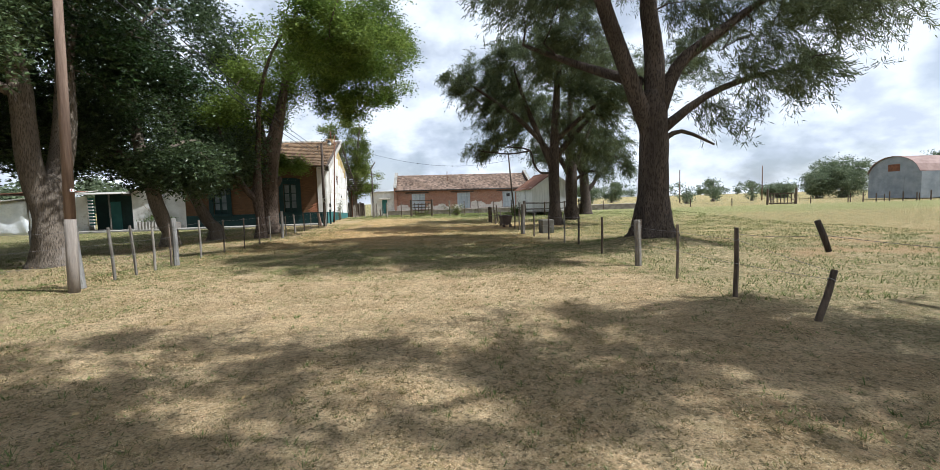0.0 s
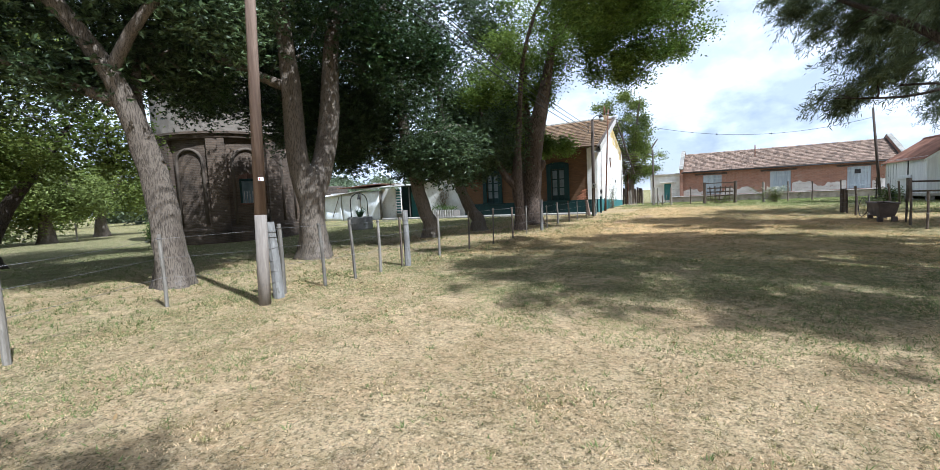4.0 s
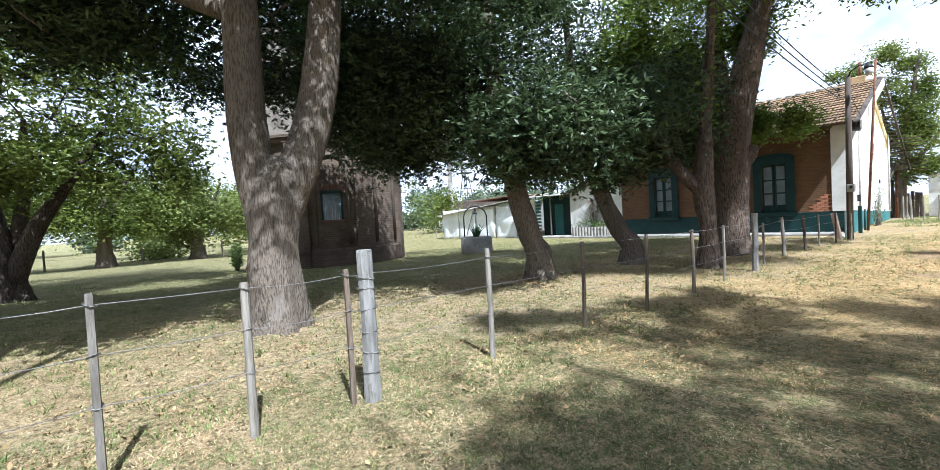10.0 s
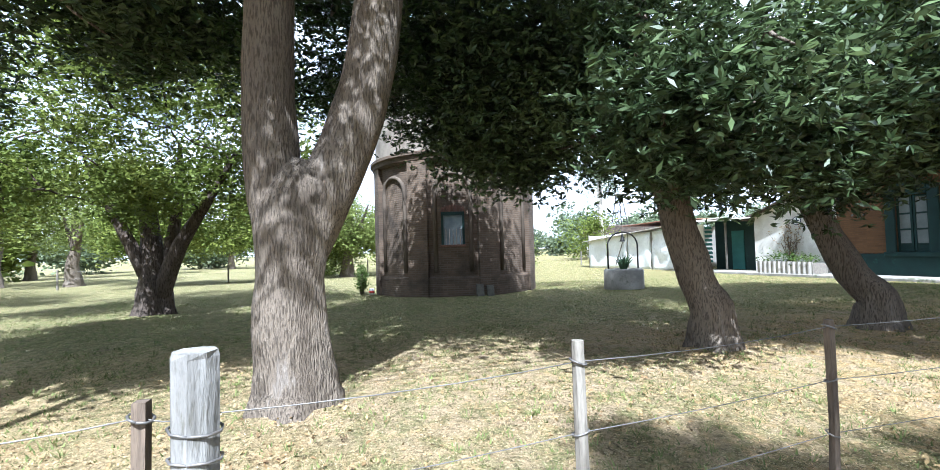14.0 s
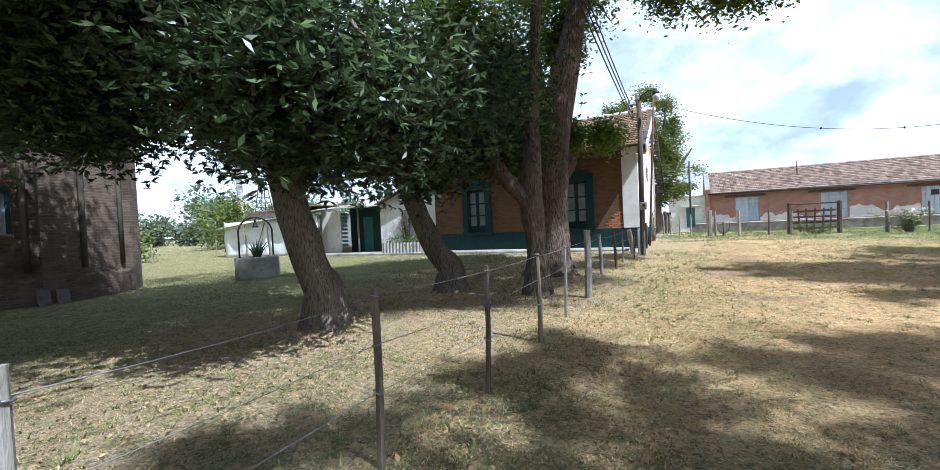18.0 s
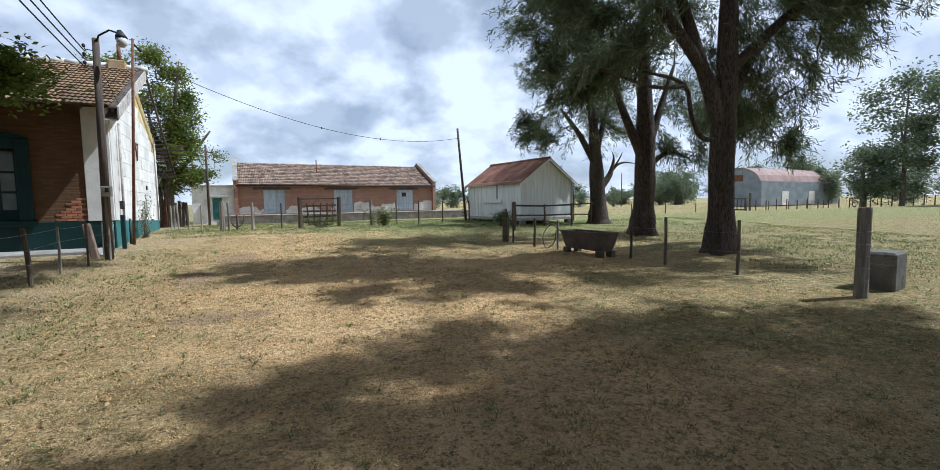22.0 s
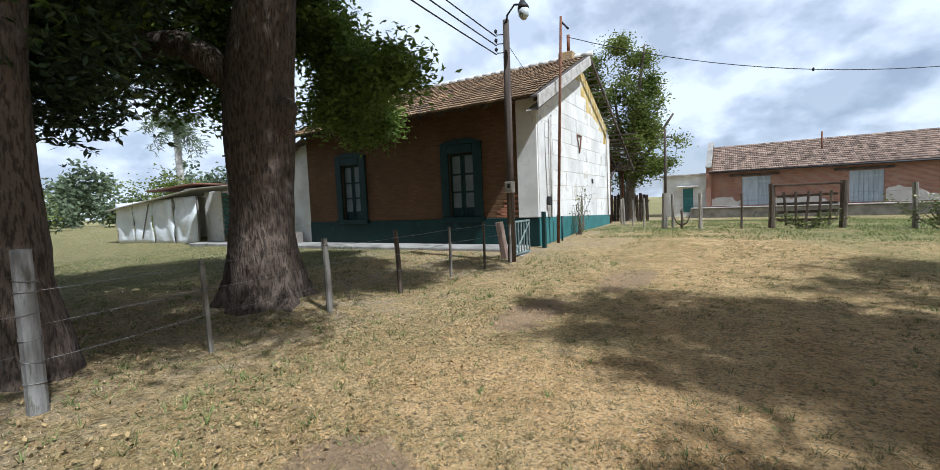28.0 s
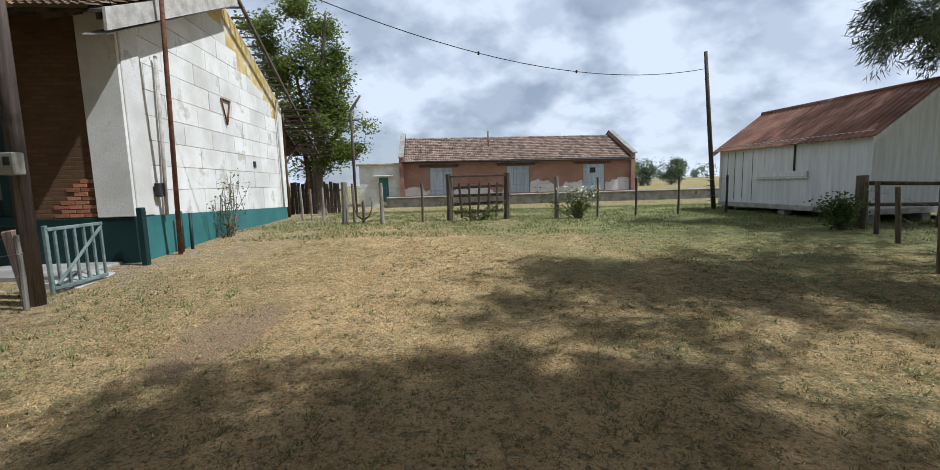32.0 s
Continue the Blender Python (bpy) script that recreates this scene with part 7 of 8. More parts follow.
def build_rail():
    r = thing("hitching_rail", pose(3.75, 33.85, 0.25), "rough pole rail between an old post and a tree", "rail fence")
    tube("post", [(0, 0, -0.1), (0.02, 0, 0.6), (0.0, 0.0, 1.15)], [0.13, 0.11, 0.10], M["post_dark"], r, 8, 0.12)
    tube("rail", [(0.05, 0, 0.98), (1.4, -0.12, 0.94), (2.9, -0.16, 0.97), (4.3, -0.18, 1.03)], [0.045, 0.04, 0.04, 0.03], M["post_dark"], r, 7, 0.1)
    tube("rail", [(0.05, 0, 0.52), (1.4, -0.12, 0.50), (2.9, -0.16, 0.52), (4.2, -0.18, 0.48)], [0.04, 0.04, 0.035, 0.03], M["post_dark"], r, 7, 0.1)
    for x, h in ((1.5, 0.95), (3.0, 0.98), (4.1, 1.1)):
        tube("post", [(x, -0.2, -0.1), (x + 0.02, -0.2, h * 0.5), (x, -0.2, h + 0.08)], [0.055, 0.05, 0.045], M["post_dark"], r, 7, 0.15)
    return r


build_rail()


def build_yard_boards():
    """Dark upright boards closing the yard behind the platform tree."""
    b = thing("board_fence", pose(-14.6, 47.0, ground_z(-14.6, 47.0)), "dark weathered board fence behind the platform tree", "fence", "fences")
    rnd = random.Random(15)
    for i in range(16):
        part("board", box((0.17, 0.03, 1.7 + rnd.uniform(-0.12, 0.12)), (i * 0.185, rnd.uniform(-0.01, 0.01), 0.8), 0.006, Matrix.Rotation(radians(rnd.uniform(-1.5, 1.5)), 3, "Y")), M["post_dark"], b)
    for z in (0.4, 1.25):
        part("rail", box((3.0, 0.06, 0.09), (1.4, 0.05, z), 0.01), M["post_dark"], b)
    return b


def build_stump():
    """A dark forked stump between two posts of the track fence."""
    t = thing("forked_stump", pose(-8.0, 37.3, ground_z(-8.0, 37.3)), "dark forked stump beside the track fence posts", "stump")
    tube("trunk", [(0, 0, -0.1), (0.02, 0, 0.3), (0.0, 0.02, 0.62), (0.02, 0.02, 0.7)], [0.06, 0.045, 0.05, 0.02], M["post_dark"], t, 6, 0.3, 4)
    for s, hgt in ((-1, 0.75), (1, 0.68)):
        tube("limb", [(0.02 * s, 0, 0.12), (0.16 * s, 0.02, 0.2), (0.26 * s, 0.03, 0.42), (0.27 * s, 0.03, hgt)], [0.03, 0.026, 0.02, 0.01], M["post_dark"], t, 6, 0.3, 5)
    return t


build_yard_boards()
build_stump()


# ---- poles and lines ----
def build_pole(x, y, h, r, label, lean=(0, 0), foot=False):
    p = thing("utility_pole", pose(x, y, ground_z(x, y)), label, "utility pole", "utility poles")
    top = (lean[0], lean[1], h)
    k = 0.185 if foot else 0.0
    at = lambda s: (lean[0] * s, lean[1] * s, h * s)
    if foot:
        tube("foot", [(0, 0, -0.1), at(k * 0.5), at(k)], [r * 1.08, r * 1.06, r * 1.03], M["pole_foot"], p, 12)
    tube("shaft", [at(k), at(0.6), at(1.0)], [r, r * 0.9, r * 0.75], M["pole"], p, 12)
    return p


pole_a = build_pole(-7.42, 7.97, 7.2, 0.085, "tall brown timber pole with a grey foot by the garden fence", (0.05, 0.27), True)
part("tag", box((0.012, 0.08, 0.05), (0.098, 0.05, 1.86)), M["white_sign"], pole_a, "small white and red tag")
part("tag_mark", box((0.014, 0.016, 0.035), (0.101, 0.03, 1.86)), M["red_mark"], pole_a)
for i, z in enumerate((6.2, 6.5, 6.8)):
    part("insulator", box((0.06, 0.06, 0.10), (0.12, 0.0, z), 0.02), M["white_sign"], pole_a)
pole_b = build_pole(-10.0, 29.3, 5.45, 0.095, "dark lamp pole with insulators by the house corner", (0.05, 0.0))
for o in list(pole_b.children):
    o.data.materials[0] = M["pole_dark"]
tube("lamp_arm", [(0.05, 0, 5.3), (0.15, -0.1, 5.5), (0.4, -0.2, 5.62), (0.62, -0.25, 5.55)], 0.022, M["iron_dark"], pole_b, 6)
lamp = tube("lamp_head", [(0.62, -0.25, 5.62), (0.64, -0.26, 5.5), (0.66, -0.27, 5.42)], [0.05, 0.11, 0.13], M["iron_dark"], pole_b, 12, label="enclosed street lamp head")
tube("bowl", [(0.66, -0.27, 5.42), (0.665, -0.272, 5.3), (0.67, -0.275, 5.22)], [0.12, 0.11, 0.05], M["lamp_glass"], lamp, 12)
for z in (4.75, 4.95, 5.15):
    b = tube("insulator_pin", [(0.03, 0, z), (-0.14, -0.1, z), (-0.16, -0.11, z + 0.06)], 0.012, M["iron_dark"], pole_b, 5)
    part("insulator", box((0.07, 0.07, 0.09), (-0.16, -0.11, z + 0.08), 0.025), M["cable"], b)
meter = part("meter_box", box((0.2, 0.14, 0.26), (0.1, -0.15, 1.72), 0.015), M["meter"], pole_b, "beige meter box with a dark dial")
part("dial", box((0.08, 0.012, 0.1), (0.12, -0.226, 1.75), 0.004), M["iron_dark"], meter)
iron = build_pole(-10.42, 32.6, 6.3, 0.045, "thin rusty iron mast beside the gable", (0.45, -0.4))
for o in list(iron.children):
    o.data.materials[0] = M["iron_rust"]
tube("bracket", [(0.42, -0.38, 6.2), (0.62, -0.3, 5.95)], 0.03, M["iron_dark"], iron, 6)
far_mast = build_pole(3.45, 39.3, 5.2, 0.075, "leaning dark timber mast beside the white hut", (-0.4, 0.1))
for i in range(6):
    part("climbing_peg", box((0.22, 0.03, 0.03), (-0.14 - 0.02 * (i % 2), 0.0, 0.3 + 0.17 * i), 0.006), M["iron_dark"], far_mast)
for o in list(far_mast.children):
    o.data.materials[0] = M["pole_dark"]
small_pole = build_pole(-10.2, 44.4, 4.6, 0.07, "dark pole by the platform", (0.0, 0.0))
part("crossarm", box((0.5, 0.06, 0.06), (0.1, 0, 4.2), 0.01), M["iron_dark"], small_pole)
for o in list(small_pole.children):
    o.data.materials[0] = M["pole_dark"]
pole_c = build_pole(60.0, 93.6, 7.2, 0.12, "far pole in the pasture", (0, 0))
pole_d = build_pole(44.0, 96.0, 7.0, 0.12, "far pole in the pasture", (0, 0))


def line(name, a, b, sag, r, label):
    ob = tube(name, sag_line(a, b, sag, 24), r, M["cable"], None, 5)
    return tagged(ob, label, "cable", "overhead lines")


for i, z in enumerate((4.83, 5.03, 5.23)):
    line("power_line", (-7.3, 7.97, 6.2 + 0.3 * i), (-10.16, 29.2, z), 0.35, 0.014, "thin black overhead power line")
    line("power_line", (-7.3, 7.97, 6.2 + 0.3 * i), (-2.0, -26.0, 7.0 + 0.3 * i), 0.4, 0.014, "thin black overhead power line")
service = line("service_line", (-9.8, 32.3, 5.95), (3.08, 39.4, 5.0), 1.0, 0.010, "sagging black service cable to the mast")
for q in (10, 15):
    part("cable_joint", box((0.05, 0.05, 0.09), sag_line((-9.8, 32.3, 5.95), (3.08, 39.4, 5.0), 1.0, 24)[q], 0.015), M["cable"], service)
line("service_line", (-9.95, 29.25, 5.1), (-10.2, 31.6, 4.3), 0.05, 0.007, "short cable from lamp pole to the house")


# ---- gate by the house corner ----
def build_gate():
    g = thing("garden_gate", HOUSE @ pose(-0.05, -2.1, 0.0), "ajar small green slatted garden gate with concrete post", "gate")
    part("gate_post", box((0.16, 0.16, 1.05), (-0.02, -0.12, 0.5), 0.02, Matrix.Rotation(radians(-9), 3, "Y")), M["pole"], g, "leaning weathered gate post")
    leaf = part("gate_frame", box((0.05, 0.05, 0.95), (0.2, 0.0, 0.58), 0.008), M["gate_paint"], g)
    for z in (0.2, 1.0):
        part("rail", box((0.045, 1.0, 0.05), (0.22, 0.5, z), 0.008), M["gate_paint"], leaf)
    for i in range(6):
        part("bar", box((0.035, 0.035, 0.85), (0.22, 0.12 + i * 0.17, 0.6), 0.006), M["gate_paint"], leaf)
    part("brace", box((0.03, 1.15, 0.04), (0.24, 0.5, 0.6), 0.006, Matrix.Rotation(radians(38), 3, "X")), M["gate_paint"], leaf)
    part("shut_post", box((0.11, 0.11, 1.15), (0.3, 1.85, 0.62), 0.015), M["green_paint"], g)
    return g


build_gate()
for i, (x, y, h) in enumerate(((0.18, 1.05, 1.0), (0.22, 1.35, 0.95))):
    stake = tube("stake", [(0, 0, -0.1), (0.02, 0.0, h)], 0.035, M["green_paint"], None, 6)
    stake.matrix_world = HOUSE @ pose(x, y, 0.05)
    tagged(stake, "short green-stained stake by the gable wall", "stake")


# ---- garden well ----
def build_well():
    w = thing("garden_well", pose(-21.45, 21.95, 0.0), "round concrete well planter with aloe under an iron arch", "well")
    v, f = ring_data([(0.72, -0.05), (0.72, 0.66), (0.66, 0.72), (0.58, 0.72), (0.58, 0.6), (0.0, 0.6)], 28)
    raw("curb", v, f, M["concrete_dark"], w, "stained concrete ring", True)
    a = radians(20)
    pts = [(-0.62, 0, 0.65), (-0.62, 0, 1.6)] + [(-0.62 * math.cos(b), 0, 1.6 + 0.5 * math.sin(b)) for b in np.linspace(0.15, math.pi - 0.15, 9)] + [(0.62, 0, 1.6), (0.62, 0, 0.65)]
    arch = tube("arch", [(p[0] * math.cos(a + 1.2), p[0] * math.sin(a + 1.2), p[2]) for p in pts], 0.03, M["iron_dark"], w, 7)
    tube("bell", [(0, 0, 2.05), (0, 0, 1.92), (0, 0, 1.82), (0, 0, 1.74)], [0.02, 0.05, 0.07, 0.11], M["iron_dark"], w, 10)
    rnd = random.Random(8)
    for i in range(22):
        b = rnd.uniform(0, 2 * math.pi)
        L, s = rnd.uniform(0.45, 0.8), rnd.uniform(0.25, 0.75)
        q = [(0.05 * math.cos(b), 0.05 * math.sin(b), 0.6), (s * 0.5 * L * math.cos(b), s * 0.5 * L * math.sin(b), 0.6 + 0.6 * L), (s * L * math.cos(b), s * L * math.sin(b), 0.6 + L * 0.95)]
        tube("aloe_leaf", q, [0.035, 0.028, 0.003], M["aloe"], w, 5)
    return w


build_well()


def vine(name, m, n, spread, height, seed, label, leafy_mat="leaf_shrub", leaves=6):
    rs = np.random.RandomState(seed)
    t = thing(name, m, label, "plant")
    verts, faces, tips = [], [], []
    for i in range(n):
        x, z = rs.normal(0, 0.05), 0.0
        pts = [(x, 0, -0.1)]
        dx = rs.normal(0, spread)
        steps = 6
        for k in range(1, steps + 1):
            x += dx / steps + rs.normal(0, 0.05)
            z = height * rs.uniform(0.6, 1.0) * k / steps
            pts.append((x, rs.normal(0, 0.05), z))
        v, f = tube_data(pts, list(np.linspace(0.018, 0.004, len(pts))), 5)
        k = len(verts)
        verts += v
        faces += [tuple(k + q for q in ff) for ff in f]
        tips += pts[2:]
    tagged(raw("branchwork", verts, faces, M["bark"], t), kind="stuff")
    quads_mesh("leaves", leaf_quads(np.array(tips), 0.07, 0.5, rs, 0, 0.3, 0.08, leaves), M[leafy_mat], t)
    return t


# ---- oddments against the water tower ----
for x, y, a, h in ((-21.05, 16.25, 4, 0.45), (-21.02, 16.6, 8, 0.4)):
    slab_piece = tagged(part("leaning_slab", box((0.05, 0.26, h), (0, 0, h / 2), 0.012, Matrix.Rotation(radians(-14), 3, "Y")), M["concrete_old"]), "broken grey slab leaning against the brick tower", "slab")
    slab_piece.matrix_world = pose(x, y, -0.02, 0, 0, a)
can_v, can_f = ring_data([(0.0, 0.0), (0.10, 0.0), (0.10, 0.22), (0.09, 0.24), (0.0, 0.24)], 14)
can = tagged(raw("paint_can", can_v, can_f, M["white_sign"], None, "", True), "small white paint can with a red band by the tower", "can")
can.matrix_world = pose(-23.85, 12.75, 0.0)
band_v, band_f = ring_data([(0.102, 0.06), (0.104, 0.06), (0.104, 0.15), (0.102, 0.15)], 14)
raw("band", band_v, band_f, M["red_mark"], can, "red paint band", True)
vine("tower_shrub", pose(-24.4, 12.4, 0.0), 26, 0.5, 1.1, 9, "dark low shrub at the foot of the tower", "leaf_shrub", 18)


# ---- plastic-sheet shelter ----
def build_shelter():
    s = thing("plastic_shelter", pose(-36.0, 28.6, 0.05, 0, 0, 7.5), "lean-to shelter hung with white plastic sheeting", "shelter")
    L = 8.2
    for i in range(5):
        part("post", box((0.08, 0.08, 2.4), (i * L / 4, 0, 1.15), 0.01), M["post"], s)
    rs = np.random.RandomState(4)
    for k in range(4):
        n, verts, faces = 10, [], []
        for j in range(n + 1):
            for i in range(n + 1):
                u, v = i / n, j / n
                verts.append((k * L / 4 + 0.05 + u * (L / 4 - 0.1), -0.06 - 0.05 * math.sin(u * 7 + k) * math.sin(v * 3) - 0.10 * noise.noise((u * 3 + k * 5, v * 3, 0)), 0.02 + v * (2.25 + 0.03 * k)))
        for j in range(n):
            for i in range(n):
                q = j * (n + 1) + i
                faces.append((q, q + 1, q + n + 2, q + n + 1))
        ob = raw("sheet", verts, faces, M["plastic"], s, "creased white plastic sheet", True)
        ob.modifiers.new("thick", "SOLIDIFY").thickness = 0.01
    part("roof", box((L + 0.8, 3.4, 0.06), (L / 2, 1.3, 2.45), 0.01, Matrix.Rotation(radians(-5), 3, "Y") @ Matrix.Rotation(radians(6), 3, "X")), M["fascia"], s)
    part("roof_sheet", box((L * 0.55, 3.2, 0.05), (L * 0.72, 1.5, 2.88), 0.01, Matrix.Rotation(radians(-2), 3, "Y")), M["rust_roof"], s)
    part("back_wall", span(0, L, 2.8, 2.9, 0, 2.5), M["white_annex"], s)
    tube("door_brace", [(3.0, -0.14, 0.3), (3.9, -0.14, 2.1)], 0.03, M["post"], s, 6)
    return s


build_shelter()


# ---- planter and wall vine by the annex ----
def build_planter():
    p = thing("planter_bed", HOUSE @ pose(-12.2, -1.1, 0.22), "long planter edged with grey corrugated sheet", "planter")
    n, verts, faces = 60, [], []
    for i in range(n + 1):
        x = i * 2.3 / n
        y = 0.025 * math.sin(i * 1.2)
        verts += [(x, y, 0), (x, y, 0.52)]
    faces = [(2 * i, 2 * i + 2, 2 * i + 3, 2 * i + 1) for i in range(n)]
    ob = raw("edging", verts, faces, M["concrete"], p)
    ob.modifiers.new("thick", "SOLIDIFY").thickness = 0.015
    part("soil", span(0.0, 2.3, 0.05, 0.9, 0.0, 0.45), M["ballast"], p)
    rs = np.random.RandomState(9)
    c = np.array([[x, rs.uniform(0.1, 0.8), rs.uniform(0.45, 0.85)] for x in np.linspace(0.1, 2.2, 40)])
    tagged(quads_mesh("plants", leaf_quads(c, 0.12, 0.4, rs, 0, 0.4, 0.12, 14), M["leaf_shrub"], p), kind="stuff")
    return p


build_planter()


vine("wall_shrub", HOUSE @ pose(0.3, 2.9, 0.05, 0, 0, 90), 16, 0.55, 1.9, 3, "straggly bare shrub against the white gable wall", leaves=3)
vine("wall_vine", HOUSE @ pose(-11.4, -0.05, 0.7, 0, 0, 0), 12, 0.5, 1.7, 4, "half-dead creeper on the whitewashed annex wall", "litter", 10)
flower_bush = vine("white_flower_bush", pose(-1.55, 37.3, 0.3), 22, 0.5, 0.95, 5, "cream-flowering bush by the track fence", "leaf_mid", 11)
rs_flower = np.random.RandomState(21)
tagged(quads_mesh("blossoms", leaf_quads(np.array([(rs_flower.normal(0, 0.32), rs_flower.normal(0, 0.12), rs_flower.uniform(0.45, 1.0)) for i in range(34)]), 0.05, 0.9, rs_flower, 0, 0.3, 0.05, 9), M["blossom"], flower_bush, ), kind="stuff")
vine("fence_bush", pose(3.15, 33.55, 0.24), 20, 0.35, 0.75, 7, "low dark bush against the old fence post", "leaf_shrub", 16)
vine("gate_weeds", pose(-4.6, 37.3, 0.3), 14, 0.6, 0.55, 6, "tall weeds under the stock gate", "leaf_mid", 7)


# ---- far garden: palm, cottage, wind pump ----
def build_palm():
    p = thing("palm_tree", pose(-47.0, 36.0, 0.0), "tall palm with a pale straight trunk", "tree")
    tube("trunk", [(0, 0, -0.1), (0.05, 0, 4.0), (0, 0, 9.0)], [0.35, 0.28, 0.26], M["fascia"], p, 10)
    rs = np.random.RandomState(5)
    pts = []
    for i in range(34):
        a, e = rs.uniform(0, 2 * math.pi), rs.uniform(-0.7, 1.2)
        for s in np.linspace(0.15, 1, 14):
            r = 2.5 * s
            pts.append((math.cos(a) * r * math.cos(e * 0.7), math.sin(a) * r * math.cos(e * 0.7), 9.2 + r * math.sin(e) - 0.5 * r * s))
    quads_mesh("crown", leaf_quads(np.array(pts), 0.6, 0.1, rs, 0.5, 0.2, 0.06, 6), M["leaf_far_haze"], p)


def build_pump():
    w = thing("wind_pump", pose(-60.0, 46.5, 0.0), "iron lattice wind pump tower", "tower")
    for a in range(4):
        sx, sy = (-1, 1)[a % 2], (-1, 1)[a // 2]
        tube("leg", [(1.3 * sx, 1.3 * sy, 0), (0.25 * sx, 0.25 * sy, 8.5)], 0.06, M["iron_dark"], w, 5)
    for k in range(6):
        z = 1.0 + k * 1.3
        r = 1.3 - 1.05 * z / 8.5
        ring = [(r, r, z), (-r, r, z), (-r, -r, z), (r, -r, z), (r, r, z)]
        tube("brace", ring, 0.03, M["iron_dark"], w, 4)
        r2 = 1.3 - 1.05 * (z + 1.3) / 8.5
        tube("brace", [(r, -r, z), (r2, r2, z + 1.3)], 0.025, M["iron_dark"], w, 4)
        tube("brace", [(-r, -r, z), (r2, -r2, z + 1.3)], 0.025, M["iron_dark"], w, 4)
    part("platform", box((1.6, 1.6, 0.15), (0, 0, 8.5), 0.02), M["iron_dark"], w)


def build_cottage():
    c = thing("cottage", pose(-53.0, 42.0, 0.0, 0, 0, 40), "small cream cottage with a dark roof", "house")
    part("wall", span(-3.2, 3.2, -2.4, 2.4, 0, 2.7, 0.03), M["white_wall"], c)
    part("roof", box((7.0, 5.4, 1.3), (0, 0, 3.3), 0.1), M["roof_wood"], c)
    part("door", span(-0.6, 0.6, -2.46, -2.4, 0, 2.0, 0.02), M["wh_render"], c)


build_palm()
build_pump()
build_cottage()


# ---- grass, litter and tiles last ----
def blades(name, x0, x1, y0, y1, count, mat, h, seed, label, keep=None, lean=0.9, width=0.006):
    rs = np.random.RandomState(seed)
    n = count
    x, y = rs.uniform(x0, x1, n), rs.uniform(y0, y1, n)
    k = np.array([noise.noise((a * 0.9, b * 0.9, seed)) + 0.6 * noise.noise((a * 3.1, b * 3.1, seed)) for a, b in zip(x, y)])
    ok = k > (keep if keep is not None else -9)
    x, y = x[ok], y[ok]
    n = len(x)
    z = np.array([ground_z(a, b) for a, b in zip(x, y)]) - 0.004
    z += np.array([0.035 * noise.noise((a * 0.35, b * 0.35, 0.0)) + 0.018 * noise.noise((a * 1.1, b * 1.1, 4.0)) for a, b in zip(x, y)])
    a = rs.uniform(0, 2 * math.pi, n)
    L = h * rs.uniform(0.4, 1.2, n)
    d = np.stack([np.cos(a) * lean, np.sin(a) * lean, np.ones(n)], 1)
    d /= np.linalg.norm(d, axis=1)[:, None]
    s = np.stack([-np.sin(a), np.cos(a), np.zeros(n)], 1) * (width * rs.uniform(0.6, 1.4, n))[:, None]
    p = np.stack([x, y, z], 1)
    verts = np.stack([p - s, p + s, p + d * L[:, None]], 1).reshape(-1, 3)
    ob = quads_mesh(name, verts, M[mat], tris=True)
    return tagged(ob, label, "grass", kind="stuff")


for k, (x0, x1, y0, y1, n) in enumerate([(-8.6, 3.8, 1.0, 8.0, 120000), (-8.6, 3.2, 8.0, 14.0, 110000), (-8.8, 2.2, 14.0, 20.0, 95000), (-8.0, 1.6, 20.0, 26.0, 75000), (-8.6, 2.0, 26.0, 33.0, 60000)]):
    blades("lane_grass", x0, x1, y0, y1, n, "blade_dry" if k < 2 else "blade_gold", 0.032, 1 + k, "short dry mown grass matted in the lane", -0.7, lean=1.7, width=0.004)
blades("lane_grass", -8.6, 4.4, 1.0, 15.0, 45000, "blade_green", 0.05, 12, "short green grass in the lane", 0.15, lean=1.6, width=0.0065)
blades("lane_grass", -8.6, 4.4, 15.0, 36.0, 40000, "blade_green", 0.05, 13, "short green grass in the lane", 0.3, lean=1.6, width=0.0065)
blades("garden_grass", -14.0, -7.2, 4.0, 30.0, 130000, "blade_dry", 0.036, 14, "dry garden grass under the trees", -0.3, lean=1.6, width=0.004)
blades("garden_grass", -26.0, -8.0, 3.0, 31.0, 90000, "blade_green", 0.06, 15, "green garden lawn grass", -0.1, width=0.008)
blades("lane_grass", -9.0, -5.2, 3.0, 14.0, 36000, "blade_green", 0.045, 18, "short green grass along the garden fence", -0.25, lean=1.4, width=0.006)
blades("lane_grass", -4.8, 3.4, 8.6, 14.5, 50000, "blade_green", 0.045, 19, "short green grass under the big tree's shade", -0.2, lean=1.4, width=0.006)
blades("verge_grass", -11.0, 8.0, 34.0, 44.0, 50000, "blade_green", 0.10, 16, "longer green grass before the tracks", -0.2, width=0.008)
blades("field_grass", 3.5, 16.0, 6.0, 36.0, 70000, "blade_green", 0.09, 17, "rough green pasture grass", -0.1, width=0.008)


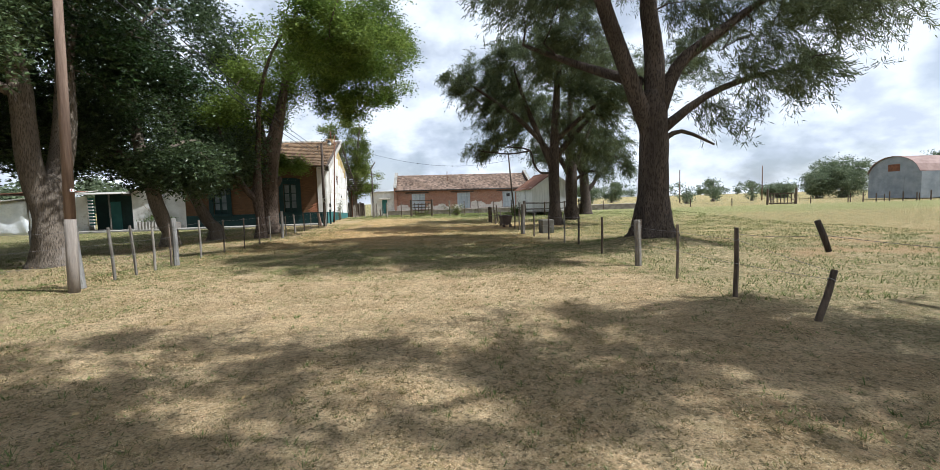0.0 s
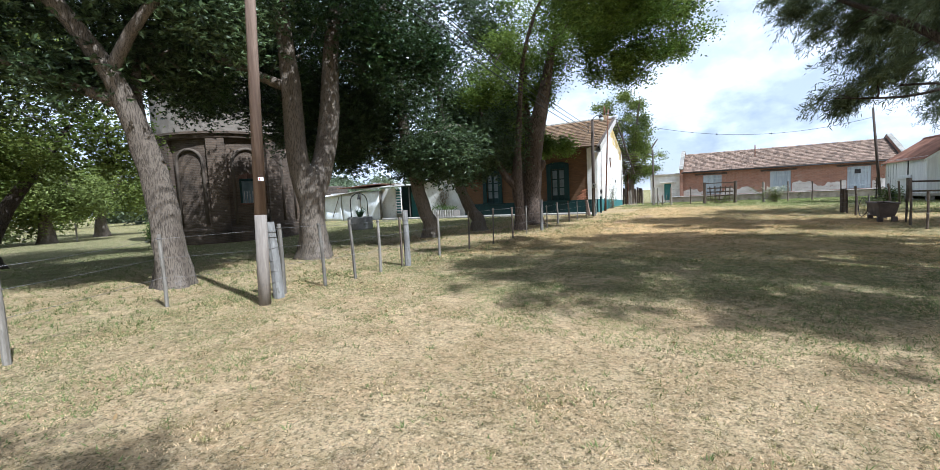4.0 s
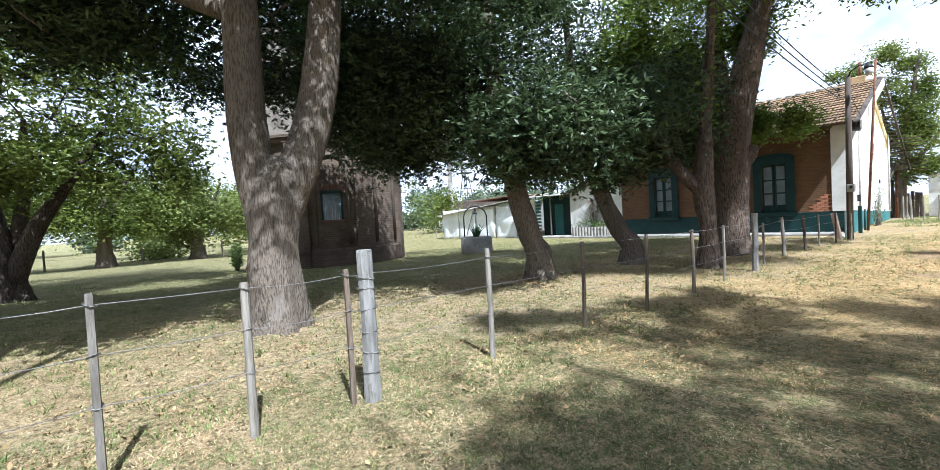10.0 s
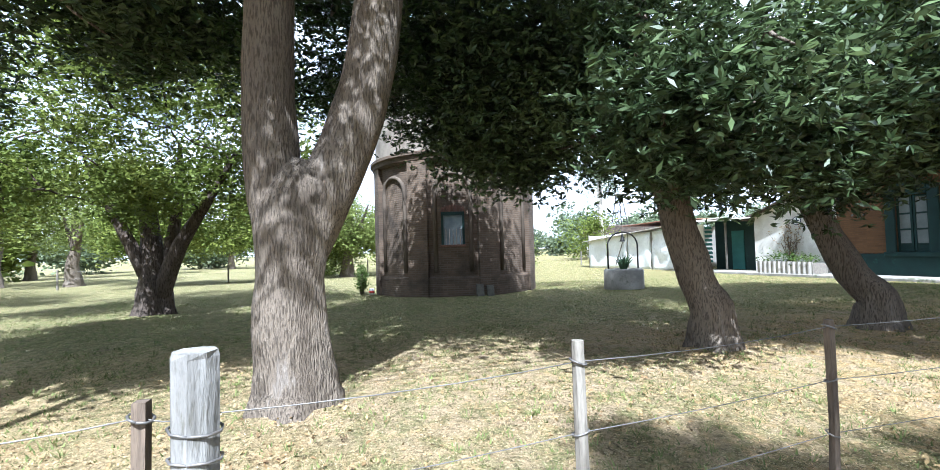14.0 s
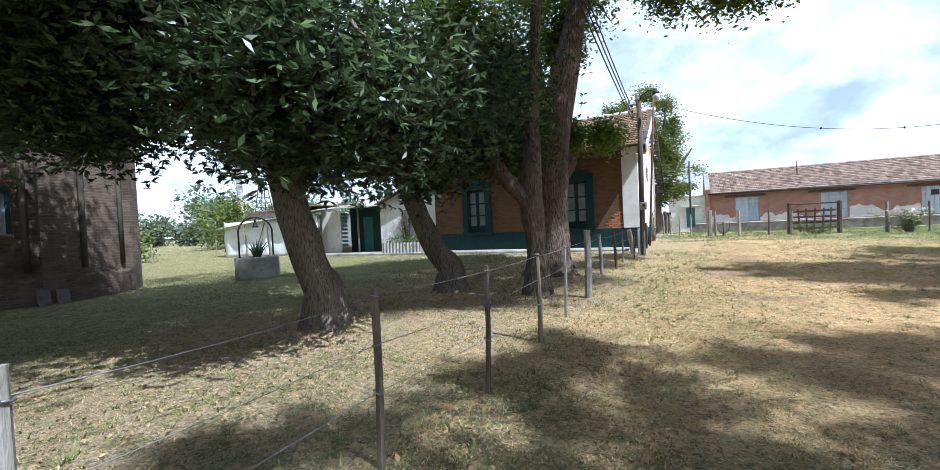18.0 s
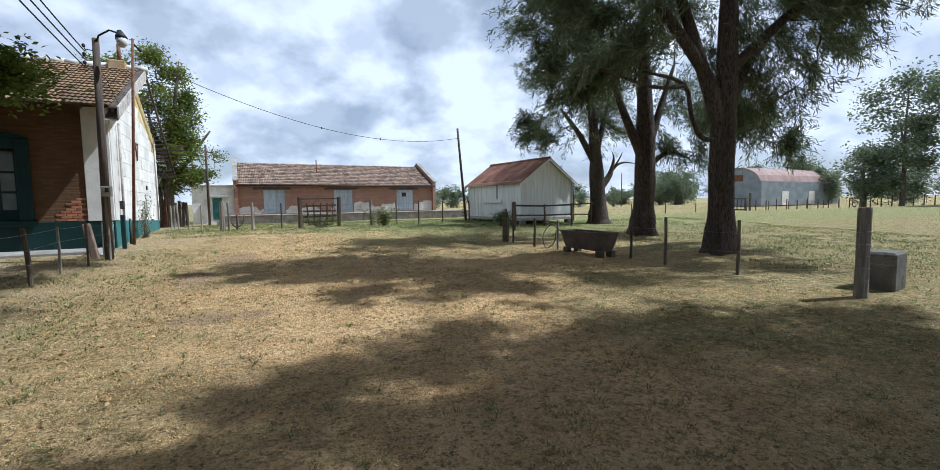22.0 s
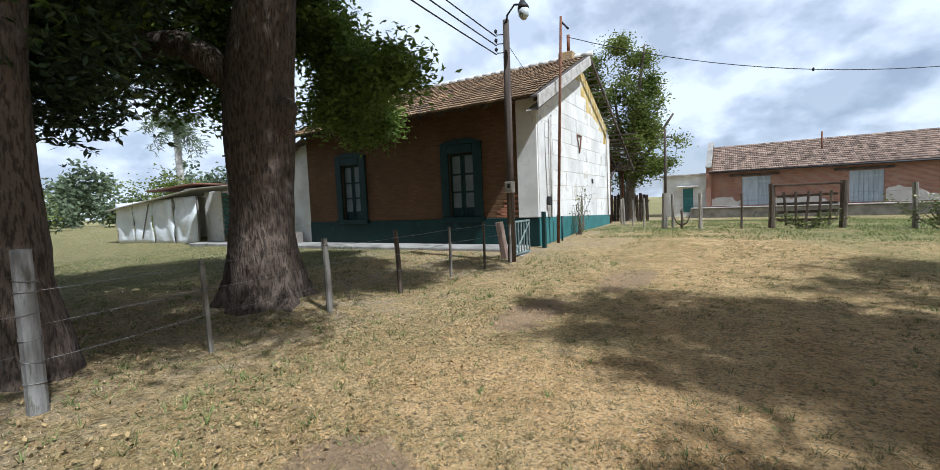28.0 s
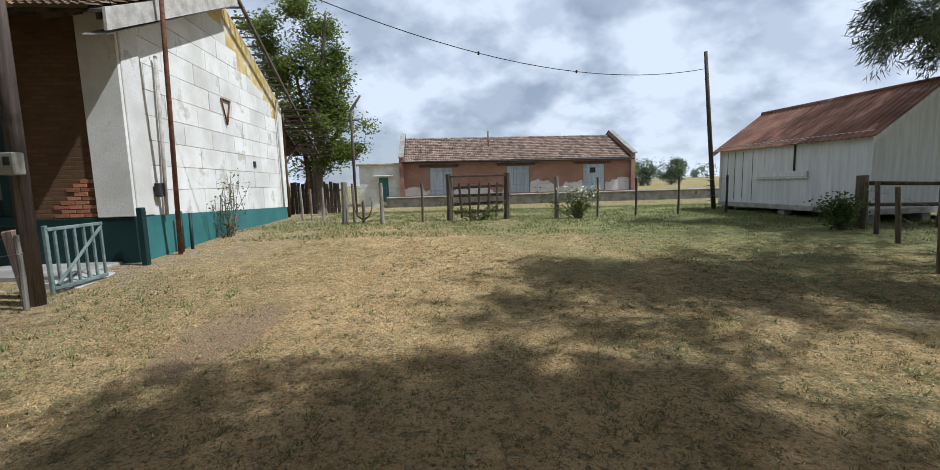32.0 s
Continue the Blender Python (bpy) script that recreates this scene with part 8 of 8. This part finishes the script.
def tufts(name, x0, x1, y0, y1, n, h, seed, label, mat="blade_green", keep=-9.0):
    """Small upright tufts of darker grass scattered over the mown ground."""
    rs = np.random.RandomState(seed)
    spots = [(p, q) for p, q in zip(rs.uniform(x0, x1, n), rs.uniform(y0, y1, n)) if noise.noise((p * 0.5, q * 0.5, seed)) + 0.6 * noise.noise((p * 2.0, q * 2.0, seed)) > keep]
    x, y = np.repeat([p for p, q in spots], 11), np.repeat([q for p, q in spots], 11)
    a = rs.uniform(0, 2 * math.pi, len(x))
    x, y = x + np.cos(a) * rs.uniform(0, 0.04, len(x)), y + np.sin(a) * rs.uniform(0, 0.04, len(x))
    z = np.array([ground_z(p, q) + 0.035 * noise.noise((p * 0.35, q * 0.35, 0.0)) + 0.018 * noise.noise((p * 1.1, q * 1.1, 4.0)) for p, q in zip(x, y)]) - 0.005
    L = h * rs.uniform(0.4, 1.2, len(x))
    reach = rs.uniform(0.4, 1.6, len(x))
    d = np.stack([np.cos(a) * reach, np.sin(a) * reach, np.ones(len(x))], 1)
    s = np.stack([-np.sin(a), np.cos(a), np.zeros(len(x))], 1) * 0.0045
    p = np.stack([x, y, z], 1)
    ob = quads_mesh(name, np.stack([p - s, p + s, p + d * L[:, None]], 1).reshape(-1, 3), M[mat], tris=True)
    return tagged(ob, label, "grass", kind="stuff")


tufts("grass_tufts", -7.5, 3.5, 2.0, 33.0, 1500, 0.05, 3, "small green grass tufts in the dry lane")
tufts("grass_tufts", -8.0, 3.6, 1.5, 16.0, 7000, 0.026, 5, "low olive grass tufts in the dry lane", "blade_olive", 0.0)
tufts("grass_tufts", -8.4, 2.2, 14.0, 34.0, 12000, 0.028, 6, "low olive grass tufts in the golden lane", "blade_olive", -0.05)
tufts("grass_tufts", -16.0, -7.5, 5.0, 30.0, 1200, 0.09, 4, "green grass tufts along the garden fence")


def leaf_litter(x0, x1, y0, y1, n, seed):
    rs = np.random.RandomState(seed)
    pts = [(x, y, ground_z(x, y) + 0.03) for x, y in zip(rs.uniform(x0, x1, n), rs.uniform(y0, y1, n)) if noise.noise((x * 0.7, y * 0.7, 2)) > -0.15]
    d = leaf_quads(np.array(pts), 0.048, 0.5, rs, 0, 3.0, 0.004, 1)
    ob = quads_mesh("leaf_litter", d, M["litter"])
    return tagged(ob, "scattered fallen yellow-brown leaves", "leaf litter", kind="stuff")


leaf_litter(-13.5, -6.8, 9.0, 26.0, 8500, 1)
leaf_litter(-7.0, 1.0, 3.0, 30.0, 500, 2)
tile_field("roof_tiles", -LENGTH - 0.3, 0.36, EAVE_Y - 0.06, RIDGE_Y, roof_z, M["roof_tile_joined"], house, near=(-3.6, 0.5), seed=2)
tile_field("roof_tiles", -LENGTH - 0.3, -0.35, 12.2, RIDGE_Y, roof_z, M["roof_tile_joined"], house, seed=3)
